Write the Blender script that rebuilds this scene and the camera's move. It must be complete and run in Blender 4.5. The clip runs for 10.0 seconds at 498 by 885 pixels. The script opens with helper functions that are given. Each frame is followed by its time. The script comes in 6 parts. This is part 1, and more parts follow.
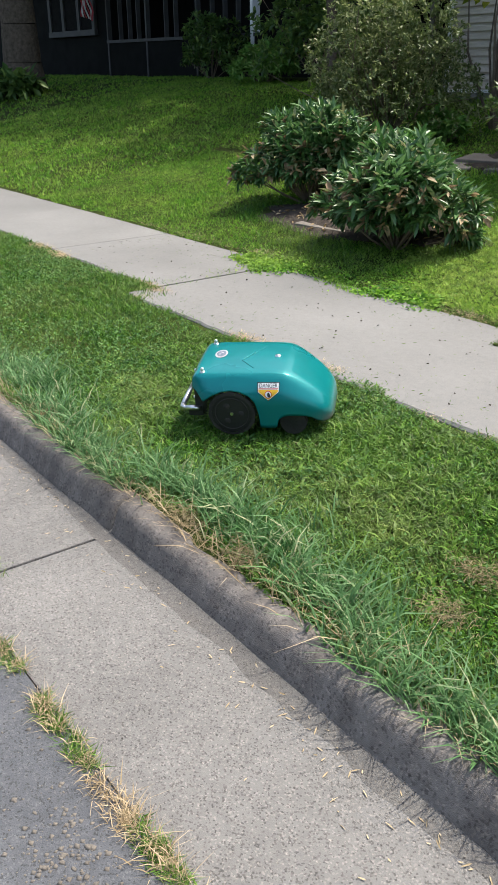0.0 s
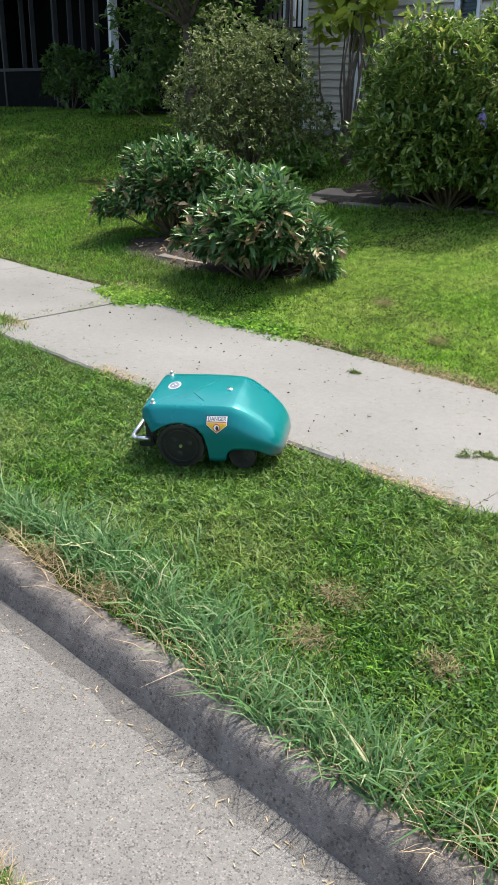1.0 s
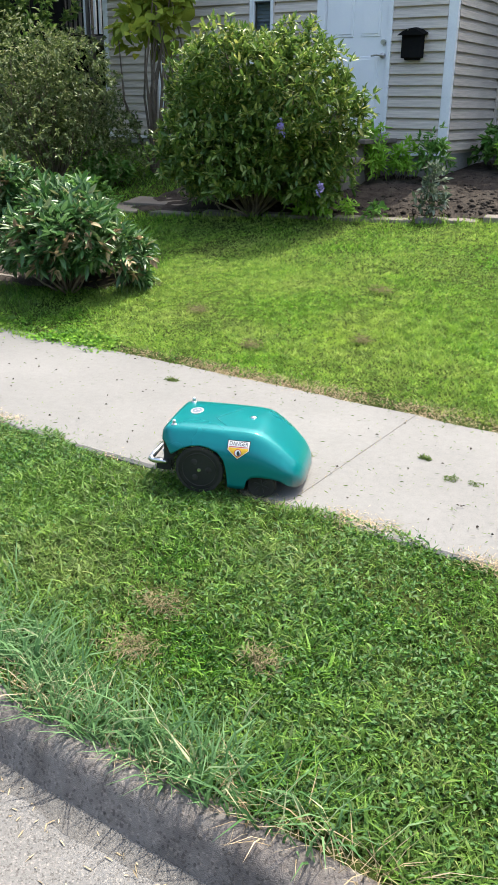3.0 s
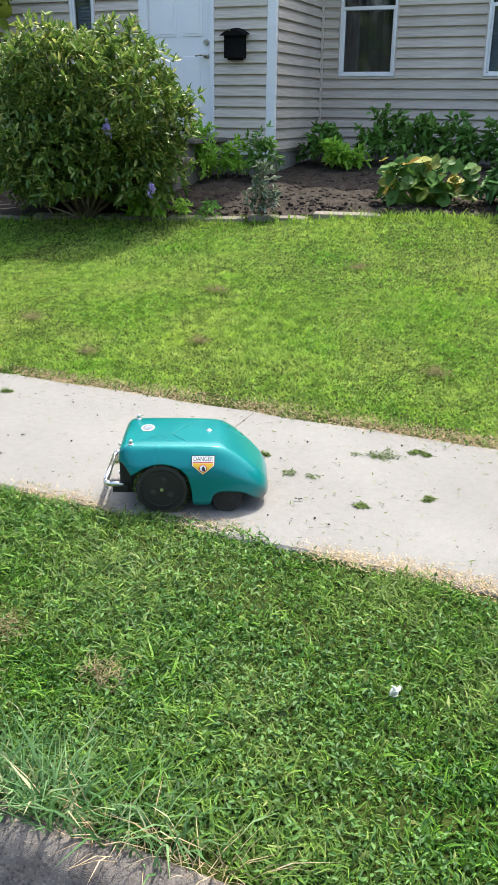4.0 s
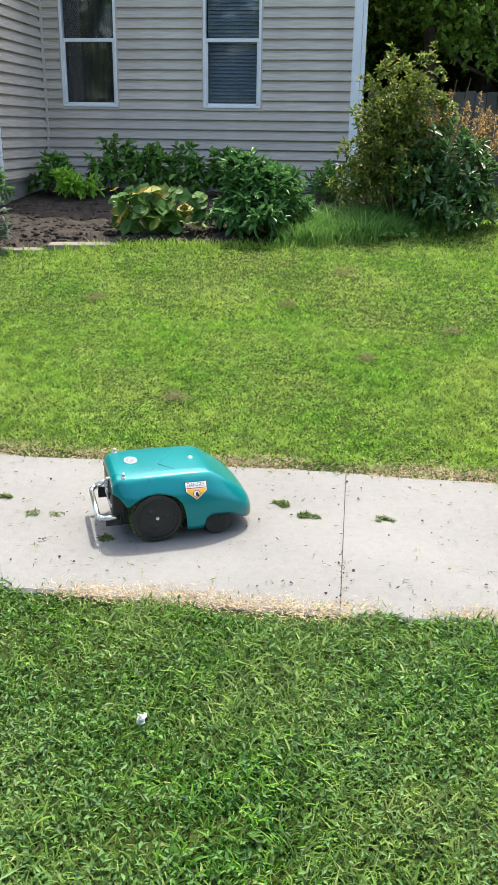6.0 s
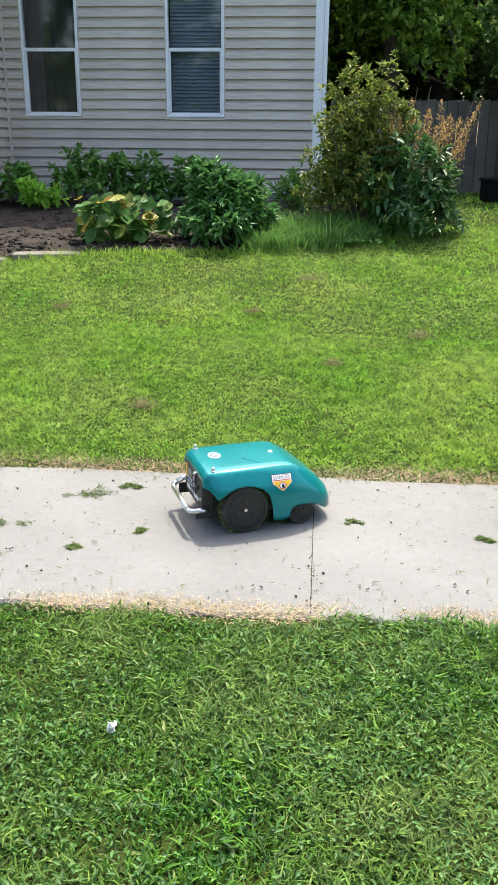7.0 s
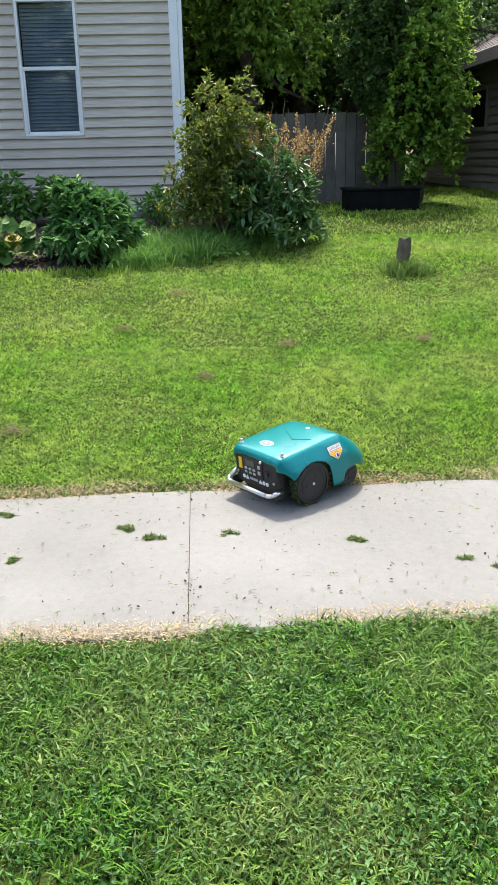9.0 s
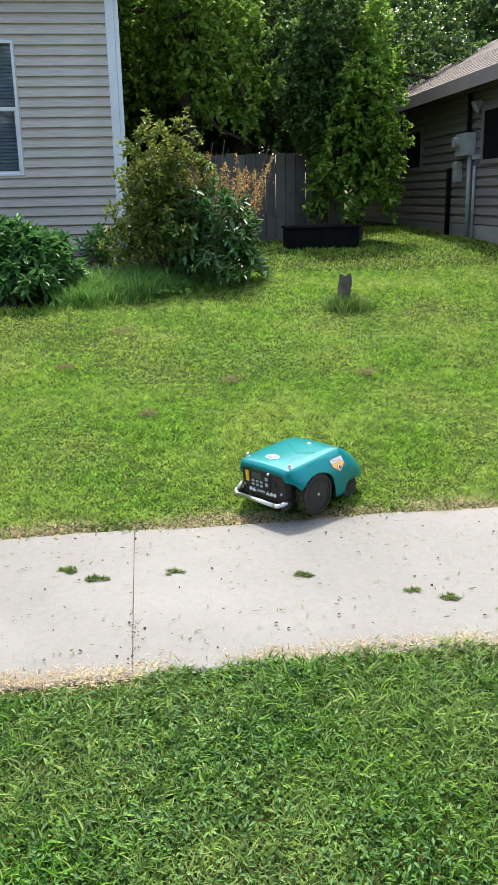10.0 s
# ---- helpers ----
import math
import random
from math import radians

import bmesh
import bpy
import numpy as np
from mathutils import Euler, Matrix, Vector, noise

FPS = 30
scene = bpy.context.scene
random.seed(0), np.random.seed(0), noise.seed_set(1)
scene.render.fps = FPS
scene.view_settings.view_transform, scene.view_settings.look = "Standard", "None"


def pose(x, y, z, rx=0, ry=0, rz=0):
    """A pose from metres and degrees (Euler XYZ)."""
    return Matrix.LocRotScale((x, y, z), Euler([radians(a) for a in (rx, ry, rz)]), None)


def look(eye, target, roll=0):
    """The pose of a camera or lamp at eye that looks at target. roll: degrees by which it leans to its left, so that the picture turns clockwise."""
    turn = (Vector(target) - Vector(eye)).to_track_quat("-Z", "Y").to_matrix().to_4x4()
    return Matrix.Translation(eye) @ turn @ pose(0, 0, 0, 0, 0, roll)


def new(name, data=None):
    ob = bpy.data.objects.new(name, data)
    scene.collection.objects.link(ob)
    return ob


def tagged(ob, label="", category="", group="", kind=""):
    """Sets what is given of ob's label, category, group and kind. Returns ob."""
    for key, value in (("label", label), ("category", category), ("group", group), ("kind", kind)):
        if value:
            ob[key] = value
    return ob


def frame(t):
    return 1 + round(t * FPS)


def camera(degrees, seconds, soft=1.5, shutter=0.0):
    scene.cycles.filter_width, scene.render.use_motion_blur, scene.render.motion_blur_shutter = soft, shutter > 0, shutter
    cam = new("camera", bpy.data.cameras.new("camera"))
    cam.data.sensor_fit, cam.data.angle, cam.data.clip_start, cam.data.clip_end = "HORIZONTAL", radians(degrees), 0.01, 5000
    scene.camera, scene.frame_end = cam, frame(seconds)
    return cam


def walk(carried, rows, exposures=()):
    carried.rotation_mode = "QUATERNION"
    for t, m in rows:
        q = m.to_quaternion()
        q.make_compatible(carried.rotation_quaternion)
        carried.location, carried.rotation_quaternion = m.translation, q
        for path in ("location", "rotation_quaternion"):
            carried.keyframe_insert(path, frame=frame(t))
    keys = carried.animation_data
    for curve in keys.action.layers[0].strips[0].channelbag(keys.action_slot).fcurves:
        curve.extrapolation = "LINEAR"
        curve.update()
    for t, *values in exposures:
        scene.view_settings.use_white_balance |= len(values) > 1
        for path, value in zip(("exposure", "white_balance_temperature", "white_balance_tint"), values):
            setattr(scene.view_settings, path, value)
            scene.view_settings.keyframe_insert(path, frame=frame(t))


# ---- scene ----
cam = camera(32.6, 10.0, soft=0.9)
PATH = [
    (0, (0.507, -0.923, 1.46), (-0.969, 0.153, 0.646), -0.57),
    (0.5, (0.534, -0.911, 1.478), (-0.868, 0.287, 0.704), 0.18),
    (1, (0.564, -0.897, 1.489), (-0.744, 0.415, 0.736), 0.81),
    (1.5, (0.589, -0.895, 1.509), (-0.676, 0.488, 0.811), 1.41),
    (2, (0.602, -0.861, 1.495), (-0.557, 0.608, 0.79), 1.19),
    (2.2, (0.63, -0.877, 1.505), (-0.515, 0.602, 0.795), 0.64),
    (3.3, (0.666, -0.857, 1.53), (-0.256, 0.752, 0.783), 1.1),
    (3.5, (0.685, -0.842, 1.541), (-0.163, 0.806, 0.789), 1.0),
    (4, (0.728, -0.817, 1.54), (0.001, 0.895, 0.804), 0.7),
    (4.5, (0.776, -0.806, 1.544), (0.202, 0.975, 0.839), 1.2),
    (5, (0.807, -0.842, 1.589), (0.37, 0.977, 0.881), 1.4),
    (5.5, (0.839, -0.834, 1.604), (0.486, 1.008, 0.91), 0.9),
    (6, (0.881, -0.827, 1.608), (0.66, 1.039, 0.925), 0.8),
    (7.3, (0.9, -0.825, 1.582), (0.772, 1.059, 0.922), 0.3),
    (7.5, (0.925, -0.806, 1.579), (0.829, 1.075, 0.906), 0.1),
    (8, (0.942, -0.788, 1.574), (0.948, 1.097, 0.907), -0.1),
    (8.5, (0.982, -0.82, 1.592), (1.061, 1.065, 0.929), -1.1),
    (9, (0.992, -0.835, 1.6), (1.091, 1.059, 0.965), -1.2),
    (9.5, (0.999, -0.821, 1.59), (1.115, 1.08, 0.98), -1.6),
    (10, (1.015, -0.8, 1.581), (1.239, 1.109, 1.027), -1.3),
]
walk(cam, [(t, look(eye, target, roll)) for t, eye, target, roll in PATH],
     [(0, 1.38, 6850, 8), (1, 1.50, 6850, 8), (2.2, 1.73, 6850, 8), (4, 1.80, 6850, 7), (9, 1.81, 6850, 7), (10, 1.75, 6850, 7)])

# ---- world, sun, exposure ----
SUN_EL, SUN_AZ = 63.0, 8.0          # degrees; azimuth from +y (behind the house) towards +x
world = bpy.data.worlds.new("world")
scene.world = world
world.use_nodes = True
wn, wl = world.node_tree.nodes, world.node_tree.links
sky = wn.new("ShaderNodeTexSky")
sky.sky_type, sky.sun_disc = "NISHITA", False
sky.sun_elevation, sky.sun_rotation = radians(SUN_EL), radians(SUN_AZ)
sky.air_density, sky.dust_density, sky.ozone_density = 1.0, 4.0, 0.6
wn["Background"].inputs["Strength"].default_value = 0.15
wl.new(sky.outputs[0], wn["Background"].inputs["Color"])
sun_data = bpy.data.lights.new("sun", "SUN")
sun_data.energy, sun_data.angle, sun_data.color = 1.9, radians(0.8), (1.0, 0.97, 0.93)
sun = new("sun", sun_data)
sd = Vector((math.sin(radians(SUN_AZ)) * math.cos(radians(SUN_EL)), math.cos(radians(SUN_AZ)) * math.cos(radians(SUN_EL)), math.sin(radians(SUN_EL))))
sun.matrix_world = look(sd * 60, (0, 0, 0))

# ---- materials ----


def rgb(c):
    return (*c, 1.0)


def base_mat(name, rough=0.6, metal=0.0):
    m = bpy.data.materials.new(name)
    m.use_nodes = True
    b = m.node_tree.nodes["Principled BSDF"]
    b.inputs["Roughness"].default_value, b.inputs["Metallic"].default_value = rough, metal
    return m, m.node_tree.nodes, m.node_tree.links, b


def noise_node(n, l, scale, detail=4.0, vec=None):
    t = n.new("ShaderNodeTexNoise")
    t.inputs["Scale"].default_value, t.inputs["Detail"].default_value = scale, detail
    if vec:
        l.new(vec, t.inputs["Vector"])
    return t


def ramp(n, l, src, stops):
    r = n.new("ShaderNodeValToRGB")
    e = r.color_ramp.elements
    while len(e) < len(stops):
        e.new(0.5)
    for i, (p, c) in enumerate(stops):
        e[i].position, e[i].color = p, rgb(c)
    l.new(src, r.inputs[0])
    return r


def blend(n, l, fac, a, b, mode="MIX"):
    m = n.new("ShaderNodeMix")
    m.data_type, m.blend_type = "RGBA", mode
    for sock, v in ((m.inputs[0], fac), (m.inputs[6], a), (m.inputs[7], b)):
        if isinstance(v, (int, float)):
            sock.default_value = v
        elif isinstance(v, tuple):
            sock.default_value = rgb(v)
        else:
            l.new(v, sock)
    return m.outputs[2]


def coords(n, kind="Object"):
    return n.new("ShaderNodeTexCoord").outputs[kind]


def bump(n, l, b, height, strength, distance):
    k = n.new("ShaderNodeBump")
    k.inputs["Strength"].default_value, k.inputs["Distance"].default_value = strength, distance
    l.new(height, k.inputs["Height"])
    l.new(k.outputs[0], b.inputs["Normal"])


def grained(name, dark, light, scale=8, fine=120, rough=0.7, bmp=0.3, dist=0.002, metal=0.0, vary=0.0, grain=0.0):
    """Two-scale mottled surface; vary: spread between separate pieces; grain: embossed wood grain along x."""
    m, n, l, b = base_mat(name, rough, metal)
    v = coords(n)
    big, small = noise_node(n, l, scale, 5, v), noise_node(n, l, fine, 3, v)
    c = ramp(n, l, big.outputs[0], ((0.3, dark), (0.7, light))).outputs[0]
    c = blend(n, l, 0.35, c, ramp(n, l, small.outputs[0], ((0.3, dark), (0.7, light))).outputs[0])
    if vary:
        o = n.new("ShaderNodeObjectInfo")
        c = blend(n, l, vary, c, ramp(n, l, o.outputs["Random"], ((0.0, tuple(x * 0.6 for x in dark)), (1.0, tuple(min(1, x * 1.25) for x in light)))).outputs[0])
    if grain:
        mp = n.new("ShaderNodeMapping")
        mp.inputs["Scale"].default_value = (1.1, 1.0, 46.0)
        l.new(v, mp.inputs["Vector"])
        small = noise_node(n, l, 3.2, 5, mp.outputs[0])
        c = blend(n, l, 1.0, c, ramp(n, l, small.outputs[0], ((0.34, (1 - grain,) * 3), (0.64, (1 + 0.4 * grain,) * 3))).outputs[0], "MULTIPLY")
    l.new(c, b.inputs["Base Color"])
    if rough > 0.94:
        b.inputs["Specular IOR Level"].default_value = 0.06
    bump(n, l, b, small.outputs[0], bmp, dist)
    return m


def concrete(name, dark, light, aggregate=0.5, spot=260, bmp=0.5, streak=0.0):
    m, n, l, b = base_mat(name, 0.88)
    v = coords(n)
    big, mid = noise_node(n, l, 1.3, 6, v), noise_node(n, l, 26, 5, v)
    c = ramp(n, l, big.outputs[0], ((0.3, dark), (0.68, light))).outputs[0]
    c = blend(n, l, 0.3, c, ramp(n, l, mid.outputs[0], ((0.35, dark), (0.65, light))).outputs[0])
    vo = n.new("ShaderNodeTexVoronoi")
    vo.inputs["Scale"].default_value = spot
    l.new(v, vo.inputs["Vector"])
    sep = n.new("ShaderNodeSeparateColor")
    l.new(vo.outputs["Color"], sep.inputs[0])
    chips = ramp(n, l, sep.outputs[0], ((0.0, (0.35,) * 3), (0.10, (0.6, 0.58, 0.55)), (0.22, (1, 1, 1)), (0.84, (1, 1, 1)), (0.96, (1.5, 1.46, 1.4))))
    c = blend(n, l, aggregate, c, chips.outputs[0], "MULTIPLY")
    vo2 = n.new("ShaderNodeTexVoronoi")
    vo2.inputs["Scale"].default_value = spot * 0.42
    l.new(v, vo2.inputs["Vector"])
    sep2 = n.new("ShaderNodeSeparateColor")
    l.new(vo2.outputs["Color"], sep2.inputs[0])
    peb = n.new("ShaderNodeMath")
    peb.operation = "LESS_THAN"
    l.new(vo2.outputs["Distance"], peb.inputs[0])
    peb.inputs[1].default_value = 0.28
    tone = ramp(n, l, sep2.outputs[1], ((0.0, (0.3, 0.29, 0.28)), (0.12, (0.55,) * 3), (0.2, (1, 1, 1)), (0.8, (1, 1, 1)), (0.95, (1.55, 1.5, 1.42))))
    pm = n.new("ShaderNodeMath")
    pm.operation = "MULTIPLY"
    l.new(peb.outputs[0], pm.inputs[0])
    pm.inputs[1].default_value = aggregate
    c = blend(n, l, pm.outputs[0], c, blend(n, l, 1.0, c, tone.outputs[0], "MULTIPLY"))
    st = noise_node(n, l, 0.55, 8, v)
    c = blend(n, l, ramp(n, l, st.outputs[0], ((0.52, (0, 0, 0)), (0.72, (0.45, 0.45, 0.45)))).outputs[0], c, tuple(x * 0.62 for x in dark))
    if streak:
        # run-off stains drawn down the face
        mp = n.new("ShaderNodeMapping")
        mp.inputs["Scale"].default_value = (4.0, 2.0, 0.8)
        l.new(v, mp.inputs["Vector"])
        run = noise_node(n, l, 3.0, 6, mp.outputs[0])
        c = blend(n, l, streak, c, ramp(n, l, run.outputs[0], ((0.36, (0.42, 0.38, 0.36)), (0.62, (1.15, 1.13, 1.1)))).outputs[0], "MULTIPLY")
    l.new(c, b.inputs["Base Color"])
    fine = noise_node(n, l, 320, 3, v)
    bump(n, l, b, fine.outputs[0], bmp, 0.003)
    return m


def leaf_mat(name, stops, trans=0.3, rough=0.45, patch=None, spec=0.22, mottle=0.0, drift=-1):
    """Foliage; each leaf takes its own tone. patch: (scale, colour, amount) of larger drifts of another tone."""
    m, n, l, b = base_mat(name, rough)
    b.inputs["Specular IOR Level"].default_value = spec
    g = n.new("ShaderNodeNewGeometry")
    c = ramp(n, l, g.outputs["Random Per Island"], stops).outputs[0]
    v = coords(n)
    big = noise_node(n, l, 1.7, 4, v)
    c = blend(n, l, ramp(n, l, big.outputs[0], ((0.35, (0, 0, 0)), (0.7, (0.5, 0.5, 0.5)))).outputs[0], c, stops[drift][1])
    if patch:
        p = noise_node(n, l, patch[0], 5, v)
        c = blend(n, l, ramp(n, l, p.outputs[0], ((0.55, (0, 0, 0)), (0.68, (patch[2],) * 3))).outputs[0], c, patch[1])
    if mottle:
        mo = noise_node(n, l, 13, 6, v)
        lo, hi = 1 - mottle, 1 + mottle
        c = blend(n, l, 1.0, c, ramp(n, l, mo.outputs[0], ((0.36, (lo * 0.92, lo, lo * 0.95)), (0.64, (hi, hi, hi * 0.9)))).outputs[0], "MULTIPLY")
    vein = noise_node(n, l, 90, 2, v)
    c = blend(n, l, ramp(n, l, vein.outputs[0], ((0.4, (0, 0, 0)), (0.7, (0.25, 0.25, 0.25)))).outputs[0], c, stops[0][1])
    l.new(c, b.inputs["Base Color"])
    tr = n.new("ShaderNodeBsdfTranslucent")
    l.new(c, tr.inputs["Color"])
    mx = n.new("ShaderNodeMixShader")
    mx.inputs[0].default_value = trans
    l.new(b.outputs[0], mx.inputs[1])
    l.new(tr.outputs[0], mx.inputs[2])
    l.new(mx.outputs[0], n["Material Output"].inputs["Surface"])
    return m


M = {}
M["walk"] = concrete("walk_concrete", (0.136, 0.135, 0.130), (0.184, 0.183, 0.176), 0.22, 300, 0.35)
M["gutter"] = concrete("gutter_concrete", (0.108, 0.105, 0.101), (0.172, 0.168, 0.162), 0.85, 230, 0.7)
M["kerb"] = concrete("kerb_concrete", (0.085, 0.075, 0.07), (0.215, 0.197, 0.182), 0.75, 150, 0.9, 0.4)
M["silt"] = concrete("gutter_silt", (0.074, 0.070, 0.066), (0.13, 0.125, 0.118), 0.85, 240, 0.9)
M["asphalt"] = concrete("asphalt", (0.054, 0.058, 0.066), (0.100, 0.106, 0.116), 0.8, 230, 0.9)
M["stone"] = grained("garden_stone", (0.10, 0.088, 0.074), (0.215, 0.19, 0.16), 5, 90, 0.9, 0.5, 0.004, vary=0.3)
M["foundation"] = concrete("foundation_concrete", (0.20, 0.20, 0.19), (0.34, 0.33, 0.31), 0.3, 120, 0.5)
M["soil"] = grained("garden_soil", (0.018, 0.015, 0.013), (0.080, 0.068, 0.057), 11, 60, 0.95, 1.0, 0.014)
M["siding"] = grained("vinyl_siding", (0.50, 0.437, 0.378), (0.575, 0.51, 0.445), 2.5, 60, 0.55, 0.3, 0.0015, vary=0.14, grain=0.2)
M["siding_dark"] = grained("dark_siding", (0.17, 0.145, 0.138), (0.23, 0.20, 0.192), 3, 60, 0.7, 0.2, 0.001, vary=0.2)
# porch wall and frame colours blackened to hold the shade under the trees
M["siding_left"] = grained("porch_shade_siding", (0.006, 0.0065, 0.0065), (0.013, 0.014, 0.014), 3, 60, 0.96, 0.2, 0.001)
M["porch"] = grained("porch_shade_frame", (0.035, 0.036, 0.038), (0.065, 0.066, 0.068), 4, 60, 0.8, 0.2, 0.001)
M["trim"] = grained("white_trim", (0.68, 0.70, 0.73), (0.80, 0.81, 0.83), 3, 50, 0.4, 0.05, 0.001)
M["door"] = grained("white_door_paint", (0.74, 0.76, 0.79), (0.82, 0.83, 0.85), 3, 80, 0.35, 0.08, 0.001)
M["shingle"] = grained("roof_shingle", (0.055, 0.045, 0.042), (0.125, 0.108, 0.10), 10, 130, 0.9, 0.7, 0.004, vary=0.4)
M["fence"] = grained("weathered_wood", (0.09, 0.08, 0.07), (0.195, 0.175, 0.155), 6, 60, 0.95, 0.5, 0.003, vary=0.4)
M["bark"] = grained("bark", (0.05, 0.04, 0.032), (0.15, 0.12, 0.095), 14, 70, 0.95, 1.0, 0.01)
M["twig"] = grained("twig_bark", (0.09, 0.065, 0.045), (0.20, 0.16, 0.12), 14, 90, 0.9, 0.5, 0.003)
M["stump"] = grained("cut_wood", (0.06, 0.048, 0.038), (0.20, 0.17, 0.14), 14, 90, 0.95, 0.9, 0.006)
M["black"] = grained("black_metal", (0.006, 0.006, 0.006), (0.014, 0.014, 0.014), 6, 120, 0.95, 0.15, 0.001)
M["blackplastic"] = grained("black_plastic", (0.008, 0.008, 0.008), (0.020, 0.019, 0.018), 9, 150, 0.6, 0.2, 0.001)
M["rubber"] = grained("dusty_rubber", (0.011, 0.0105, 0.0095), (0.040, 0.037, 0.030), 16, 140, 0.85, 0.5, 0.002)
M["chrome"] = grained("brushed_steel", (0.55, 0.55, 0.55), (0.75, 0.75, 0.74), 12, 200, 0.28, 0.1, 0.001, metal=1.0)
M["nickel"] = grained("door_nickel", (0.40, 0.39, 0.37), (0.58, 0.57, 0.55), 12, 200, 0.3, 0.1, 0.001, metal=1.0)
M["greymetal"] = grained("grey_painted_metal", (0.30, 0.31, 0.32), (0.44, 0.45, 0.46), 8, 90, 0.55, 0.2, 0.001)
M["blind"] = grained("window_blind", (0.17, 0.215, 0.285), (0.23, 0.275, 0.345), 6, 60, 0.6, 0.1, 0.001)
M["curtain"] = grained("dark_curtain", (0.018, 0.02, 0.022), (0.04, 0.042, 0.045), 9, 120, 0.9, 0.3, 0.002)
# near-black backing colour that holds the dimness of the room
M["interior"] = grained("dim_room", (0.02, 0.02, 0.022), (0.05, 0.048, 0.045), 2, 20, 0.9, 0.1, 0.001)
M["debris"] = leaf_mat("dry_debris", ((0.0, (0.12, 0.095, 0.05)), (0.5, (0.23, 0.19, 0.10)), (1.0, (0.35, 0.30, 0.18))), 0.2, 0.8)
M["straw"] = leaf_mat("dead_grass", ((0.0, (0.22, 0.16, 0.085)), (0.5, (0.38, 0.295, 0.175)), (1.0, (0.55, 0.45, 0.30))), 0.2, 0.8)
M["clipping"] = leaf_mat("grass_clipping", ((0.0, (0.030, 0.065, 0.014)), (0.5, (0.070, 0.125, 0.026)), (1.0, (0.15, 0.19, 0.05))), 0.25, 0.7)
M["grass"] = leaf_mat("lawn_blade", ((0.0, (0.045, 0.130, 0.011)), (0.4, (0.160, 0.350, 0.033)), (0.9, (0.275, 0.480, 0.056)), (1.0, (0.46, 0.48, 0.17))), 0.44, 0.55, (0.9, (0.33, 0.45, 0.07), 0.45), 0.22, 0.3)
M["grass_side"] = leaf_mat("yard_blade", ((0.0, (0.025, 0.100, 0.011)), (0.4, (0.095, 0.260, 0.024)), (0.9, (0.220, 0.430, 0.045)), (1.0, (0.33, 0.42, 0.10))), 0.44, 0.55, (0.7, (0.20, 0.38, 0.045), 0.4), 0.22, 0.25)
M["grass_strip"] = leaf_mat("verge_blade", ((0.0, (0.010, 0.038, 0.006)), (0.35, (0.044, 0.142, 0.013)), (0.88, (0.136, 0.308, 0.034)), (1.0, (0.27, 0.31, 0.12))), 0.36, 0.5, (1.3, (0.12, 0.25, 0.03), 0.3), 0.22, 0.25)
M["grass_long"] = leaf_mat("long_blade", ((0.0, (0.030, 0.105, 0.026)), (0.45, (0.080, 0.195, 0.060)), (0.86, (0.190, 0.330, 0.150)), (1.0, (0.50, 0.48, 0.30))), 0.36, 0.5, None, 0.2, drift=-2)
M["clover"] = leaf_mat("clover_leaf", ((0.0, (0.018, 0.065, 0.014)), (0.6, (0.046, 0.148, 0.025)), (1.0, (0.135, 0.26, 0.075))), 0.32, 0.5, None, 0.28, 0.2)
M["sod"] = grained("sod", (0.016, 0.026, 0.006), (0.045, 0.060, 0.014), 7, 80, 0.95, 0.8, 0.01)
M["rhodo"] = leaf_mat("rhododendron_leaf", ((0.0, (0.045, 0.110, 0.020)), (0.5, (0.130, 0.225, 0.042)), (0.8, (0.28, 0.36, 0.08)), (1.0, (0.50, 0.47, 0.15))), 0.35, 0.36, None, 0.45, drift=1)
M["corner"] = leaf_mat("corner_shrub_leaf", ((0.0, (0.06, 0.11, 0.02)), (0.6, (0.16, 0.22, 0.04)), (1.0, (0.40, 0.37, 0.09))), 0.4, 0.4, None, 0.4, drift=1)
M["olive"] = leaf_mat("olive_shrub_leaf", ((0.0, (0.055, 0.095, 0.026)), (0.6, (0.15, 0.20, 0.065)), (1.0, (0.38, 0.40, 0.20))), 0.32, 0.42, None, 0.4, drift=1)
M["peony"] = leaf_mat("peony_leaf", ((0.0, (0.022, 0.075, 0.020)), (0.5, (0.065, 0.165, 0.042)), (0.85, (0.190, 0.33, 0.130)), (1.0, (0.28, 0.27, 0.13))), 0.27, 0.4, None, 0.55, drift=1)
# lightened copy of the peony leaf: light put into colour for one bush
M["peony_light"] = leaf_mat("peony_leaf_light", ((0.0, (0.030, 0.10, 0.028)), (0.5, (0.072, 0.20, 0.052)), (1.0, (0.14, 0.29, 0.085))), 0.3, 0.4, None, 0.3)
M["withered"] = leaf_mat("withered_leaf", ((0.0, (0.12, 0.072, 0.035)), (0.6, (0.30, 0.21, 0.115)), (1.0, (0.48, 0.39, 0.24))), 0.2, 0.6)
M["fresh"] = leaf_mat("fresh_leaf", ((0.0, (0.22, 0.48, 0.05)), (0.6, (0.32, 0.60, 0.08)), (1.0, (0.45, 0.68, 0.14))), 0.5, 0.5)
M["tomato"] = leaf_mat("vegetable_leaf", ((0.0, (0.06, 0.18, 0.035)), (0.6, (0.12, 0.28, 0.055)), (1.0, (0.21, 0.36, 0.09))), 0.35, 0.45)
M["squash"] = leaf_mat("squash_leaf", ((0.0, (0.035, 0.10, 0.022)), (0.6, (0.080, 0.180, 0.036)), (0.72, (0.16, 0.23, 0.05)), (0.87, (0.46, 0.36, 0.07)), (1.0, (0.38, 0.19, 0.08))), 0.28, 0.55, drift=1)
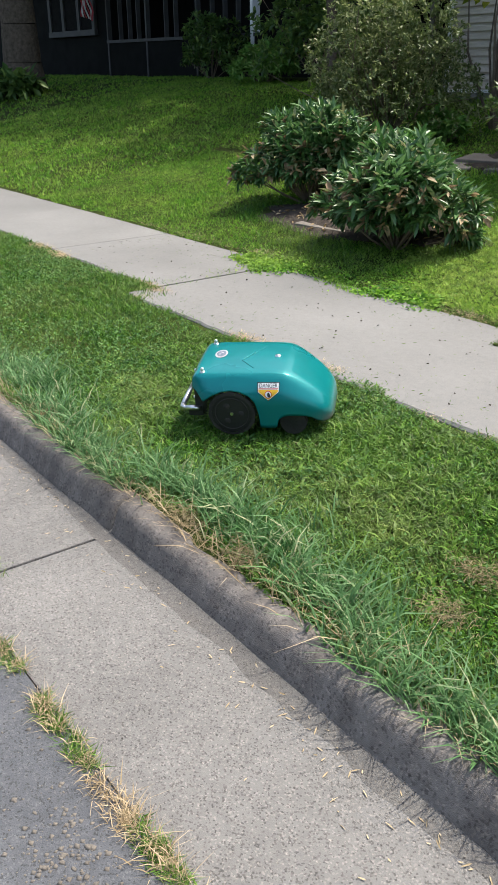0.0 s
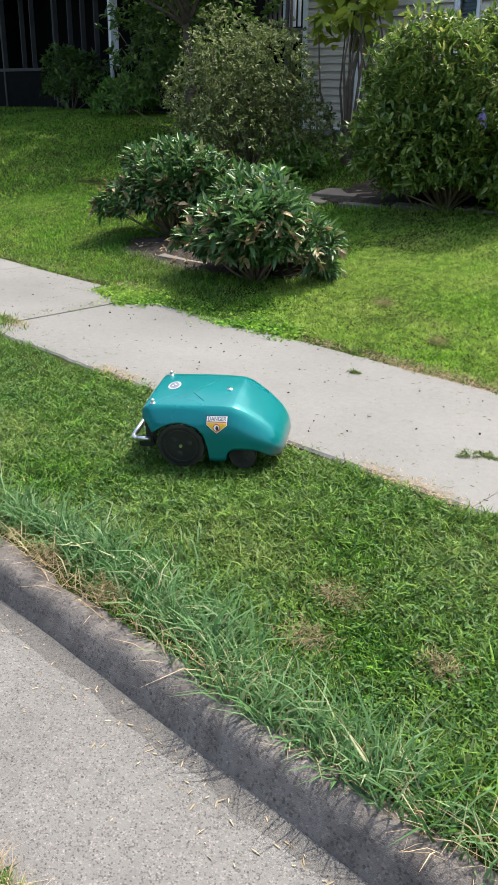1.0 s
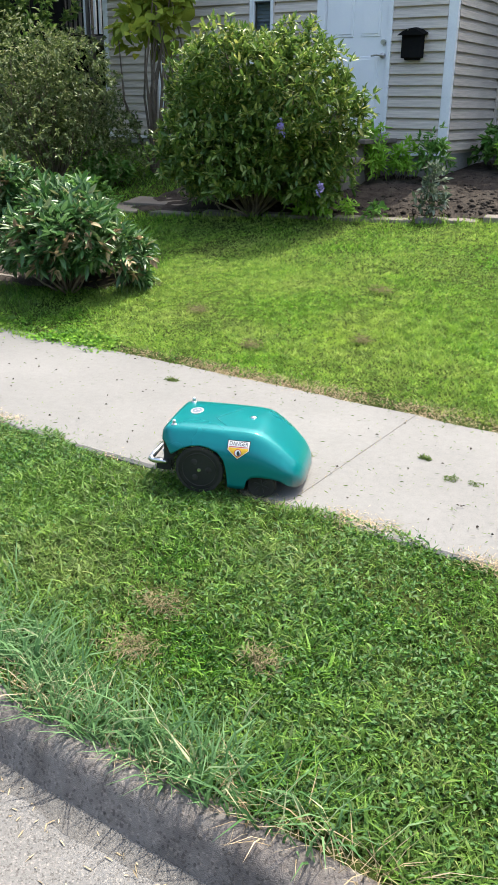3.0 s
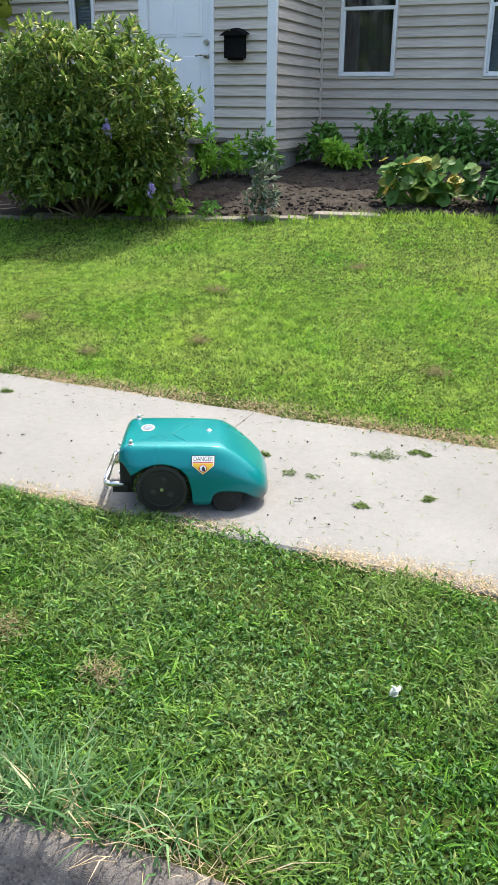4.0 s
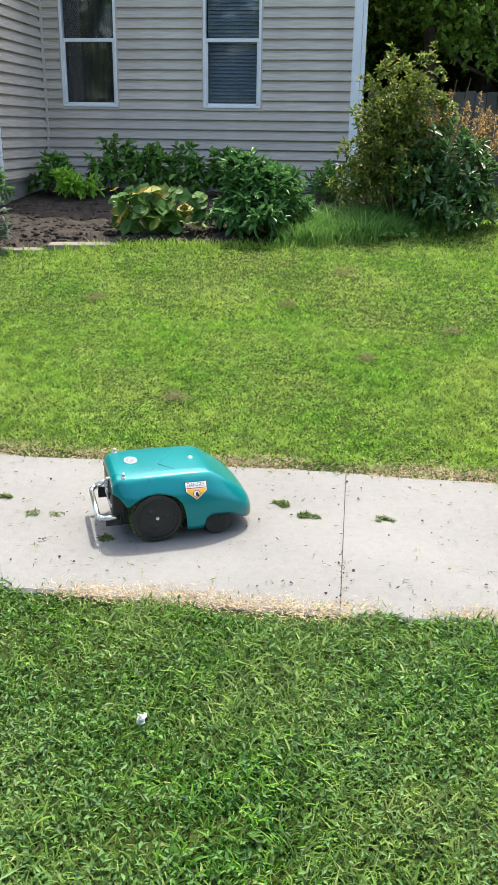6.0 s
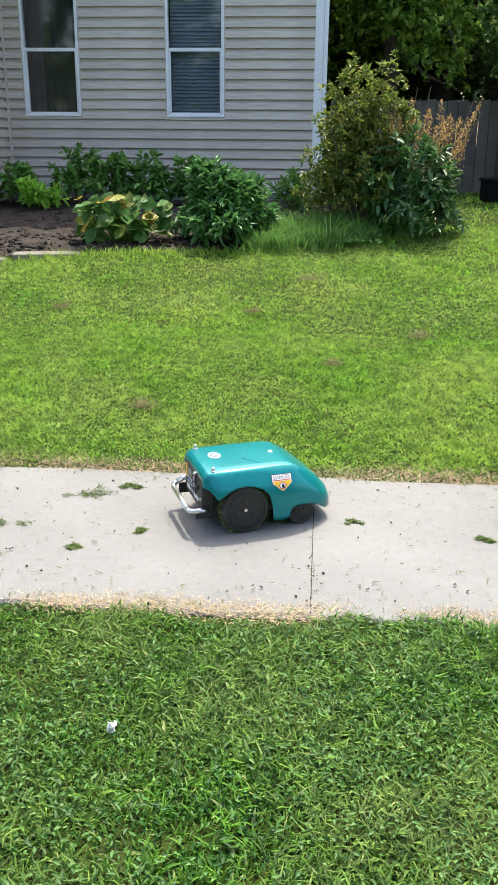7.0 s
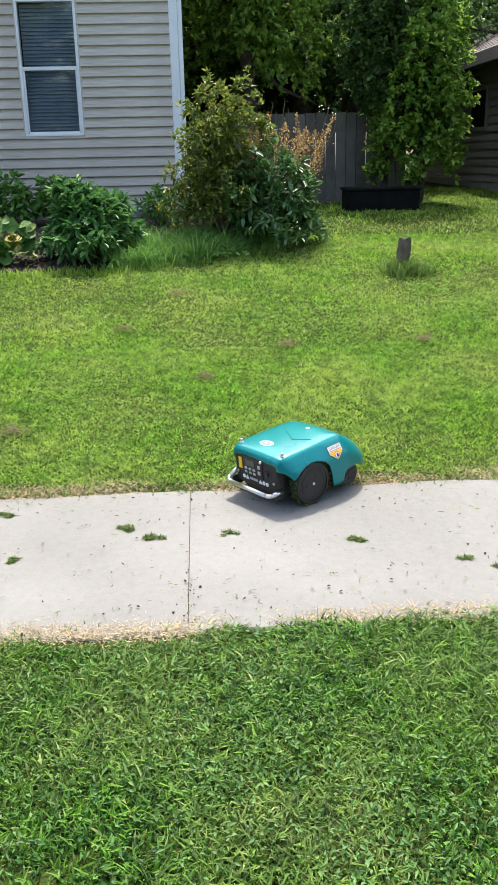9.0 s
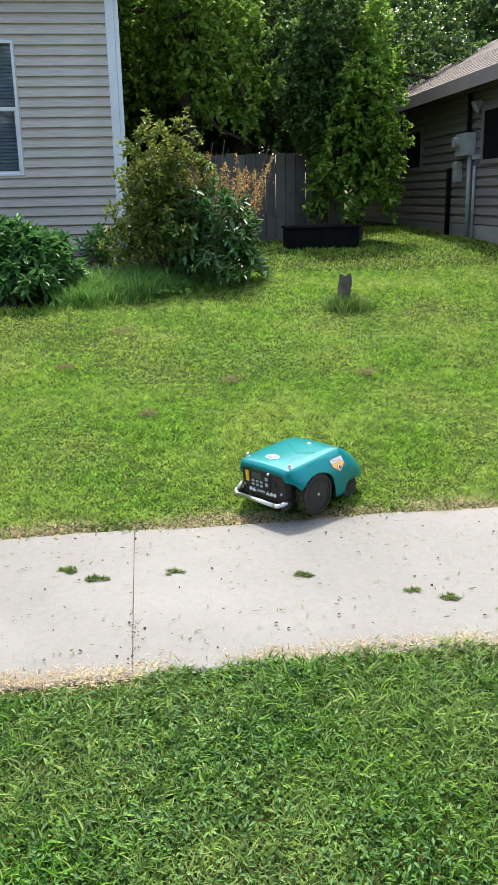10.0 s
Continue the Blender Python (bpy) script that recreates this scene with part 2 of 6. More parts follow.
M["silver"] = leaf_mat("pale_variegated_leaf", ((0.0, (0.03, 0.07, 0.03)), (0.6, (0.09, 0.14, 0.08)), (1.0, (0.36, 0.40, 0.32))), 0.2, 0.5)
M["spike"] = leaf_mat("rusty_flower_spike", ((0.0, (0.26, 0.14, 0.04)), (0.6, (0.46, 0.29, 0.10)), (1.0, (0.60, 0.46, 0.20))), 0.3, 0.6)
M["tree"] = leaf_mat("tree_leaf", ((0.0, (0.035, 0.085, 0.024)), (0.6, (0.095, 0.180, 0.048)), (1.0, (0.26, 0.37, 0.09))), 0.45, 0.4, None, 0.4, drift=1)
# brighter counterpart of the tree leaf, with sunlight put into its colour
M["maple"] = leaf_mat("sunlit_tree_leaf", ((0.0, (0.06, 0.15, 0.02)), (0.6, (0.15, 0.30, 0.042)), (1.0, (0.36, 0.50, 0.09))), 0.45, 0.42)
M["limeleaf"] = leaf_mat("yellow_green_leaf", ((0.0, (0.12, 0.20, 0.025)), (0.6, (0.24, 0.32, 0.04)), (1.0, (0.40, 0.42, 0.07))), 0.4, 0.45)
M["purple"] = leaf_mat("lilac_petal", ((0.0, (0.22, 0.18, 0.45)), (1.0, (0.42, 0.36, 0.65))), 0.3, 0.5)
M["whitebit"] = grained("white_scrap", (0.62, 0.60, 0.55), (0.80, 0.79, 0.75), 20, 150, 0.6, 0.2, 0.001)
M["red"] = grained("red_cloth", (0.30, 0.02, 0.03), (0.45, 0.04, 0.05), 9, 80, 0.8, 0.2, 0.001)
M["blue"] = grained("navy_cloth", (0.02, 0.03, 0.12), (0.04, 0.05, 0.18), 9, 80, 0.8, 0.2, 0.001)
M["whitecloth"] = grained("white_cloth", (0.55, 0.55, 0.56), (0.72, 0.72, 0.72), 9, 80, 0.8, 0.2, 0.001)
M["label_white"] = grained("sticker_white", (0.76, 0.76, 0.74), (0.84, 0.84, 0.82), 30, 200, 0.4, 0.05, 0.0005)
M["label_yellow"] = grained("sticker_yellow", (0.75, 0.42, 0.02), (0.85, 0.50, 0.03), 30, 200, 0.4, 0.05, 0.0005)
M["label_black"] = grained("sticker_black", (0.012, 0.012, 0.013), (0.03, 0.03, 0.03), 30, 200, 0.5, 0.05, 0.0005)
M["label_red"] = grained("sticker_red", (0.50, 0.03, 0.03), (0.6, 0.05, 0.04), 30, 200, 0.5, 0.05, 0.0005)
M["badge"] = grained("badge_silver", (0.26, 0.27, 0.30), (0.38, 0.38, 0.40), 60, 150, 0.6, 0.1, 0.0005)
M["badge_face"] = grained("badge_face", (0.06, 0.085, 0.13), (0.15, 0.18, 0.22), 90, 150, 0.6, 0.1, 0.0005)
M["screen"] = grained("lcd_grey", (0.05, 0.055, 0.045), (0.075, 0.08, 0.065), 30, 200, 0.25, 0.05, 0.0005)
m_, n_, l_, b_ = base_mat("teal_shell_paint", 0.34, 0.3)
v_ = coords(n_)
c_ = ramp(n_, l_, noise_node(n_, l_, 5, 5, v_).outputs[0], ((0.3, (0.0, 0.165, 0.176)), (0.7, (0.0, 0.194, 0.202)))).outputs[0]
# ground-in dirt along the lower edge of the nose
sep_ = n_.new("ShaderNodeSeparateXYZ")
l_.new(v_, sep_.inputs[0])
masks_ = []
for axis_, lo_, hi_ in ((0, 0.30, 0.43), (2, 0.105, 0.03)):
    mr_ = n_.new("ShaderNodeMapRange")
    mr_.inputs["From Min"].default_value, mr_.inputs["From Max"].default_value = lo_, hi_
    l_.new(sep_.outputs[axis_], mr_.inputs["Value"])
    masks_.append(mr_.outputs[0])
for extra_ in (masks_[1], ramp(n_, l_, noise_node(n_, l_, 26, 6, v_).outputs[0], ((0.3, (0.35,) * 3), (0.62, (1.6,) * 3))).outputs[0]):
    mm_ = n_.new("ShaderNodeMath")
    mm_.operation, mm_.use_clamp = "MULTIPLY", True
    l_.new(masks_[0], mm_.inputs[0])
    l_.new(extra_, mm_.inputs[1])
    masks_[0] = mm_.outputs[0]
c_ = blend(n_, l_, masks_[0], c_, (0.13, 0.14, 0.125))
l_.new(c_, b_.inputs["Base Color"])
l_.new(ramp(n_, l_, noise_node(n_, l_, 3, 3, v_).outputs[0], ((0.3, (0.25, 0.25, 0.25)), (0.7, (0.33, 0.33, 0.33)))).outputs[0], b_.inputs["Roughness"])
bump(n_, l_, b_, noise_node(n_, l_, 420, 2, v_).outputs[0], 0.03, 0.0004)
b_.inputs["Specular IOR Level"].default_value = 0.15
b_.inputs["Coat Weight"].default_value = 0.4
b_.inputs["Coat Roughness"].default_value = 0.12
M["shell"] = m_
m_, n_, l_, b_ = base_mat("window_glass", 0.03)
b_.inputs["Base Color"].default_value = (0.9, 0.93, 0.95, 1)
b_.inputs["Transmission Weight"].default_value = 1.0
b_.inputs["IOR"].default_value = 1.45
M["glass"] = m_

# ---- mesh helpers ----


def box(bm, x0, y0, z0, x1, y1, z1, bevel=0.0, m=None):
    r = bmesh.ops.create_cube(bm, size=1.0)
    vs = r["verts"]
    bmesh.ops.scale(bm, vec=(x1 - x0, y1 - y0, z1 - z0), verts=vs)
    bmesh.ops.translate(bm, vec=((x0 + x1) / 2, (y0 + y1) / 2, (z0 + z1) / 2), verts=vs)
    if bevel:
        es = list({e for v in vs for e in v.link_edges})
        g = bmesh.ops.bevel(bm, geom=es, offset=bevel, segments=2, profile=0.6, affect="EDGES")
        vs = list({v for f in g["faces"] for v in f.verts} | {v for v in vs if v.is_valid})
    if m is not None:
        bmesh.ops.transform(bm, matrix=m, verts=[v for v in vs if v.is_valid])
    return bm


def rod(bm, a, b, r0, r1=None, n=10, caps=True):
    a, b = Vector(a), Vector(b)
    r1 = r0 if r1 is None else r1
    d = (b - a)
    q = d.to_track_quat("Z", "Y").to_matrix().to_4x4()
    bmesh.ops.create_cone(bm, cap_ends=caps, segments=n, radius1=r0, radius2=r1, depth=d.length, matrix=Matrix.Translation((a + b) / 2) @ q)
    return bm


def tube(bm, pts, r, n=8):
    for a, b in zip(pts, pts[1:]):
        rod(bm, a, b, r, r, n)
    for p in pts[1:-1]:
        bmesh.ops.create_uvsphere(bm, u_segments=n, v_segments=6, radius=r, matrix=Matrix.Translation(p))
    return bm


def ball(bm, p, r, sx=1, sy=1, sz=1, n=12):
    bmesh.ops.create_uvsphere(bm, u_segments=n, v_segments=max(6, n // 2), radius=r, matrix=Matrix.Translation(p) @ Matrix.Diagonal((sx, sy, sz, 1)))
    return bm


def mesh_of(name, bm, material, smooth=False):
    me = bpy.data.meshes.new(name)
    bm.to_mesh(me)
    bm.free()
    me.materials.append(material)
    if smooth:
        for p in me.polygons:
            p.use_smooth = True
    return me


def part(name, bm, material, parent, label="", smooth=False):
    ob = new(name, mesh_of(name, bm, material, smooth))
    ob.parent = parent
    if label:
        ob["label"] = label
    return ob


def thing(name, label, category, at=(0, 0, 0), group="", kind=""):
    ob = new(name)
    ob.location = at
    return tagged(ob, label, category, group, kind)


def solid(name, bm, material, label="", category="", kind="structure", smooth=False):
    return tagged(new(name, mesh_of(name, bm, material, smooth)), label, category, "", kind)


def raw_mesh(name, V, F, material, smooth=False):
    """A mesh from numpy arrays: vertices (n, 3) and faces (m, k) of one size."""
    me = bpy.data.meshes.new(name)
    V, F = np.asarray(V, np.float32), np.asarray(F, np.int32)
    me.vertices.add(len(V))
    me.vertices.foreach_set("co", V.ravel())
    k = F.shape[1]
    me.loops.add(F.size)
    me.loops.foreach_set("vertex_index", F.ravel())
    me.polygons.add(len(F))
    me.polygons.foreach_set("loop_start", np.arange(0, F.size, k, dtype=np.int32))
    me.polygons.foreach_set("loop_total", np.full(len(F), k, np.int32))
    if smooth:
        me.polygons.foreach_set("use_smooth", np.ones(len(F), bool))
    me.update(calc_edges=True)
    me.materials.append(material)
    return me


rng = np.random.default_rng(7)

# ---- the lie of the land: kerb, verge, walk, rising lawn ----
YS = np.array([-400, -0.27, 0.29, 0.30, 0.36, 0.45, 1.85, 3.20, 3.35, 4.2, 5.2, 6.5, 7.6, 9.0, 10.2, 14, 60, 400.0])
ZS = np.array([-0.13, -0.15, -0.17, -0.17, -0.075, -0.045, -0.01, -0.01, 0.02, 0.16, 0.31, 0.50, 0.66, 0.82, 0.93, 1.05, 1.3, 1.3])


def smooth_step(a):
    a = np.clip(a, 0, 1)
    return a * a * (3 - 2 * a)


def land(x, y):
    x, y = np.asarray(x, float), np.asarray(y, float)
    z = np.interp(y, YS, ZS)
    z = z + 0.2 * smooth_step((-x - 8) / 8) * smooth_step((y - 4) / 6)
    z = z + 0.018 * np.sin(x * 1.7 + y * 0.9) * np.sin(y * 2.3 - x * 0.6) * smooth_step((y - 3.3) / 0.8)
    return z


def on_land(x, y, dz=0.0):
    return (x, y, float(land(x, y)) + dz)


def blades(n, region, height, width, lean=0.5, dz=0.0, tall=None, plain=False):
    """Grass blades over points given by region(n) -> x, y: five vertices and three faces each, or one face where plain."""
    x, y = region(n)
    n = len(x)
    z = land(x, y) + dz
    h = height * rng.uniform(0.45, 1.25, n)
    h = h * (0.85 + 0.28 * np.clip(np.sin(x * 23 + 3 * np.sin(y * 17)) * np.sin(y * 29 + 2 * np.sin(x * 13)) + rng.normal(0, 0.3, n), -1, 1))
    if tall is not None:
        h = h * tall(x, y)
    w = width * rng.uniform(0.6, 1.4, n) / 2
    a, b = rng.uniform(0, 2 * np.pi, n), rng.uniform(0, 2 * np.pi, n)
    le = h * lean * rng.uniform(0.3, 1.6, n)
    dx, dy = np.cos(a) * le, np.sin(a) * le
    sx, sy = np.cos(b) * w, np.sin(b) * w
    if plain:
        P = np.zeros((n, 3, 3))
        P[:, 0] = np.stack([x - sx * 1.35, y - sy * 1.35, z], 1)
        P[:, 1] = np.stack([x + sx * 1.35, y + sy * 1.35, z], 1)
        P[:, 2] = np.stack([x + dx, y + dy, z + h * rng.uniform(0.72, 1.0, n)], 1)
        return P.reshape(-1, 3), np.arange(n * 3).reshape(-1, 3)
    P = np.zeros((n, 5, 3))
    P[:, 0] = np.stack([x - sx, y - sy, z], 1)
    P[:, 1] = np.stack([x + sx, y + sy, z], 1)
    P[:, 2] = np.stack([x + dx * 0.4 - sx * 0.8, y + dy * 0.4 - sy * 0.8, z + h * 0.6], 1)
    P[:, 3] = np.stack([x + dx * 0.4 + sx * 0.8, y + dy * 0.4 + sy * 0.8, z + h * 0.6], 1)
    P[:, 4] = np.stack([x + dx, y + dy, z + h * rng.uniform(0.72, 1.0, n)], 1)
    base = np.arange(n)[:, None] * 5
    F = np.concatenate([base + np.array([[0, 1, 3]]), base + np.array([[0, 3, 2]]), base + np.array([[2, 3, 4]])])
    return P.reshape(-1, 3), F


def leaves(P, D, L, W, fold=0.25, droop=0.15, roll=1.0, plain=False):
    """Leaves with a folded midrib: base points, directions, lengths, widths."""
    n = len(P)
    D = D / np.linalg.norm(D, axis=1, keepdims=True)
    up = np.tile(np.array([0, 0, 1.0]), (n, 1)) + rng.normal(0, 0.35 * roll, (n, 3))
    S = np.cross(D, up)
    S /= np.linalg.norm(S, axis=1, keepdims=True) + 1e-9
    N = np.cross(S, D)
    L, W = np.broadcast_to(L, n)[:, None], np.broadcast_to(W, n)[:, None]
    if plain:
        V = np.zeros((n, 4, 3))
        V[:, 0], V[:, 1] = P, P + D * L - N * L * droop
        V[:, 2] = P + D * L * 0.45 + S * W * 0.62 + N * W * fold
        V[:, 3] = P + D * L * 0.45 - S * W * 0.62 + N * W * fold
        base = np.arange(n)[:, None] * 4
        return V.reshape(-1, 3), np.concatenate([base + np.array([[0, 2, 1]]), base + np.array([[0, 1, 3]])])
    V = np.zeros((n, 6, 3))
    V[:, 0], V[:, 3] = P, P + D * L - N * L * droop
    for i, j, t, w in ((1, 5, 0.30, 0.5), (2, 4, 0.68, 0.42)):
        mid = P + D * L * t + N * (W * fold - L * droop * t * t)
        V[:, i], V[:, j] = mid + S * W * w, mid - S * W * w
    base = np.arange(n)[:, None] * 6
    F = np.concatenate([base + np.array([t]) for t in ((0, 1, 3), (1, 2, 3), (0, 3, 5), (5, 3, 4))])
    return V.reshape(-1, 3), F


def merged(chunks):
    V, F, o = [], [], 0
    for v, f in chunks:
        V.append(v)
        F.append(f + o)
        o += len(v)
    return np.concatenate(V), np.concatenate(F)


def add_raw(name, VF, material, parent=None, label="", smooth=False):
    ob = new(name, raw_mesh(name, VF[0], VF[1], material, smooth))
    if parent is not None:
        ob.parent = parent
    if label:
        ob["label"] = label
    return ob


def unit(n):
    d = rng.normal(0, 1, (n, 3))
    return d / np.linalg.norm(d, axis=1, keepdims=True)


def crown_tips(n, rx, ry, h, z0=0.0, lumps=9, rough=0.28, low=0.0, fill=0.35, skirt=0.7):
    """Points and outward directions over a lumpy crown standing on z0: most near its skin, some within."""
    d = unit(n)
    d[:, 2] = np.where(d[:, 2] < low - 0.7, rng.uniform(-0.75, -0.2, n), d[:, 2])
    c = unit(lumps)
    r = 1 - rough + rough * 1.6 * np.max(np.clip(d @ c.T, 0, 1) ** 6, axis=1) + rng.normal(0, 0.05, n)
    s = np.where(rng.random(n) < fill, rng.uniform(0.35, 0.9, n), rng.uniform(0.88, 1.04, n))
    q = d * (r * s)[:, None]
    q[:, :2] *= (1 + skirt * np.clip(-d[:, 2], 0, 1))[:, None]
    P = np.stack([q[:, 0] * rx, q[:, 1] * ry, z0 + h * 0.5 + q[:, 2] * h * 0.5], 1)
    P[:, 2] = np.maximum(P[:, 2], 0.03)
    return P, d


def rosettes(P, D, per, L, W, spread=0.8, lift=0.35, fold=0.2, droop=0.2, plain=False):
    """A whorl of leaves at each tip."""
    n = len(P)
    Q = np.repeat(P, per, 0) + rng.normal(0, L * 0.12, (n * per, 3))
    E = np.repeat(D, per, 0) * lift + unit(n * per) * spread + np.array([0, 0, 0.25])
    l = L * rng.uniform(0.6, 1.25, n * per)
    return leaves(Q, E, l, W * l / L, fold, droop, plain=plain)


def stems(bm, base, tips, r0, r1, bend=0.12, n=5):
    for p in tips:
        a, b = Vector(base), Vector(p)
        mid = a.lerp(b, 0.5) + Vector(rng.normal(0, bend, 3)) * (b - a).length * 0.6
        rod(bm, a, mid, r0, (r0 + r1) / 2, n, False)
        rod(bm, mid, b, (r0 + r1) / 2, r1, n, False)
    return bm


def shrub(name, label, category, at, rx, ry, h, tips, per, L, W, material, stem_n=14, z0=None, group="", extra=None, rough=0.28, lift=0.35, spread=0.8, droop=0.2, fill=0.35, lumps=9, stem_r=0.012, foot=0, skirt=0.7):
    ob = thing(name, label, category, at, group)
    P, D = crown_tips(tips, rx, ry, h * 0.96 if z0 is None else h - z0, h * 0.04 if z0 is None else z0, lumps, rough, fill=fill, skirt=skirt)
    if foot:
        P2, D2 = crown_tips(foot, rx * 0.84, ry * 0.84, h * 0.62, 0.0, lumps, rough, fill=fill, skirt=skirt)
        P, D = np.concatenate([P, P2]), np.concatenate([D, D2])
    add_raw("foliage", rosettes(P, D, per, L, W, spread, lift, droop=droop), M[material], ob)["kind"] = "stuff"
    bm = bmesh.new()
    stems(bm, (0, 0, -0.05), P[rng.choice(len(P), min(stem_n, len(P)), False)] * 0.93, stem_r, stem_r * 0.35)
    part("branchwork", bm, M["twig"], ob)["kind"] = "stuff"
    if extra:
        mat_, cnt, l2, w2, nm, lab = extra
        low = np.exp(-P[:, 2] / (0.35 * h)) * np.where(P[:, 1] < 0.1, 1, 0.2)
        sel = rng.choice(len(P), min(cnt, len(P)), False, p=low / low.sum())
        add_raw(nm, rosettes(P[sel] * np.array([1.1, 1.12, 1.0]), D[sel], 5, l2, w2, 0.9, 0.3, droop=0.4), M[mat_], ob, lab)
    return ob

# ---- ground, road, kerb, walk ----


def build_ground():
    xs = np.concatenate([[-400, -120, -60, -40], np.arange(-30, 12.01, 0.3), [16, 24, 60, 120, 400]])
    ys = np.concatenate([[0.372, 0.45], np.arange(0.6, 11.0, 0.2), [11.5, 12.5, 14, 17, 22, 30, 60, 150, 400]])
    X, Y = np.meshgrid(xs, ys)
    Z = land(X, Y)
    Z = np.where((Y > 1.9) & (Y < 3.1), -0.03, Z)
    V = np.stack([X.ravel(), Y.ravel(), Z.ravel()], 1)
    nx = len(xs)
    i = (np.arange(len(ys) - 1)[:, None] * nx + np.arange(nx - 1)[None, :]).ravel()
    F = np.stack([i, i + 1, i + nx + 1, i + nx], 1)
    return tagged(new("ground", raw_mesh("ground", V, F, M["sod"], True)), "green lawn sod rising from the street to the houses", "lawn", "", "structure")


build_ground()

bm = bmesh.new()
box(bm, -400, -400, -0.6, 400, -0.285, -0.145)
solid("road", bm, M["asphalt"], "worn dark grey asphalt street", "road")

gutter = thing("gutter", "pale concrete gutter with exposed aggregate beside the kerb", "gutter", kind="structure")
GX = [-60, -9.4, -5.7, -2.08, 1.55, 5.2, 60]
for a, b in zip(GX, GX[1:]):
    bm = bmesh.new()
    box(bm, a + 0.006, -0.272, -0.5, b - 0.006, 0.315, -0.168, 0.006)
    part("gutter_slab", bm, M["gutter"], gutter)
bm = bmesh.new()
box(bm, -60, -0.2725, -0.5, 60, 0.31, -0.178)
part("gutter_joint_bed", bm, M["soil"], gutter, "dark dirt in the gutter joints")


def kerb_piece(a, b):
    """One cast kerb length with a battered face and rounded nose."""
    prof = [(0.300, -0.5), (0.300, -0.168), (0.318, -0.135), (0.334, -0.09), (0.346, -0.066), (0.362, -0.05), (0.385, -0.043), (0.43, -0.041), (0.47, -0.06), (0.48, -0.5)]
    nseg = max(2, int((b - a) / 0.12)) if abs(a) < 12 and abs(b) < 12 else 2
    bm = bmesh.new()
    rings = []
    for k in range(nseg + 1):
        x = a + (b - a) * k / nseg
        ring = []
        for j, (y, z) in enumerate(prof):
            chip = 0.0
            if 2 <= j <= 7 and 0 < k < nseg:
                chip = abs(noise.noise(Vector((x * 5.3, y * 9, 3.1)))) * 0.022 + max(0, noise.noise(Vector((x * 1.9, 1.0, 7.7))) - 0.1) * 0.03
            ring.append(bm.verts.new((x, y + chip * 0.55, z - chip * (0.7 if j >= 4 else 0.1))))
        rings.append(ring)
    for r0, r1 in zip(rings, rings[1:]):
        for j in range(len(prof) - 1):
            bm.faces.new((r0[j], r0[j + 1], r1[j + 1], r1[j]))
    bm.faces.new(rings[0])
    bm.faces.new(list(reversed(rings[-1])))
    bmesh.ops.recalc_face_normals(bm, faces=bm.faces)
    return bm


kerb = thing("kerb", "weathered grey concrete kerb with chipped top edge", "kerb", kind="structure")
for a, b in zip(GX, GX[1:]):
    part("kerb_stone", kerb_piece(a + 0.008, b - 0.008), M["kerb"], kerb, smooth=True)

# silt washed up along the foot of the kerb
xs = np.arange(-9, 5.2, 0.05)
wd = np.array([0.055 + 0.05 * noise.noise(Vector((x * 0.9, 2.2, 0))) + 0.022 * noise.noise(Vector((x * 6.0, 7.1, 0))) for x in xs]).clip(0.015)
V = np.concatenate([np.stack([xs, 0.3215 - f * (wd + 0.0215), np.full(len(xs), -0.1675 + 0.012 * (1 - f) ** 2)], 1) for f in (0.0, 0.4, 0.7, 1.0)])
k = np.arange(len(xs) - 1)
F = np.concatenate([np.stack([k, k + 1, k + 1 + len(xs), k + len(xs)], 1) + r * len(xs) for r in range(3)])
tagged(new("gutter_silt", raw_mesh("gutter_silt", V, F, M["silt"], True)), "dark silt lying along the foot of the kerb", "silt", "", "stuff")

# sidewalk slabs; one joint opens into a step where the older flags meet
sidewalk = thing("sidewalk", "pale grey concrete sidewalk in cast slabs", "sidewalk", kind="structure")
JX = [-60, -24, -13.8, -12.0, -10.2, -8.35, -6.5, -4.73, -2.69, -0.94, 0.90, 2.72, 4.5, 6.3, 12, 60]


def slab(a, b, y0, y1, rise):
    """A cast slab with ragged long edges and eased arrises."""
    bm = bmesh.new()
    n = max(2, min(40, int((b - a) / 0.09)))
    top, low = [], []
    for k in range(n + 1):
        x = a + (b - a) * k / n
        e0 = y0 + 0.028 * noise.noise(Vector((x * 2.1, 0.3, 1))) + 0.012 * noise.noise(Vector((x * 9, 2, 1)))
        e1 = y1 + 0.028 * noise.noise(Vector((x * 2.1, 5.3, 1))) + 0.012 * noise.noise(Vector((x * 9, 7, 1)))
        top.append([bm.verts.new((x, yy, rise + dz)) for yy, dz in ((e0, -0.012), (e0 + 0.014, 0), (e1 - 0.014, 0), (e1, -0.012))])
        low.append([bm.verts.new((x, e0, rise - 0.1)), bm.verts.new((x, e1, rise - 0.1))])
    for k in range(n):
        t0, t1 = top[k], top[k + 1]
        for j in range(3):
            bm.faces.new((t0[j], t1[j], t1[j + 1], t0[j + 1]))
        bm.faces.new((low[k][0], low[k + 1][0], t1[0], t0[0]))
        bm.faces.new((t0[3], t1[3], low[k + 1][1], low[k][1]))
    for k in (0, n):
        bm.faces.new((top[k][0], top[k][1], top[k][2], top[k][3], low[k][1], low[k][0]))
    bmesh.ops.recalc_face_normals(bm, faces=bm.faces)
    return bm


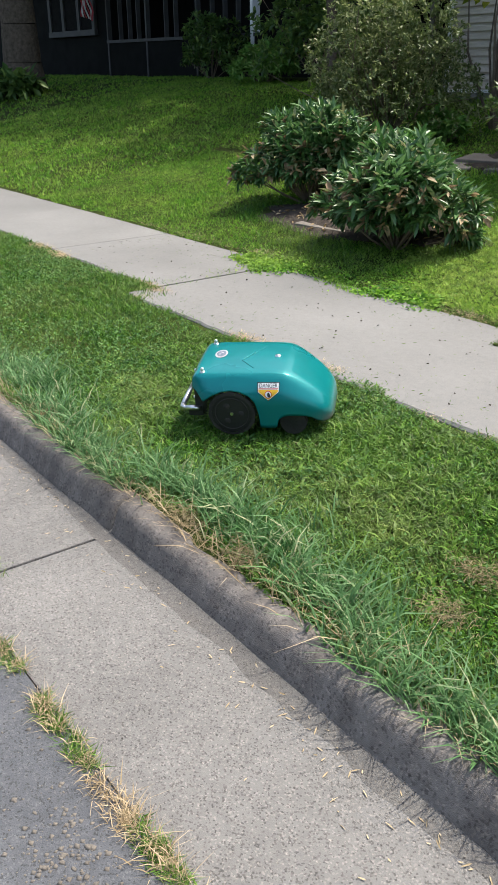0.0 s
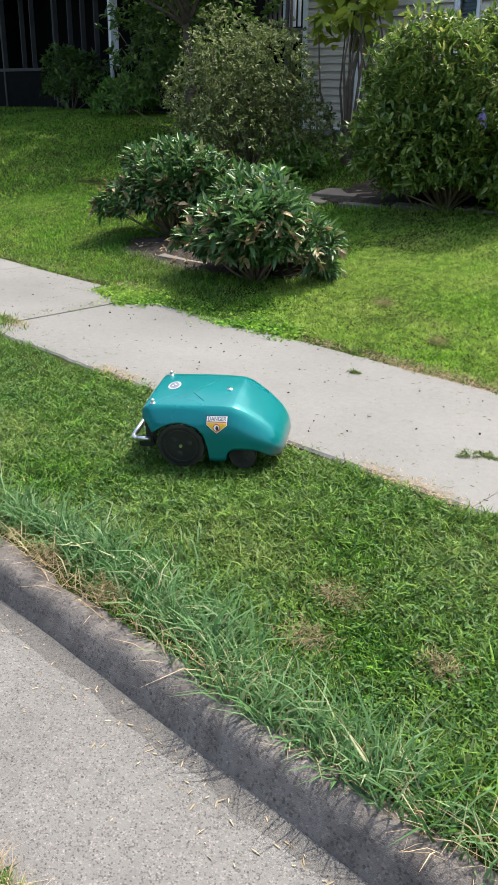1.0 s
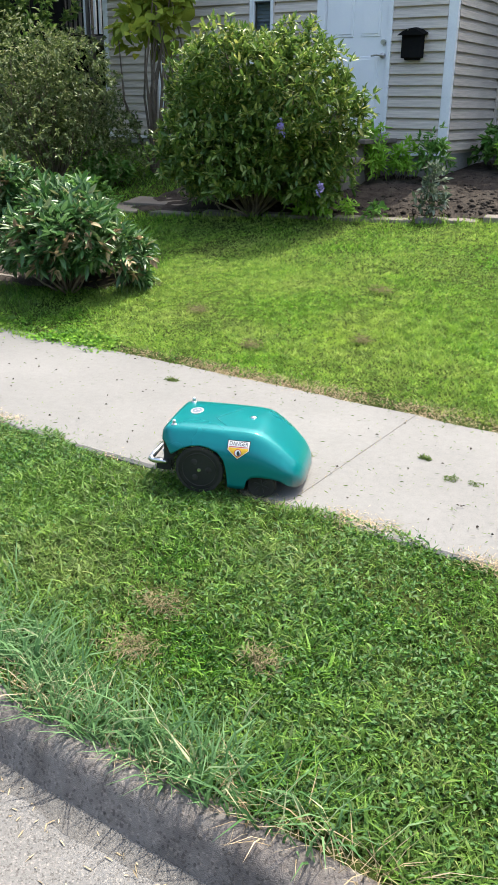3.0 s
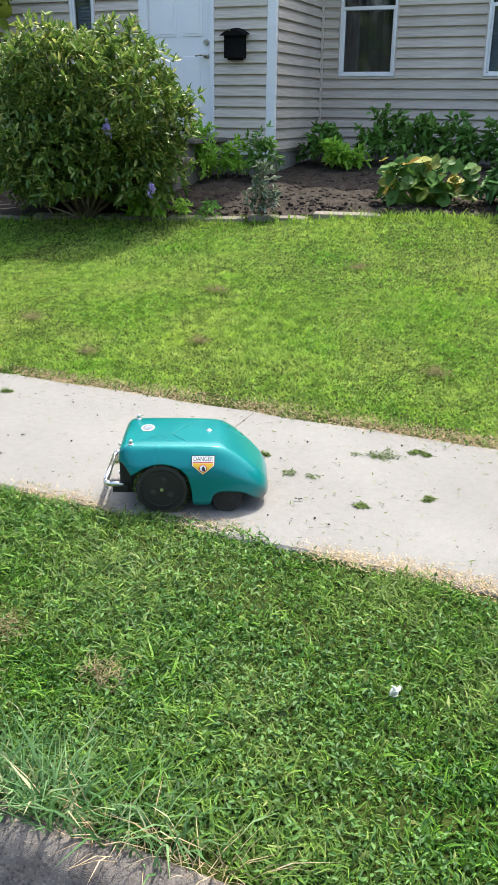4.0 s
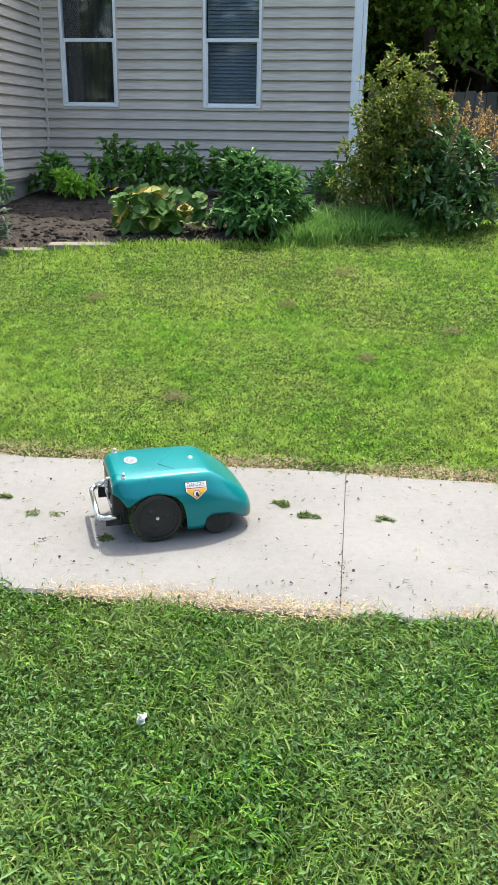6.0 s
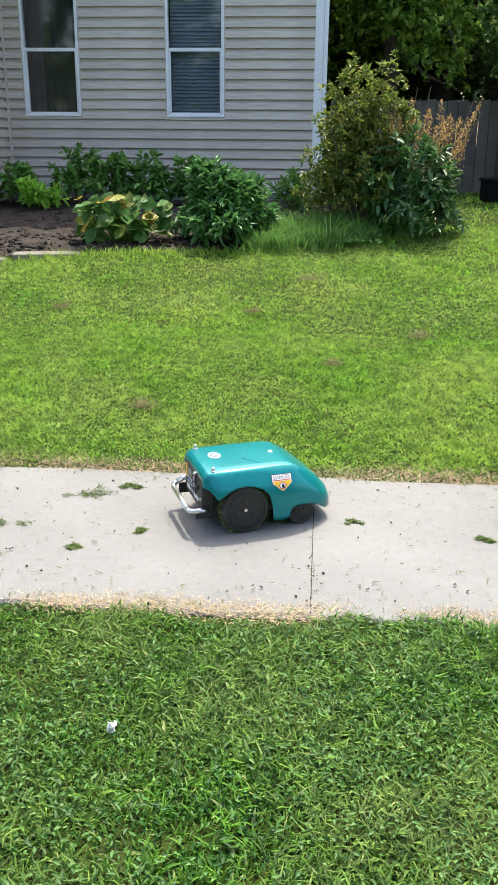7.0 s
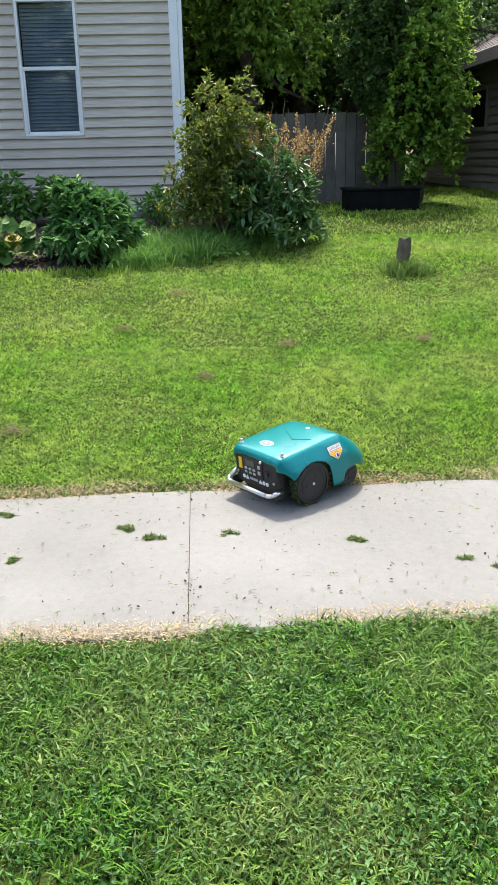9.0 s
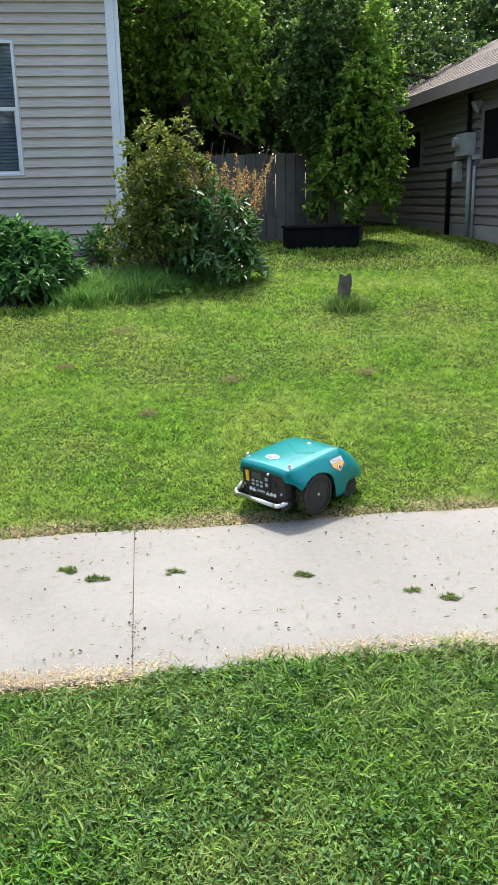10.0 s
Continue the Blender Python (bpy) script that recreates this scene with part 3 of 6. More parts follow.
for i, (a, b) in enumerate(zip(JX, JX[1:])):
    old = b <= -4.7
    part("slab", slab(a + (0.0016 if a == 0.90 else 0.0004), b - (0.025 if b == -4.73 else 0.0016 if b == 0.90 else 0.0004), (2.08 if old else 1.84), (3.28 if old else 3.2), 0.0008 * ((i * 7) % 3 - 1) + 0.002), M["walk"], sidewalk)
bm = bmesh.new()
box(bm, -60, 2.13, -0.2, -4.73, 3.15, -0.007)
box(bm, -4.73, 1.9, -0.2, 60, 3.15, -0.0015)
part("joint_bed", bm, M["soil"], sidewalk, "dirt in the sidewalk joints")
# ---- houses ----
COURSE = 0.1118


def siding(parent, x0, x1, y, z0, z1, material, holes=(), axis="y", face=-1, course=COURSE, name="siding_board"):
    """Lapped boards on a wall at y (or x): one board per course between openings, notched pieces above and below them."""
    cache = {}

    def board(s0, s1, za, q0, q1):
        key = (round(s1 - s0, 3), round(q0, 3), round(q1, 3))
        if key not in cache:
            w, h = key[0], course
            qs, ds = (0.0, 0.015, 0.019, h * 0.35, h * 0.70, h * 0.82, h), (0.031, 0.031, 0.032, 0.028, 0.022, 0.009, 0.004)
            lo = max(q0, 0.015)
            mids = [q for q in qs if lo < q < q1]
            prof = [(0.0, lo)] + [(float(np.interp(q, qs, ds)), q) for q in [lo] + mids + [q1]] + [(0.0, q1)]
            bm = bmesh.new()
            A = [bm.verts.new((0, face * p, q)) for p, q in prof]
            B = [bm.verts.new((w, face * p, q)) for p, q in prof]
            for j in range(len(prof)):
                jj = (j + 1) % len(prof)
                bm.faces.new((A[j], A[jj], B[jj], B[j]))
            bm.faces.new(A)
            bm.faces.new(list(reversed(B)))
            bmesh.ops.recalc_face_normals(bm, faces=bm.faces)
            cache[key] = mesh_of(name, bm, material)
        ob = new(name, cache[key])
        ob.parent = parent
        ob.matrix_local = pose(s0, y, za) if axis == "y" else pose(y, s0, za, 0, 0, 90)

    for k in range(int(math.ceil((z1 - z0 - 0.01) / course))):
        za, zb = z0 + k * course, min(z0 + (k + 1) * course, z1)
        left = x0
        for hx0, hx1, hz0, hz1 in sorted(h for h in holes if za < h[3] - 0.004 and zb > h[2] + 0.004):
            board(left, hx0, za, 0.0, zb - za)
            if hz0 - za > 0.02:
                board(hx0, hx1, za, 0.0, hz0 - za)
            if zb - hz1 > 0.012:
                board(hx0, hx1, za, hz1 - za, zb - za)
            left = hx1
        board(left, x1, za, 0.0, zb - za)


def wall_with_holes(x0, x1, y0, y1, z0, z1, holes):
    """A wall slab between y0 and y1 with rectangular openings cut through."""
    xs = sorted({x0, x1, *[h[0] for h in holes], *[h[1] for h in holes]})
    zs = sorted({z0, z1, *[h[2] for h in holes], *[h[3] for h in holes]})
    bm = bmesh.new()
    for a, b in zip(xs, xs[1:]):
        for c, d in zip(zs, zs[1:]):
            cx, cz = (a + b) / 2, (c + d) / 2
            if not any(h[0] < cx < h[1] and h[2] < cz < h[3] for h in holes):
                box(bm, a, y0, c, b, y1, d)
    bmesh.ops.remove_doubles(bm, verts=bm.verts, dist=0.0005)
    return bm


def sash_window(name, x0, x1, z0, z1, y, blinds, material="blind", label="", rail=None):
    """A white double-hung window in an opening of a wall whose face is at y."""
    w = tagged(new(name), label, "window", "", "structure")
    bm = bmesh.new()
    t = 0.030
    for q in ((x0, x1, z1 - t, z1), (x0, x1, z0, z0 + t * 0.8), (x0, x0 + t, z0 + t * 0.8, z1 - t), (x1 - t, x1, z0 + t * 0.8, z1 - t)):
        box(bm, q[0], y - 0.034, q[2], q[1], y + 0.06, q[3], 0.004)
    part("window_frame", bm, M["trim"], w)
    rail = z0 + (z1 - z0) * 0.51 if rail is None else rail
    bm = bmesh.new()
    box(bm, x0 + t, y - 0.016, rail - 0.02, x1 - t, y + 0.03, rail + 0.02, 0.004)
    for a, b, c, d, yy in ((x0 + t, x1 - t, z0 + t * 0.8, z0 + t * 0.8 + 0.028, y - 0.012), (x0 + t, x0 + t + 0.022, z0 + t, rail, y - 0.012), (x1 - t - 0.022, x1 - t, z0 + t, rail, y - 0.012)):
        box(bm, a, yy, c, b, yy + 0.03, d, 0.003)
    part("sash", bm, M["trim"], w)
    bm = bmesh.new()
    for q in ((x0 - 0.02, x1 + 0.02, z1, z1 + 0.014), (x0 - 0.02, x1 + 0.02, z0 - 0.03, z0), (x0 - 0.018, x0, z0, z1), (x1, x1 + 0.018, z0, z1)):
        box(bm, q[0], y - 0.026, q[2], q[1], y + 0.03, q[3], 0.003)
    part("window_casing", bm, M["siding"], w, "beige vinyl channel round the window")
    for a, b in ((z0 + t, rail - 0.02), (rail + 0.02, z1 - t)):
        bm = bmesh.new()
        box(bm, x0 + t, y + 0.012, a, x1 - t, y + 0.018, b)
        p = part("pane", bm, M["glass"], w)
        p.visible_shadow = False
    if blinds:
        bm = bmesh.new()
        z = z0 + t + 0.02
        slat = None
        while z < z1 - t:
            if slat is None:
                box(bm, 0, -0.023, -0.0012, x1 - x0 - 2 * t - 0.02, 0.023, 0.0012, 0.0, pose(0, 0, 0, 58, 0, 0))
                slat = mesh_of("slat", bm, M[material])
            s = new("slat", slat)
            s.parent = w
            s.location = (x0 + t + 0.01, y + 0.075, z)
            z += 0.040
    else:
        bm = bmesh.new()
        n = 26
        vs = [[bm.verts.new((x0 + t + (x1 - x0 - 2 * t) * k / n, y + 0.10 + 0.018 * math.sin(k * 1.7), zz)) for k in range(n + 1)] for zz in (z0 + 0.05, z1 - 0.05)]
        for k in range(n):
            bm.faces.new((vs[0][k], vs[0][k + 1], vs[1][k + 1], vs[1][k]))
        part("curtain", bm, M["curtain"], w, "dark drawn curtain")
    # backing wall behind the glass, room darkness put into its colour
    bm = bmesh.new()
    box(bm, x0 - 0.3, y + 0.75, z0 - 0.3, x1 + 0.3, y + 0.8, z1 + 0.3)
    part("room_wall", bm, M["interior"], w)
    return w


Y_MAIN, Y_BAY = 10.10, 8.59
Z_BASE, Z_EAVE = 1.045, 4.02
X_RIGHT, X_BAY, X_BAYL, X_LEFT = 0.813, -3.02, -7.0, -9.3
W1, W2 = (-2.765, -2.075, 1.885, 3.36), (-1.02, -0.33, 1.885, 3.36)
WN = (-5.60, -5.27, 1.98, 3.36)
DOOR = (-4.68, -3.735, 1.25, 3.36)

wall = tagged(new("wall_main"), "grey-beige vinyl lap siding on a single-storey house", "wall", "", "structure")
part("sheathing", wall_with_holes(X_BAY, X_RIGHT, Y_MAIN, Y_MAIN + 0.15, Z_BASE, Z_EAVE, [W1, W2]), M["siding"], wall)
siding(wall, X_BAY, X_RIGHT - 0.075, Y_MAIN, Z_BASE + 0.02, Z_EAVE, M["siding"], [(h[0] - 0.018, h[1] + 0.018, h[2] - 0.03, h[3] + 0.014) for h in (W1, W2)])
wall_b = tagged(new("wall_bay"), "grey-beige vinyl lap siding round the entrance", "wall", "", "structure")
part("sheathing", wall_with_holes(X_BAYL, X_BAY, Y_BAY, Y_BAY + 0.15, Z_BASE, Z_EAVE, [DOOR, WN]), M["siding"], wall_b)
siding(wall_b, X_BAYL + 0.08, X_BAY - 0.085, Y_BAY, Z_BASE + 0.02, Z_EAVE, M["siding"], [DOOR, (WN[0] - 0.018, WN[1] + 0.018, WN[2] - 0.03, WN[3] + 0.014)])
wall_s = tagged(new("wall_bay_side"), "grey-beige vinyl lap siding on the return wall", "wall", "", "structure")
bm = bmesh.new()
box(bm, X_BAY - 0.15, Y_BAY + 0.15, Z_BASE, X_BAY, Y_MAIN + 0.15, Z_EAVE)
part("sheathing", bm, M["siding"], wall_s)
siding(wall_s, Y_BAY + 0.03, Y_MAIN - 0.018, X_BAY, Z_BASE + 0.02, Z_EAVE, M["siding"], axis="x")
wall_l = tagged(new("wall_wing"), "grey-beige vinyl lap siding on the set-back wing", "wall", "", "structure")
bm = bmesh.new()
box(bm, X_LEFT, Y_MAIN, Z_BASE, X_BAYL, Y_MAIN + 0.15, Z_EAVE)
box(bm, X_BAYL, Y_BAY + 0.15, Z_BASE, X_BAYL + 0.15, Y_MAIN + 0.15, Z_EAVE)
part("sheathing", bm, M["siding"], wall_l)
siding(wall_l, X_LEFT + 0.08, X_BAYL, Y_MAIN, Z_BASE + 0.02, Z_EAVE, M["siding"])
# other outside walls close the house
bm = bmesh.new()
box(bm, X_RIGHT - 0.15, Y_MAIN + 0.15, Z_BASE, X_RIGHT, 18, Z_EAVE)
box(bm, X_LEFT, Y_MAIN + 0.15, Z_BASE, X_LEFT + 0.15, 18, Z_EAVE)
box(bm, X_LEFT, 18, Z_BASE, X_RIGHT, 18.15, Z_EAVE)
solid("wall_rear", bm, M["siding"], "grey-beige siding on the far sides of the house", "wall")
bm = bmesh.new()
box(bm, X_BAY, Y_MAIN + 0.012, 0.3, X_RIGHT - 0.012, Y_MAIN + 0.2, Z_BASE - 0.002)
box(bm, X_LEFT, Y_MAIN + 0.012, 0.3, X_BAYL, Y_MAIN + 0.2, Z_BASE - 0.002)
box(bm, X_BAYL + 0.012, Y_BAY + 0.012, 0.3, X_BAY - 0.012, Y_BAY + 0.2, Z_BASE - 0.002)
box(bm, X_BAY - 0.2, Y_BAY + 0.2, 0.3, X_BAY - 0.012, Y_MAIN + 0.012, Z_BASE - 0.002)
box(bm, X_RIGHT - 0.2, Y_MAIN + 0.2, 0.3, X_RIGHT - 0.012, 18, Z_BASE - 0.002)
solid("foundation", bm, M["foundation"], "grey concrete house foundation", "foundation")
bm = bmesh.new()
for a, b, y in ((X_BAY, X_RIGHT, Y_MAIN), (X_LEFT, X_BAYL, Y_MAIN), (X_BAYL, X_BAY, Y_BAY)):
    box(bm, a, y - 0.022, Z_BASE - 0.028, b, y + 0.01, Z_BASE + 0.018, 0.004)
solid("trim_starter", bm, M["trim"], "pale starter strip under the siding", "trim")

trim = tagged(new("trim_corner"), "bluish white corner posts of the siding", "trim", "", "structure")
for x0, x1, y0, y1 in ((X_BAY - 0.085, X_BAY + 0.022, Y_BAY - 0.024, Y_BAY + 0.03), (X_RIGHT - 0.078, X_RIGHT + 0.022, Y_MAIN - 0.024, Y_MAIN + 0.09), (X_BAYL - 0.022, X_BAYL + 0.08, Y_BAY - 0.024, Y_BAY + 0.08), (X_LEFT - 0.022, X_LEFT + 0.08, Y_MAIN - 0.024, Y_MAIN + 0.08)):
    bm = bmesh.new()
    box(bm, x0, y0, Z_BASE - 0.02, x1, y1, Z_EAVE, 0.005)
    part("corner_post", bm, M["trim"], trim)
bm = bmesh.new()
box(bm, X_BAY + 0.018, Y_MAIN - 0.045, Z_BASE, X_BAY + 0.05, Y_MAIN - 0.01, Z_EAVE, 0.003)
part("inner_corner", bm, M["siding"], trim, "narrow beige inner corner strip")

sash_window("window_1", *W1, Y_MAIN, False, label="white double-hung window with a dark curtain behind the glass", rail=2.63)
sash_window("window_2", *W2, Y_MAIN, True, label="white double-hung window with closed grey-blue blinds", rail=2.63)
sash_window("window_3", *WN, Y_BAY, True, label="narrow white window beside the door with dark blinds")


def build_door():
    d = tagged(new("door_1"), "white six-panel front door, closed", "door", "", "structure")
    x0, x1, z0, z1 = DOOR
    bm = bmesh.new()
    box(bm, x0, Y_BAY - 0.03, z0, x0 + 0.105, Y_BAY + 0.08, z1, 0.006)
    box(bm, x1 - 0.05, Y_BAY - 0.03, z0, x1, Y_BAY + 0.08, z1, 0.006)
    box(bm, x0 + 0.105, Y_BAY - 0.03, z1 - 0.06, x1 - 0.05, Y_BAY + 0.08, z1, 0.006)
    part("door_frame", bm, M["trim"], d)
    bm = bmesh.new()
    a, b = x0 + 0.108, x1 - 0.053
    box(bm, a, Y_BAY + 0.02, z0 + 0.04, b, Y_BAY + 0.06, z1 - 0.062, 0.003)
    part("door_leaf", bm, M["door"], d)
    w = (b - a)
    for cx in (a + w * 0.29, a + w * 0.71):
        for zz0, zz1 in ((z0 + 0.22, z0 + 0.80), (z0 + 1.0, z0 + 1.52), (z0 + 1.66, z0 + 1.92)):
            bm = bmesh.new()
            h = w * 0.155
            box(bm, cx - h, Y_BAY + 0.012, zz0, cx + h, Y_BAY + 0.026, zz1, 0.005)
            box(bm, cx - h + 0.028, Y_BAY + 0.006, zz0 + 0.028, cx + h - 0.028, Y_BAY + 0.026, zz1 - 0.028, 0.005)
            part("panel", bm, M["door"], d)
    hx = -3.845
    bm = bmesh.new()
    rod(bm, (hx, Y_BAY + 0.03, 2.055), (hx, Y_BAY - 0.006, 2.055), 0.032, 0.028, 18)
    rod(bm, (hx, Y_BAY, 2.055), (hx, Y_BAY - 0.05, 2.055), 0.012, 0.012, 12)
    tube(bm, [(hx, Y_BAY - 0.045, 2.055), (hx - 0.05, Y_BAY - 0.05, 2.06), (hx - 0.115, Y_BAY - 0.045, 2.05)], 0.011)
    part("door_handle", bm, M["nickel"], d, "brushed metal lever handle", True)
    bm = bmesh.new()
    rod(bm, (hx, Y_BAY + 0.03, 2.19), (hx, Y_BAY - 0.012, 2.19), 0.033, 0.027, 18)
    part("deadbolt", bm, M["nickel"], d, "round metal deadbolt")
    bm = bmesh.new()
    box(bm, x0, Y_BAY - 0.05, z0 - 0.035, x1, Y_BAY + 0.08, z0 + 0.0, 0.006)
    part("threshold", bm, M["greymetal"], d)


build_door()


def build_mailbox():
    t = thing("mailbox", "black metal wall mailbox with a curved lid", "mailbox", (-3.46, Y_BAY - 0.018, 2.02))
    bm = bmesh.new()
    box(bm, -0.115, -0.10, 0.0, 0.115, 0.0, 0.26, 0.012)
    part("body", bm, M["black"], t)
    bm = bmesh.new()
    n = 14
    rows = []
    for yy in (-0.135, 0.0):
        rows.append([bm.verts.new((-0.15 + 0.30 * k / n, yy, 0.245 + 0.062 * math.sin(math.pi * k / n) - (0.02 if yy < -0.1 else 0))) for k in range(n + 1)])
    base = [[bm.verts.new((v.co.x, v.co.y, 0.232 - (0.012 if i == 0 else 0))) for v in rows[i]] for i in (0, 1)]
    for k in range(n):
        bm.faces.new((rows[0][k], rows[0][k + 1], rows[1][k + 1], rows[1][k]))
        bm.faces.new((base[0][k], base[0][k + 1], rows[0][k + 1], rows[0][k]))
        bm.faces.new((base[0][k], base[1][k], base[1][k + 1], base[0][k + 1]))
    part("lid", bm, M["black"], t, smooth=False)
    bm = bmesh.new()
    box(bm, -0.085, -0.07, -0.018, 0.085, -0.01, 0.0, 0.006)
    part("paper_rail", bm, M["black"], t)
    bm = bmesh.new()
    rod(bm, (-0.03, -0.13, 0.275), (-0.03, -0.142, 0.272), 0.008, 0.008, 10)
    part("rivet", bm, M["nickel"], t)


build_mailbox()
number = thing("number_plate_bars", "dark bars of a house number on the siding", "house number", (-3.47, Y_BAY - 0.019, 2.62))
for dx, wd in ((-0.105, 0.016), (-0.055, 0.016), (-0.005, 0.016), (0.06, 0.05)):
    bm = bmesh.new()
    box(bm, dx - wd / 2, -0.008, 0.0, dx + wd / 2, 0.006, 0.115, 0.002)
    part("bar", bm, M["black"], number)


def build_downspout():
    t = thing("downspout", "white metal downspout with an elbow at the foot", "downspout", (X_RIGHT + 0.049, Y_MAIN + 0.02, 0))
    bm = bmesh.new()
    box(bm, -0.025, -0.03, 1.12, 0.025, 0.03, Z_EAVE, 0.006)
    part("pipe", bm, M["trim"], t)
    bm = bmesh.new()
    box(bm, -0.035, -0.03, -0.01, 0.035, 0.03, 0.26, 0.006, pose(0.012, 0.0, 1.13, 148, 0, 25))
    part("elbow", bm, M["trim"], t)
    bm = bmesh.new()
    box(bm, -0.03, -0.036, 2.0, 0.03, 0.034, 2.03, 0.002)
    part("strap", bm, M["trim"], t)


build_downspout()


def build_steps():
    t = thing("entrance_steps", "grey concrete steps up to the front door", "steps", kind="structure")
    for i, (z, y0) in enumerate(((1.20, 7.75), (1.02, 7.45), (0.85, 7.15), (0.68, 6.85))):
        bm = bmesh.new()
        box(bm, -4.75, y0 + 0.03, 0.3, -3.68, (8.58 if i == 0 else y0 + 0.325), z - 0.05, 0.008)
        part("riser", bm, M["stone"], t)
        bm = bmesh.new()
        box(bm, -4.79, y0, z - 0.048, -3.58, (8.58 if i == 0 else y0 + 0.325), z, 0.012)
        part("tread", bm, M["stone"], t, "pale worn stone tread")


build_steps()

# roof with its front overhang, out of view above the wall
roof = tagged(new("roof"), "low gable roof of brown-grey shingles", "roof", "", "structure")
bm = bmesh.new()
for y0, y1, x0, x1 in ((Y_MAIN - 0.3, 14.1, X_LEFT - 0.3, X_RIGHT + 0.3), (18.45, 14.1, X_LEFT - 0.3, X_RIGHT + 0.3)):
    z0, z1 = Z_EAVE, Z_EAVE + 1.5
    v = [bm.verts.new(p) for p in ((x0, y0, z0), (x1, y0, z0), (x1, y1, z1), (x0, y1, z1), (x0, y0, z0 + 0.12), (x1, y0, z0 + 0.12), (x1, y1, z1 + 0.12), (x0, y1, z1 + 0.12))]
    for f in ((0, 1, 2, 3), (7, 6, 5, 4), (0, 4, 5, 1), (1, 5, 6, 2), (2, 6, 7, 3), (3, 7, 4, 0)):
        bm.faces.new([v[i] for i in f])
xm = (X_BAY + X_BAYL) / 2
for sgn in (-1, 1):
    e = xm + sgn * 2.3
    v = [bm.verts.new(p) for p in ((e, Y_BAY - 0.3, Z_EAVE), (xm, Y_BAY - 0.3, Z_EAVE + 0.85), (xm, 12.4, Z_EAVE + 0.85), (e, 12.4, Z_EAVE), (e, Y_BAY - 0.3, Z_EAVE + 0.12), (xm, Y_BAY - 0.3, Z_EAVE + 0.97), (xm, 12.4, Z_EAVE + 0.97), (e, 12.4, Z_EAVE + 0.12))]
    for f in ((0, 1, 2, 3), (7, 6, 5, 4), (0, 4, 5, 1), (1, 5, 6, 2), (2, 6, 7, 3), (3, 7, 4, 0)):
        bm.faces.new([v[i] for i in f])
bmesh.ops.recalc_face_normals(bm, faces=bm.faces)
part("roof_deck", bm, M["shingle"], roof)
bm = bmesh.new()
v = [bm.verts.new(p) for p in ((X_BAYL, Y_BAY + 0.01, Z_EAVE), (X_BAY, Y_BAY + 0.01, Z_EAVE), (xm, Y_BAY + 0.01, Z_EAVE + 0.84), (X_BAYL, Y_BAY + 0.14, Z_EAVE), (X_BAY, Y_BAY + 0.14, Z_EAVE), (xm, Y_BAY + 0.14, Z_EAVE + 0.84))]
for f in ((0, 1, 2), (5, 4, 3), (0, 3, 4, 1), (1, 4, 5, 2), (2, 5, 3, 0)):
    bm.faces.new([v[i] for i in f])
for x0, x1 in ((X_LEFT, X_LEFT + 0.15), (X_RIGHT - 0.15, X_RIGHT)):
    v = [bm.verts.new(p) for p in ((x0, Y_MAIN, Z_EAVE), (x0, 18.1, Z_EAVE), (x0, 14.1, Z_EAVE + 1.48), (x1, Y_MAIN, Z_EAVE), (x1, 18.1, Z_EAVE), (x1, 14.1, Z_EAVE + 1.48))]
    for f in ((2, 1, 0), (3, 4, 5), (0, 1, 4, 3), (1, 2, 5, 4), (2, 0, 3, 5)):
        bm.faces.new([v[i] for i in f])
part("gable", bm, M["siding"], roof)

# ---- neighbour house behind the trees ----


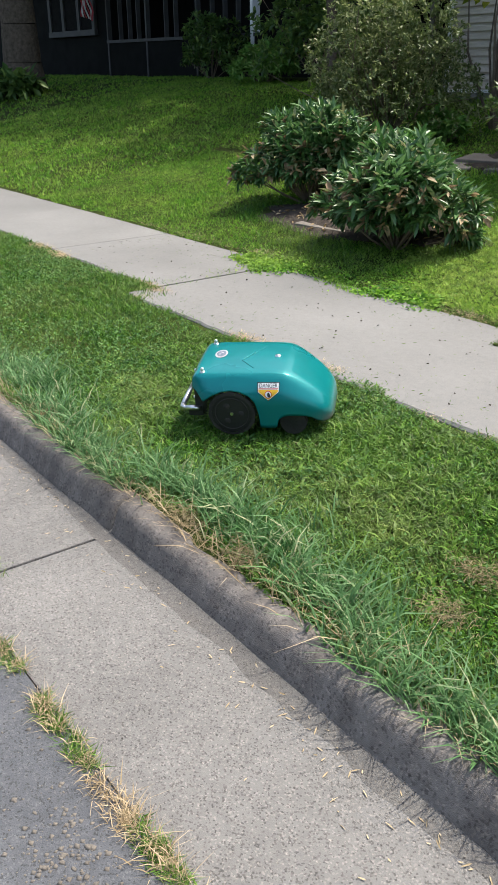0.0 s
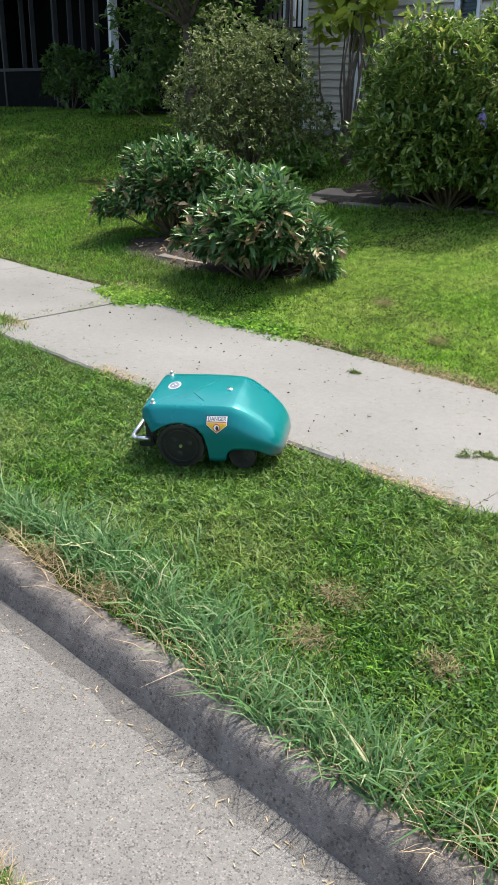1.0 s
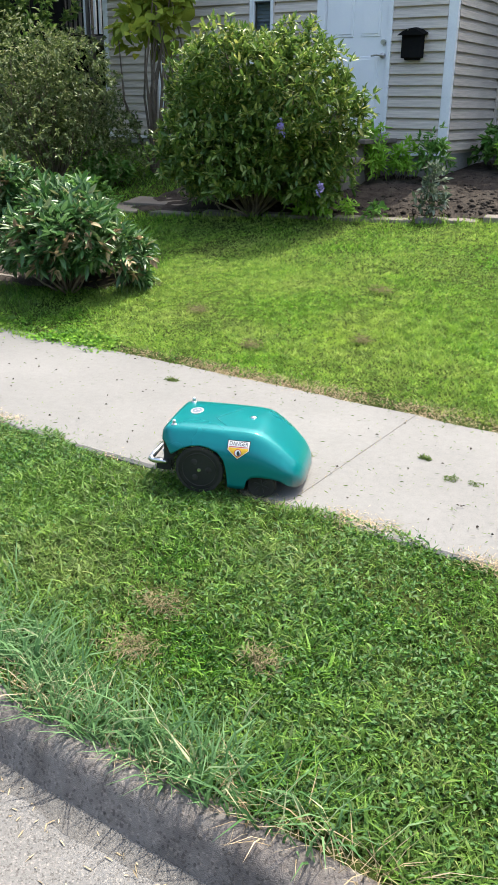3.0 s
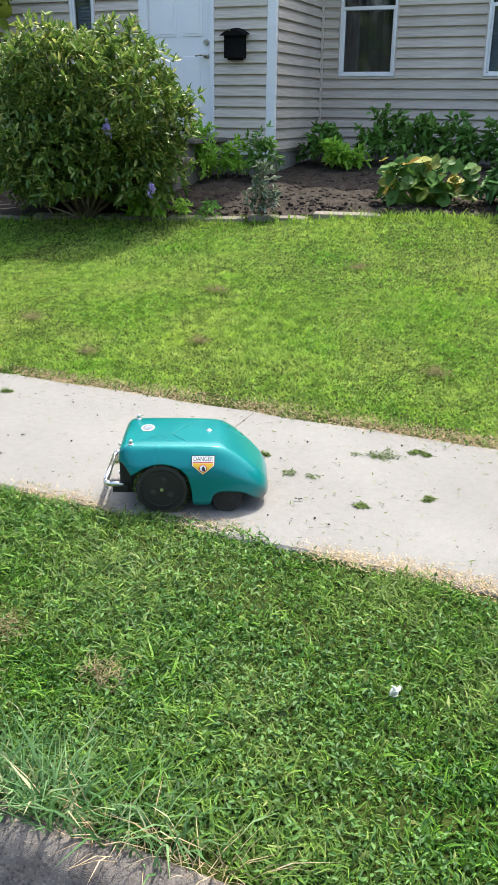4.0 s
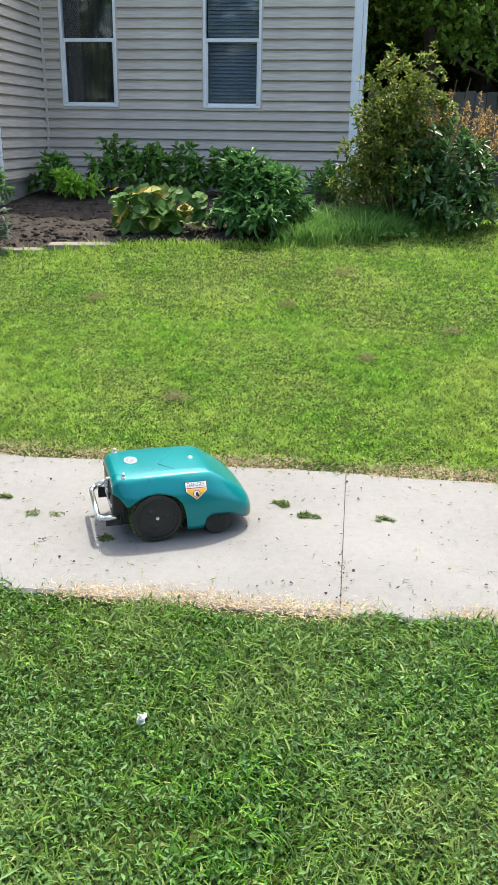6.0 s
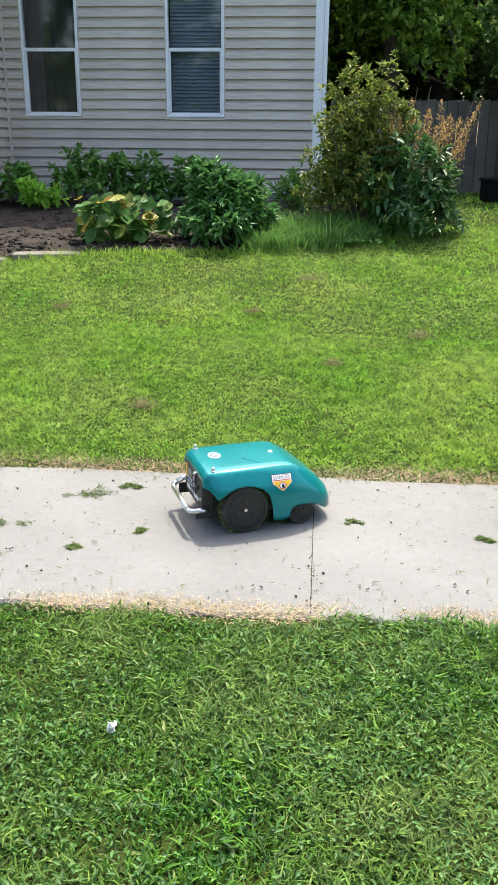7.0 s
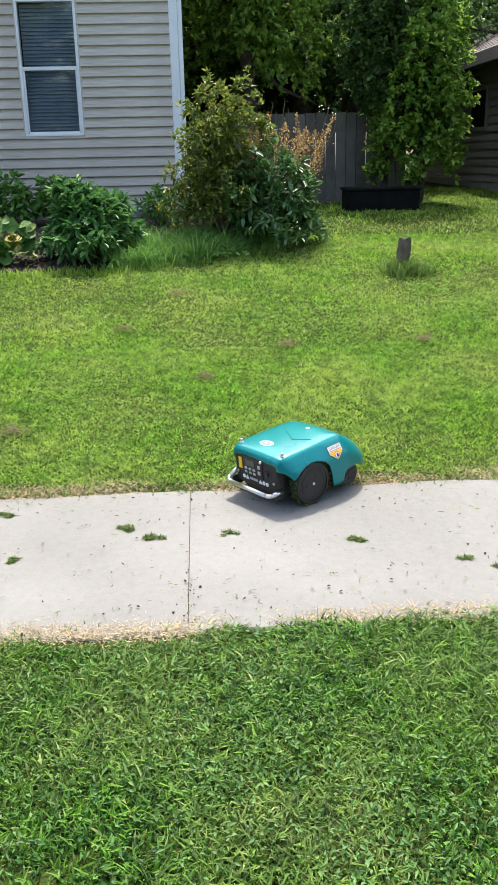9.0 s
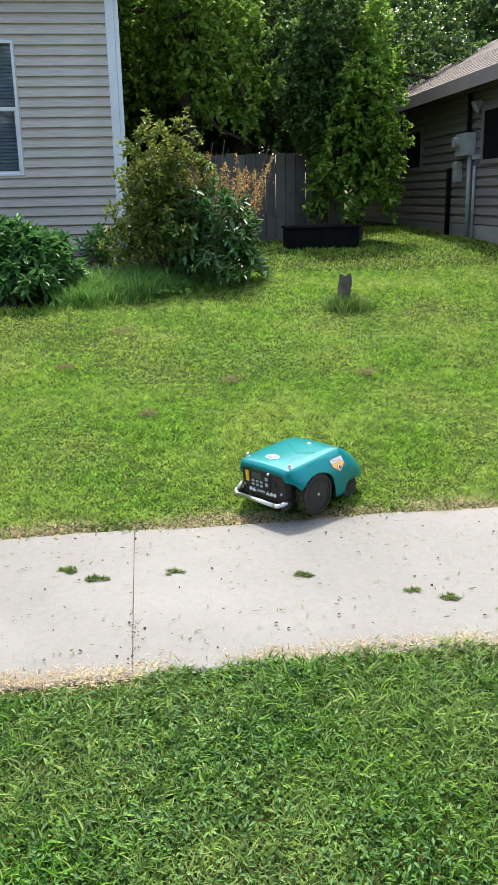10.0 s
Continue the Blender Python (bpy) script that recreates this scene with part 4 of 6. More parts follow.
def build_neighbour():
    t = thing("neighbour_house", "low dark brown house with lap siding and shingle roof", "house", (5.62, 12.0, 0.0))
    g = 1.14
    bm = bmesh.new()
    box(bm, 0.0, -6.5, g, 6.0, 6.0, 3.0)
    w = part("wall", bm, M["siding_dark"], t)
    siding(w, -6.5, 6.0, 0.0, g, 2.98, M["siding_dark"], axis="x", face=1, course=0.125)
    bm = bmesh.new()
    box(bm, -0.03, -6.5, 0.5, 6, 6, g)
    part("foundation", bm, M["foundation"], t, "pale block foundation")
    bm = bmesh.new()
    v = [bm.verts.new(p) for p in ((-0.37, -7.0, 2.86), (-0.37, 6.5, 2.86), (3.0, 6.5, 4.5), (3.0, -7.0, 4.5), (-0.37, -7.0, 3.0), (-0.37, 6.5, 3.0), (3.0, 6.5, 4.64), (3.0, -7.0, 4.64), (6.37, -7.0, 2.86), (6.37, 6.5, 2.86), (6.37, -7, 3.0), (6.37, 6.5, 3.0))]
    for f in ((0, 1, 2, 3), (7, 6, 5, 4), (0, 4, 5, 1), (1, 5, 6, 2), (3, 7, 4, 0), (3, 2, 9, 8), (7, 10, 11, 6), (8, 9, 11, 10), (2, 6, 11, 9), (3, 8, 10, 7)):
        bm.faces.new([v[i] for i in f])
    bmesh.ops.recalc_face_normals(bm, faces=bm.faces)
    r = part("roof", bm, M["shingle"], t)
    ang = math.degrees(math.atan2(1.64, 3.37))
    bm = bmesh.new()
    box(bm, -0.005, -0.15, -0.003, 0.24, 0.15, 0.010)
    sh = mesh_of("shingle", bm, M["shingle"])
    for i in range(11):
        for j in range(24):
            s = new("shingle", sh)
            s.parent = r
            dd = 0.02 + i * 0.17
            s.matrix_local = Matrix.Translation((-0.37 + dd * math.cos(radians(ang)), -4.4 + j * 0.305 + (i % 2) * 0.15, 3.0 + dd * math.sin(radians(ang)) + 0.008)) @ pose(0, 0, 0, 0, -ang + 1.5, 0)
    bm = bmesh.new()
    box(bm, -0.39, -7.0, 2.84, -0.37, 6.5, 3.01, 0.003)
    part("fascia", bm, M["siding_dark"], t)
    bm = bmesh.new()
    rod(bm, (0.35, -1.75, 3.2), (0.35, -1.75, 3.5), 0.035, 0.035, 10)
    part("roof_vent", bm, M["black"], t)
    for y0, y1, z0, z1 in ((-2.3, -1.25, 1.93, 2.66), (1.25, 2.15, 1.93, 2.6)):
        bm = bmesh.new()
        for q in ((y0, y1, z1 - 0.06, z1), (y0, y1, z0, z0 + 0.06), (y0, y0 + 0.06, z0 + 0.06, z1 - 0.06), (y1 - 0.06, y1, z0 + 0.06, z1 - 0.06)):
            box(bm, -0.055, q[0], q[2], 0.02, q[1], q[3], 0.004)
        wd = part("window", bm, M["siding_dark"], t, "dark-framed window")
        bm = bmesh.new()
        box(bm, -0.032, y0 + 0.06, z0 + 0.06, -0.026, y1 - 0.06, z1 - 0.06)
        part("pane", bm, M["black"], wd)
    bm = bmesh.new()
    box(bm, -0.15, -1.03, 2.06, -0.026, -0.56, 2.36, 0.012)
    mb = part("meter_box", bm, M["greymetal"], t, "grey electric meter box")
    bm = bmesh.new()
    rod(bm, (-0.15, -0.68, 2.25), (-0.22, -0.68, 2.25), 0.075, 0.07, 18)
    part("meter_glass", bm, M["greymetal"], mb)
    for yy, zz0, zz1, rr, mm in ((-0.93, 1.05, 2.06, 0.03, "greymetal"), (-0.85, 2.36, 2.86, 0.03, "black"), (-1.12, 1.05, 1.92, 0.02, "greymetal"), (-0.12, 1.05, 1.92, 0.035, "black")):
        bm = bmesh.new()
        rod(bm, (-0.065, yy, zz0 - 0.1), (-0.065, yy, zz1), rr, rr, 10)
        part("conduit", bm, M[mm], t, "conduit pipe fixed to the siding", True)
    for z0, z1, y in ((1.72, 1.9, -0.48), (1.9, 2.0, -0.46), (2.0, 2.06, -1.2)):
        bm = bmesh.new()
        box(bm, -0.11, y - 0.09, z0, -0.026, y + 0.09, z1, 0.01)
        part("junction_box", bm, M["greymetal"], t)
    bm = bmesh.new()
    rod(bm, (-0.03, -1.2, 2.72), (-0.13, -1.2, 2.66), 0.04, 0.085, 12)
    part("vent_hood", bm, M["greymetal"], t)


build_neighbour()

# ---- porch house beyond the left lawn ----


def build_porch_house():
    t = thing("porch_house", "house with a screened porch, its shade put into near-black colours", "house", (0, 0, 0))
    # near-black walls: the porch shade is in their colour
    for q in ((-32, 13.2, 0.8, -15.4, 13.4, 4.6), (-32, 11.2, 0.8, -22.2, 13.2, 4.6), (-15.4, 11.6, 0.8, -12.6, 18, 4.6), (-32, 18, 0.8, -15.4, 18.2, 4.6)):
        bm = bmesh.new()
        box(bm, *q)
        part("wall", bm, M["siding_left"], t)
    bm = bmesh.new()
    box(bm, -32.4, 10.0, 4.6, -12.2, 18.5, 4.85)
    part("roof", bm, M["shingle"], t)
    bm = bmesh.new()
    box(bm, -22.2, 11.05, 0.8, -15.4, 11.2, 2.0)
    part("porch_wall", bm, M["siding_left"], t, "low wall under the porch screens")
    bm = bmesh.new()
    box(bm, -22.2, 11.02, 1.98, -15.45, 11.2, 2.05)
    part("porch_rail", bm, M["porch"], t)
    for i, x in enumerate((-22.15, -21.5, -21.0, -20.55, -20.1, -19.2, -18.75, -17.8, -17.2, -16.7, -16.2)):
        bm = bmesh.new()
        wd = 0.035 if i in (0, 4, 7) else 0.016
        box(bm, x - wd, 11.03, 0.9 if wd > 0.02 else 2.05, x + wd, 11.15, 4.6, 0.006)
        part("porch_post", bm, M["porch"], t)
    for x in (-15.62,):
        bm = bmesh.new()
        box(bm, x - 0.045, 11.0, 1.0, x + 0.045, 11.2, 4.6, 0.01)
        part("corner_post", bm, M["trim"], t, "white corner post")
    w = new("window")
    w.parent = t
    bm = bmesh.new()
    x0, x1, z0, z1 = -25.9, -23.1, 2.35, 4.3
    box(bm, x0 - 0.1, 11.08, z0 - 0.15, x1 + 0.1, 11.2, z0, 0.01)
    box(bm, x0 - 0.1, 11.08, z1, x1 + 0.1, 11.2, z1 + 0.12, 0.01)
    for x in (x0, x0 + 0.9, x1 - 0.9, x1):
        box(bm, x - 0.08, 11.1, z0, x + 0.08, 11.2, z1, 0.01)
    part("window_frame", bm, M["porch"], w)
    bm = bmesh.new()
    box(bm, x0, 11.15, z0, x1, 11.19, z1)
    part("pane", bm, M["black"], w)


build_porch_house()


def build_flag():
    t = thing("flag", "small striped flag hanging from a short pole", "flag", (-22.75, 10.9, 3.2))
    bm = bmesh.new()
    rod(bm, (0, 0.2, 0.0), (-0.35, -0.3, 0.75), 0.02, 0.02, 8)
    part("pole", bm, M["trim"], t)
    for i in range(7):
        bm = bmesh.new()
        n = 10
        A, B = [], []
        for k in range(n + 1):
            z = 0.55 - 1.1 * k / n
            x = -0.3 + i * 0.085 + 0.35 * k / n * (0.6 + i * 0.05)
            y = -0.25 + 0.04 * math.sin(k * 1.1 + i)
            A.append(bm.verts.new((x, y, z - i * 0.02)))
            B.append(bm.verts.new((x + 0.085, y + 0.01, z - (i + 1) * 0.02)))
        for k in range(n):
            bm.faces.new((A[k], A[k + 1], B[k + 1], B[k]))
        bmesh.ops.solidify(bm, geom=bm.faces[:], thickness=0.006)
        part("stripe", bm, M["red"] if i % 2 == 0 else M["whitecloth"], t)


build_flag()

# wooden deck with railing between the houses
deck = thing("deck", "dark wooden deck with white slatted railing and stairs", "deck", (-12.1, 13.2, 1.0))
bm = bmesh.new()
box(bm, -1.6, -0.6, 1.55, 1.7, 2.6, 1.72, 0.01)
part("platform", bm, M["fence"], deck)
for x in (-1.5, 0.1, 1.6):
    bm = bmesh.new()
    box(bm, x - 0.06, -0.6, -0.4, x + 0.06, -0.48, 2.6, 0.008)
    part("post", bm, M["fence"], deck)
bm = bmesh.new()
box(bm, -1.5, -0.62, 2.52, 1.7, -0.52, 2.6, 0.006)
part("handrail", bm, M["fence"], deck)
for k in range(24):
    bm = bmesh.new()
    box(bm, -1.45 + k * 0.13, -0.6, 1.75, -1.40 + k * 0.13, -0.56, 2.52, 0.004)
    part("baluster", bm, M["trim"] if k > 10 else M["fence"], deck)
for k in range(6):
    bm = bmesh.new()
    box(bm, 0.5 + k * 0.22, -0.9, 0.1 + k * 0.25, 0.8 + k * 0.22, -0.62, 0.16 + k * 0.25, 0.006)
    part("stair_tread", bm, M["fence"], deck)

# ---- fence and black bin under the trees ----
fence = thing("fence", "weathered dark grey board fence", "fence", (0, 0, 0))
for k in range(21):
    x = 0.95 + k * 0.142
    z = float(land(x, 11.6))
    bm = bmesh.new()
    box(bm, x, 11.6 + 0.004 * ((k * 5) % 3), z - 0.05, x + 0.135, 11.625 + 0.004 * ((k * 5) % 3), z + 1.18 + 0.012 * math.sin(k * 2.3), 0.004)
    part("board", bm, M["fence"], fence)
for z in (1.25, 1.9):
    bm = bmesh.new()
    box(bm, 0.9, 11.63, z, 3.92, 11.67, z + 0.09, 0.004)
    part("rail", bm, M["fence"], fence)
for x in (0.95, 2.4, 3.8):
    bm = bmesh.new()
    box(bm, x, 11.67, 0.7, x + 0.1, 11.77, 2.12, 0.006)
    part("post", bm, M["fence"], fence)
binb = thing("planter_box", "black plastic box standing under the trees", "box", on_land(3.32, 10.35, -0.01))
bm = bmesh.new()
box(bm, -0.46, -0.22, 0, 0.46, 0.22, 0.25, 0.015)
part("body", bm, M["black"], binb)
bm = bmesh.new()
box(bm, -0.48, -0.24, 0.25, 0.48, 0.24, 0.285, 0.012)
part("rim", bm, M["black"], binb)

# ---- garden bed along the house ----
BEDX = np.array([-9.0, -5.15, -3.6, -1.6, 0.3, 1.6, 2.4])
BEDY = np.array([5.9, 6.18, 6.58, 7.10, 7.42, 7.95, 8.6])


def bed_front(x):
    return np.interp(x, BEDX, BEDY)


def build_bed():
    xs = np.arange(-5.6, 1.61, 0.09)
    ts = np.linspace(0, 1, 34)
    X = np.repeat(xs[None, :], len(ts), 0)
    back = np.where(X < -3.05, 8.6, 10.12)
    f = bed_front(X) + 0.04
    Y = f + (back - f) * ts[:, None]
    lump = np.array([[noise.noise(Vector((x * 7, y * 7, 0))) * 0.5 + noise.noise(Vector((x * 19, y * 19, 3))) * 0.35 for x, y in zip(rx, ry)] for rx, ry in zip(X, Y)])
    Z = land(X, Y) + 0.035 * np.sin(np.pi * ts)[:, None] ** 0.5 + lump * 0.06
    nx = len(xs)
    i = (np.arange(len(ts) - 1)[:, None] * nx + np.arange(nx - 1)[None, :]).ravel()
    F = np.stack([i, i + 1, i + nx + 1, i + nx], 1)
    return tagged(new("garden_bed", raw_mesh("garden_bed", np.stack([X.ravel(), Y.ravel(), Z.ravel()], 1), F, M["soil"], False)), "dark turned soil of a garden bed", "garden bed", "", "structure")


build_bed()
# loose clods on the bed
n = 3600
cx = rng.uniform(-4.3, 0.4, n)
cy = bed_front(cx) + 0.1 + rng.uniform(0, 1.9, n) ** 1.0
cy = np.minimum(cy, np.where(cx < -3.05, 8.5, 10.0))
V, F = [], []
for a, b in zip(cx, cy):
    s = 0.006 + 0.03 * rng.random() ** 2.6
    z = float(land(a, b)) + 0.026
    p = np.array([[1, 0, 0], [-1, 0, 0], [0, 1, 0], [0, -1, 0], [0, 0, 0.8], [0, 0, -0.8]]) * s * rng.uniform(0.6, 1.3, (6, 3)) + np.array([a, b, z])
    o = len(V) * 6
    V.append(p)
    F.append(np.array([[0, 2, 4], [2, 1, 4], [1, 3, 4], [3, 0, 4], [2, 0, 5], [1, 2, 5], [3, 1, 5], [0, 3, 5]]) + o)
tagged(new("soil_clods", raw_mesh("soil_clods", np.concatenate(V), np.concatenate(F), M["soil"])), "loose clods of dark soil on the bed", "soil", "", "stuff")

# stone edging and the flat path stones behind the shrubs
edging = thing("stone_edging", "low row of flat pale edging stones", "edging", kind="structure")
x = -5.2
k = 0
while x < -1.7:
    L = 0.55 + 0.25 * ((k * 37) % 7) / 7
    xm = x + L / 2
    a = math.degrees(math.atan2(float(bed_front(x + L) - bed_front(x)), L))
    bm = bmesh.new()
    box(bm, -L / 2 + 0.012, -0.10, -0.06, L / 2 - 0.012, 0.10, 0.022, 0.014)
    for v in bm.verts:
        v.co += Vector((noise.noise(v.co * 9 + Vector((k, 0, 0))), noise.noise(v.co * 9 + Vector((0, k, 5))), noise.noise(v.co * 7))) * 0.014
    s = part("stone", bm, M["stone"], edging)
    s.matrix_local = pose(xm, float(bed_front(xm)), float(land(xm, bed_front(xm))) - 0.002, 0, 0, a)
    x += L
    k += 1
for i, (sx, sy, w, d, a) in enumerate(((-5.35, 6.62, 0.9, 0.35, 12), (-5.2, 4.08, 0.6, 0.16, 4), (-5.75, 6.3, 0.7, 0.4, 20))):
    st = thing("stepping_stone", "flat pale stone slab set in the grass", "stone slab", on_land(sx, sy, -0.02), "garden stones")
    bm = bmesh.new()
    box(bm, -w / 2, -d / 2, -0.05, w / 2, d / 2, 0.045, 0.015, pose(0, 0, 0, 6, 0, a))
    for v in bm.verts:
        v.co += Vector((noise.noise(v.co * 6 + Vector((i, 0, 0))), noise.noise(v.co * 6 + Vector((0, i, 5))), 0)) * 0.03
    part("slab", bm, M["stone"], st)
# dark earth under the front shrubs
bm = bmesh.new()
c = bm.verts.new((-5.0, 4.2, float(land(-5.0, 4.2)) + 0.03))
ring = []
for k in range(40):
    a = 2 * math.pi * k / 40
    r = 1 + 0.12 * math.sin(3 * a + 1) + 0.06 * math.sin(7 * a)
    px, py = -5.05 + 1.28 * r * math.cos(a), 4.26 + 0.36 * r * math.sin(a) + 0.02 * math.cos(a)
    ring.append((bm.verts.new((px * 0.5 - 5.05 * 0.5, py * 0.5 + 4.3 * 0.5, float(land(px * 0.5 - 2.525, py * 0.5 + 2.15)) + 0.035)), bm.verts.new((px, py, float(land(px, py)) + 0.006))))
for k in range(40):
    a, b = ring[k], ring[(k + 1) % 40]
    bm.faces.new((c, a[0], b[0]))
    bm.faces.new((a[0], a[1], b[1], b[0]))
solid("shrub_bed", bm, M["soil"], "dark bare earth under the front shrubs", "garden bed")
n = 110
a, q = rng.uniform(0, 2 * np.pi, n), np.sqrt(rng.random(n))
x, y = -5.05 + 1.1 * q * np.cos(a), 4.28 + 0.34 * q * np.sin(a)
P = np.stack([x, y, land(x, y) + 0.035], 1)
tagged(new("leaf_litter", raw_mesh("leaf_litter", *leaves(P, unit(n) * np.array([1, 1, 0.25]), 0.06 * rng.uniform(0.4, 1.2, n), 0.02, 0.3, 0.2), M["withered"])), "brown fallen leaves under the front shrubs", "leaf litter", "", "stuff")

# ---- shrubs and garden plants ----
rh = shrub("rhododendron", "large rounded rhododendron with glossy yellow-green leaves", "shrub", on_land(-4.13, 6.44), 0.93, 0.68, 1.64, 3300, 8, 0.080, 0.028, "rhodo", 40, rough=0.36, fill=0.3, lumps=26, stem_r=0.016, spread=1.0, lift=0.4, droop=0.05, foot=1500, skirt=0.12)
for dx, dy, dz in ((0.69, -0.62, 0.84), (0.98, -0.40, 0.33)):
    P = rng.normal(0, 0.016, (40, 3)) * np.array([1, 1, 1.8]) + np.array([dx, dy, dz])
    add_raw("flower", leaves(P, unit(40), 0.03, 0.02), M["purple"], rh, "small lilac flower head")["kind"] = "stuff"
shrub("peony_bush", "low dark green peony bush with withered leaves, beside the sidewalk", "shrub", on_land(-4.27, 4.00), 0.50, 0.42, 0.79, 640, 10, 0.112, 0.031, "peony", 30, z0=0.04, lumps=16, extra=("withered", 150, 0.075, 0.04, "withered_leaves", "brown withered leaves and seed heads"), rough=0.42, lift=0.6, droop=0.2)
shrub("peony_bush", "dark green peony bush with browned leaf tips over bare earth", "shrub", on_land(-6.02, 4.60), 0.57, 0.44, 0.76, 640, 10, 0.112, 0.031, "peony", 30, z0=0.06, lumps=16, extra=("withered", 190, 0.075, 0.04, "withered_leaves", "brown withered leaves and seed heads"), rough=0.42, lift=0.6, droop=0.2)
shrub("olive_shrub", "tall loose shrub with small olive-green leaves", "shrub", on_land(-7.35, 6.9), 0.95, 0.85, 1.75, 2900, 8, 0.052, 0.020, "olive", 60, rough=0.34, lumps=14, fill=0.4, foot=500)
shrub("dark_shrub", "tall dark green shrub in the shade", "shrub", on_land(-10.6, 8.9), 1.25, 1.0, 2.6, 900, 8, 0.12, 0.05, "tree", 40, rough=0.4, lumps=14, fill=0.4)
shrub("low_shrub", "low dark shrub beside the porch corner", "shrub", on_land(-14.2, 10.3), 0.7, 0.6, 0.75, 260, 8, 0.13, 0.05, "tomato", 12)
shrub("low_shrub", "small dark shrub in front of the porch", "shrub", on_land(-16.4, 10.5), 1.0, 0.5, 1.25, 260, 8, 0.14, 0.05, "tree", 12)
for sx, sy in ((-6.6, 7.0), (-6.25, 6.2)):
    shrub("ground_cover", "low green leafy plants at the path edge", "plant", on_land(sx, sy), 0.38, 0.25, 0.34, 120, 6, 0.09, 0.04, "tomato", 6, group="garden plants")
shrub("ground_cover", "small yellow-green leafy plant at the path edge", "plant", on_land(-3.5, 6.5), 0.2, 0.16, 0.26, 50, 6, 0.08, 0.035, "fresh", 6, group="garden plants")
# hanging branches with yellow-green large leaves by the wing wall
lime = thing("young_catalpa", "young tree with large yellow-green leaves against the house", "tree", on_land(-6.55, 7.9))
bm = bmesh.new()
P, D = crown_tips(110, 0.42, 0.4, 1.7, 1.1, 8, 0.4)
stems(bm, (0, 0, -0.05), P[:16], 0.022, 0.006)
part("branchwork", bm, M["twig"], lime)["kind"] = "stuff"
add_raw("foliage", rosettes(P, D, 4, 0.19, 0.13, 0.8, 0.4, droop=0.3), M["limeleaf"], lime)

PLANTS = [  # x, y, radius, height, material, leaf length, width, tips, kind, label
    (-3.66, 8.05, 0.20, 0.60, "fresh", 0.085, 0.030, 130, "garden_plant", "bright green bushy garden plant in the bed"),
    (-3.36, 8.25, 0.15, 0.44, "fresh", 0.08, 0.026, 70, "garden_plant", "small bright green garden plant"),
    (-2.98, 8.2, 0.17, 0.58, "tomato", 0.08, 0.026, 80, "garden_plant", "upright green garden plant"),
    (-2.44, 6.9, 0.12, 0.46, "silver", 0.065, 0.028, 60, "variegated_plant", "pale variegated upright plant by the edging stones"),
    (-2.35, 9.1, 0.22, 0.34, "fresh", 0.10, 0.04, 60, "garden_plant", "light green fern-like plant"),
    (-2.65, 9.35, 0.24, 0.52, "tomato", 0.10, 0.05, 70, "tomato_plant", "green tomato plant along the wall"),
    (-2.0, 9.5, 0.26, 0.62, "tomato", 0.10, 0.05, 80, "tomato_plant", "green tomato plant along the wall"),
    (-1.55, 9.45, 0.26, 0.60, "tomato", 0.10, 0.05, 80, "tomato_plant", "green tomato plant along the wall"),
    (-1.1, 9.5, 0.26, 0.60, "tomato", 0.10, 0.05, 80, "tomato_plant", "green tomato plant along the wall"),
    (-0.65, 9.45, 0.26, 0.58, "tomato", 0.10, 0.05, 80, "tomato_plant", "green tomato plant along the wall"),
    (0.55, 9.3, 0.22, 0.42, "tomato", 0.10, 0.035, 60, "garden_plant", "dark green leafy plant at the house corner"),
    (-3.25, 6.75, 0.10, 0.18, "fresh", 0.06, 0.02, 20, "seedling", "small green seedling at the stones"),
    (-2.95, 6.8, 0.12, 0.14, "tomato", 0.06, 0.03, 20, "seedling", "small green seedling at the stones"),
]
for px, py, r, h, mt, L, W, tn, kd, lb in PLANTS:
    shrub(kd, lb, "plant", on_land(px, py), r, r * 0.9, h, tn, 6, L, W, mt, 8, rough=0.4, stem_r=0.006, group="bed plants")


def round_leaf(n, R, cx, cy, zlo, zhi, spread):
    """Broad lobed leaves on stalks, as of a squash."""
    V, F, tops = [], [], []
    k = 11
    for i in range(n):
        a, r = rng.uniform(0, 2 * np.pi), spread * math.sqrt(rng.random())
        p = np.array([cx + r * math.cos(a) * 1.5, cy + r * math.sin(a) * 0.8, rng.uniform(zlo, zhi)])
        tops.append(p)
        nrm = np.array([rng.normal(0, 0.7), -0.45 + rng.normal(0, 0.6), 0.8])
        nrm /= np.linalg.norm(nrm)
        u = np.cross(nrm, [0.3, 1, 0.1])
        u /= np.linalg.norm(u)
        w = np.cross(nrm, u)
        R1 = R * rng.uniform(0.5, 1.2)
        o = i * (k + 1)
        pts = [p - nrm * R1 * 0.18]
        for j in range(k):
            t = 2 * np.pi * j / k
            rr = R1 * (0.86 + 0.2 * math.cos(5 * t)) * (0.6 if j == 0 else 1)
            pts.append(p + u * rr * math.cos(t) + w * rr * math.sin(t) + nrm * R1 * 0.1 * math.sin(3 * t))
        V += pts
        F += [(o, o + 1 + j, o + 1 + (j + 1) % k) for j in range(k)]
    return (np.array(V), np.array(F)), tops


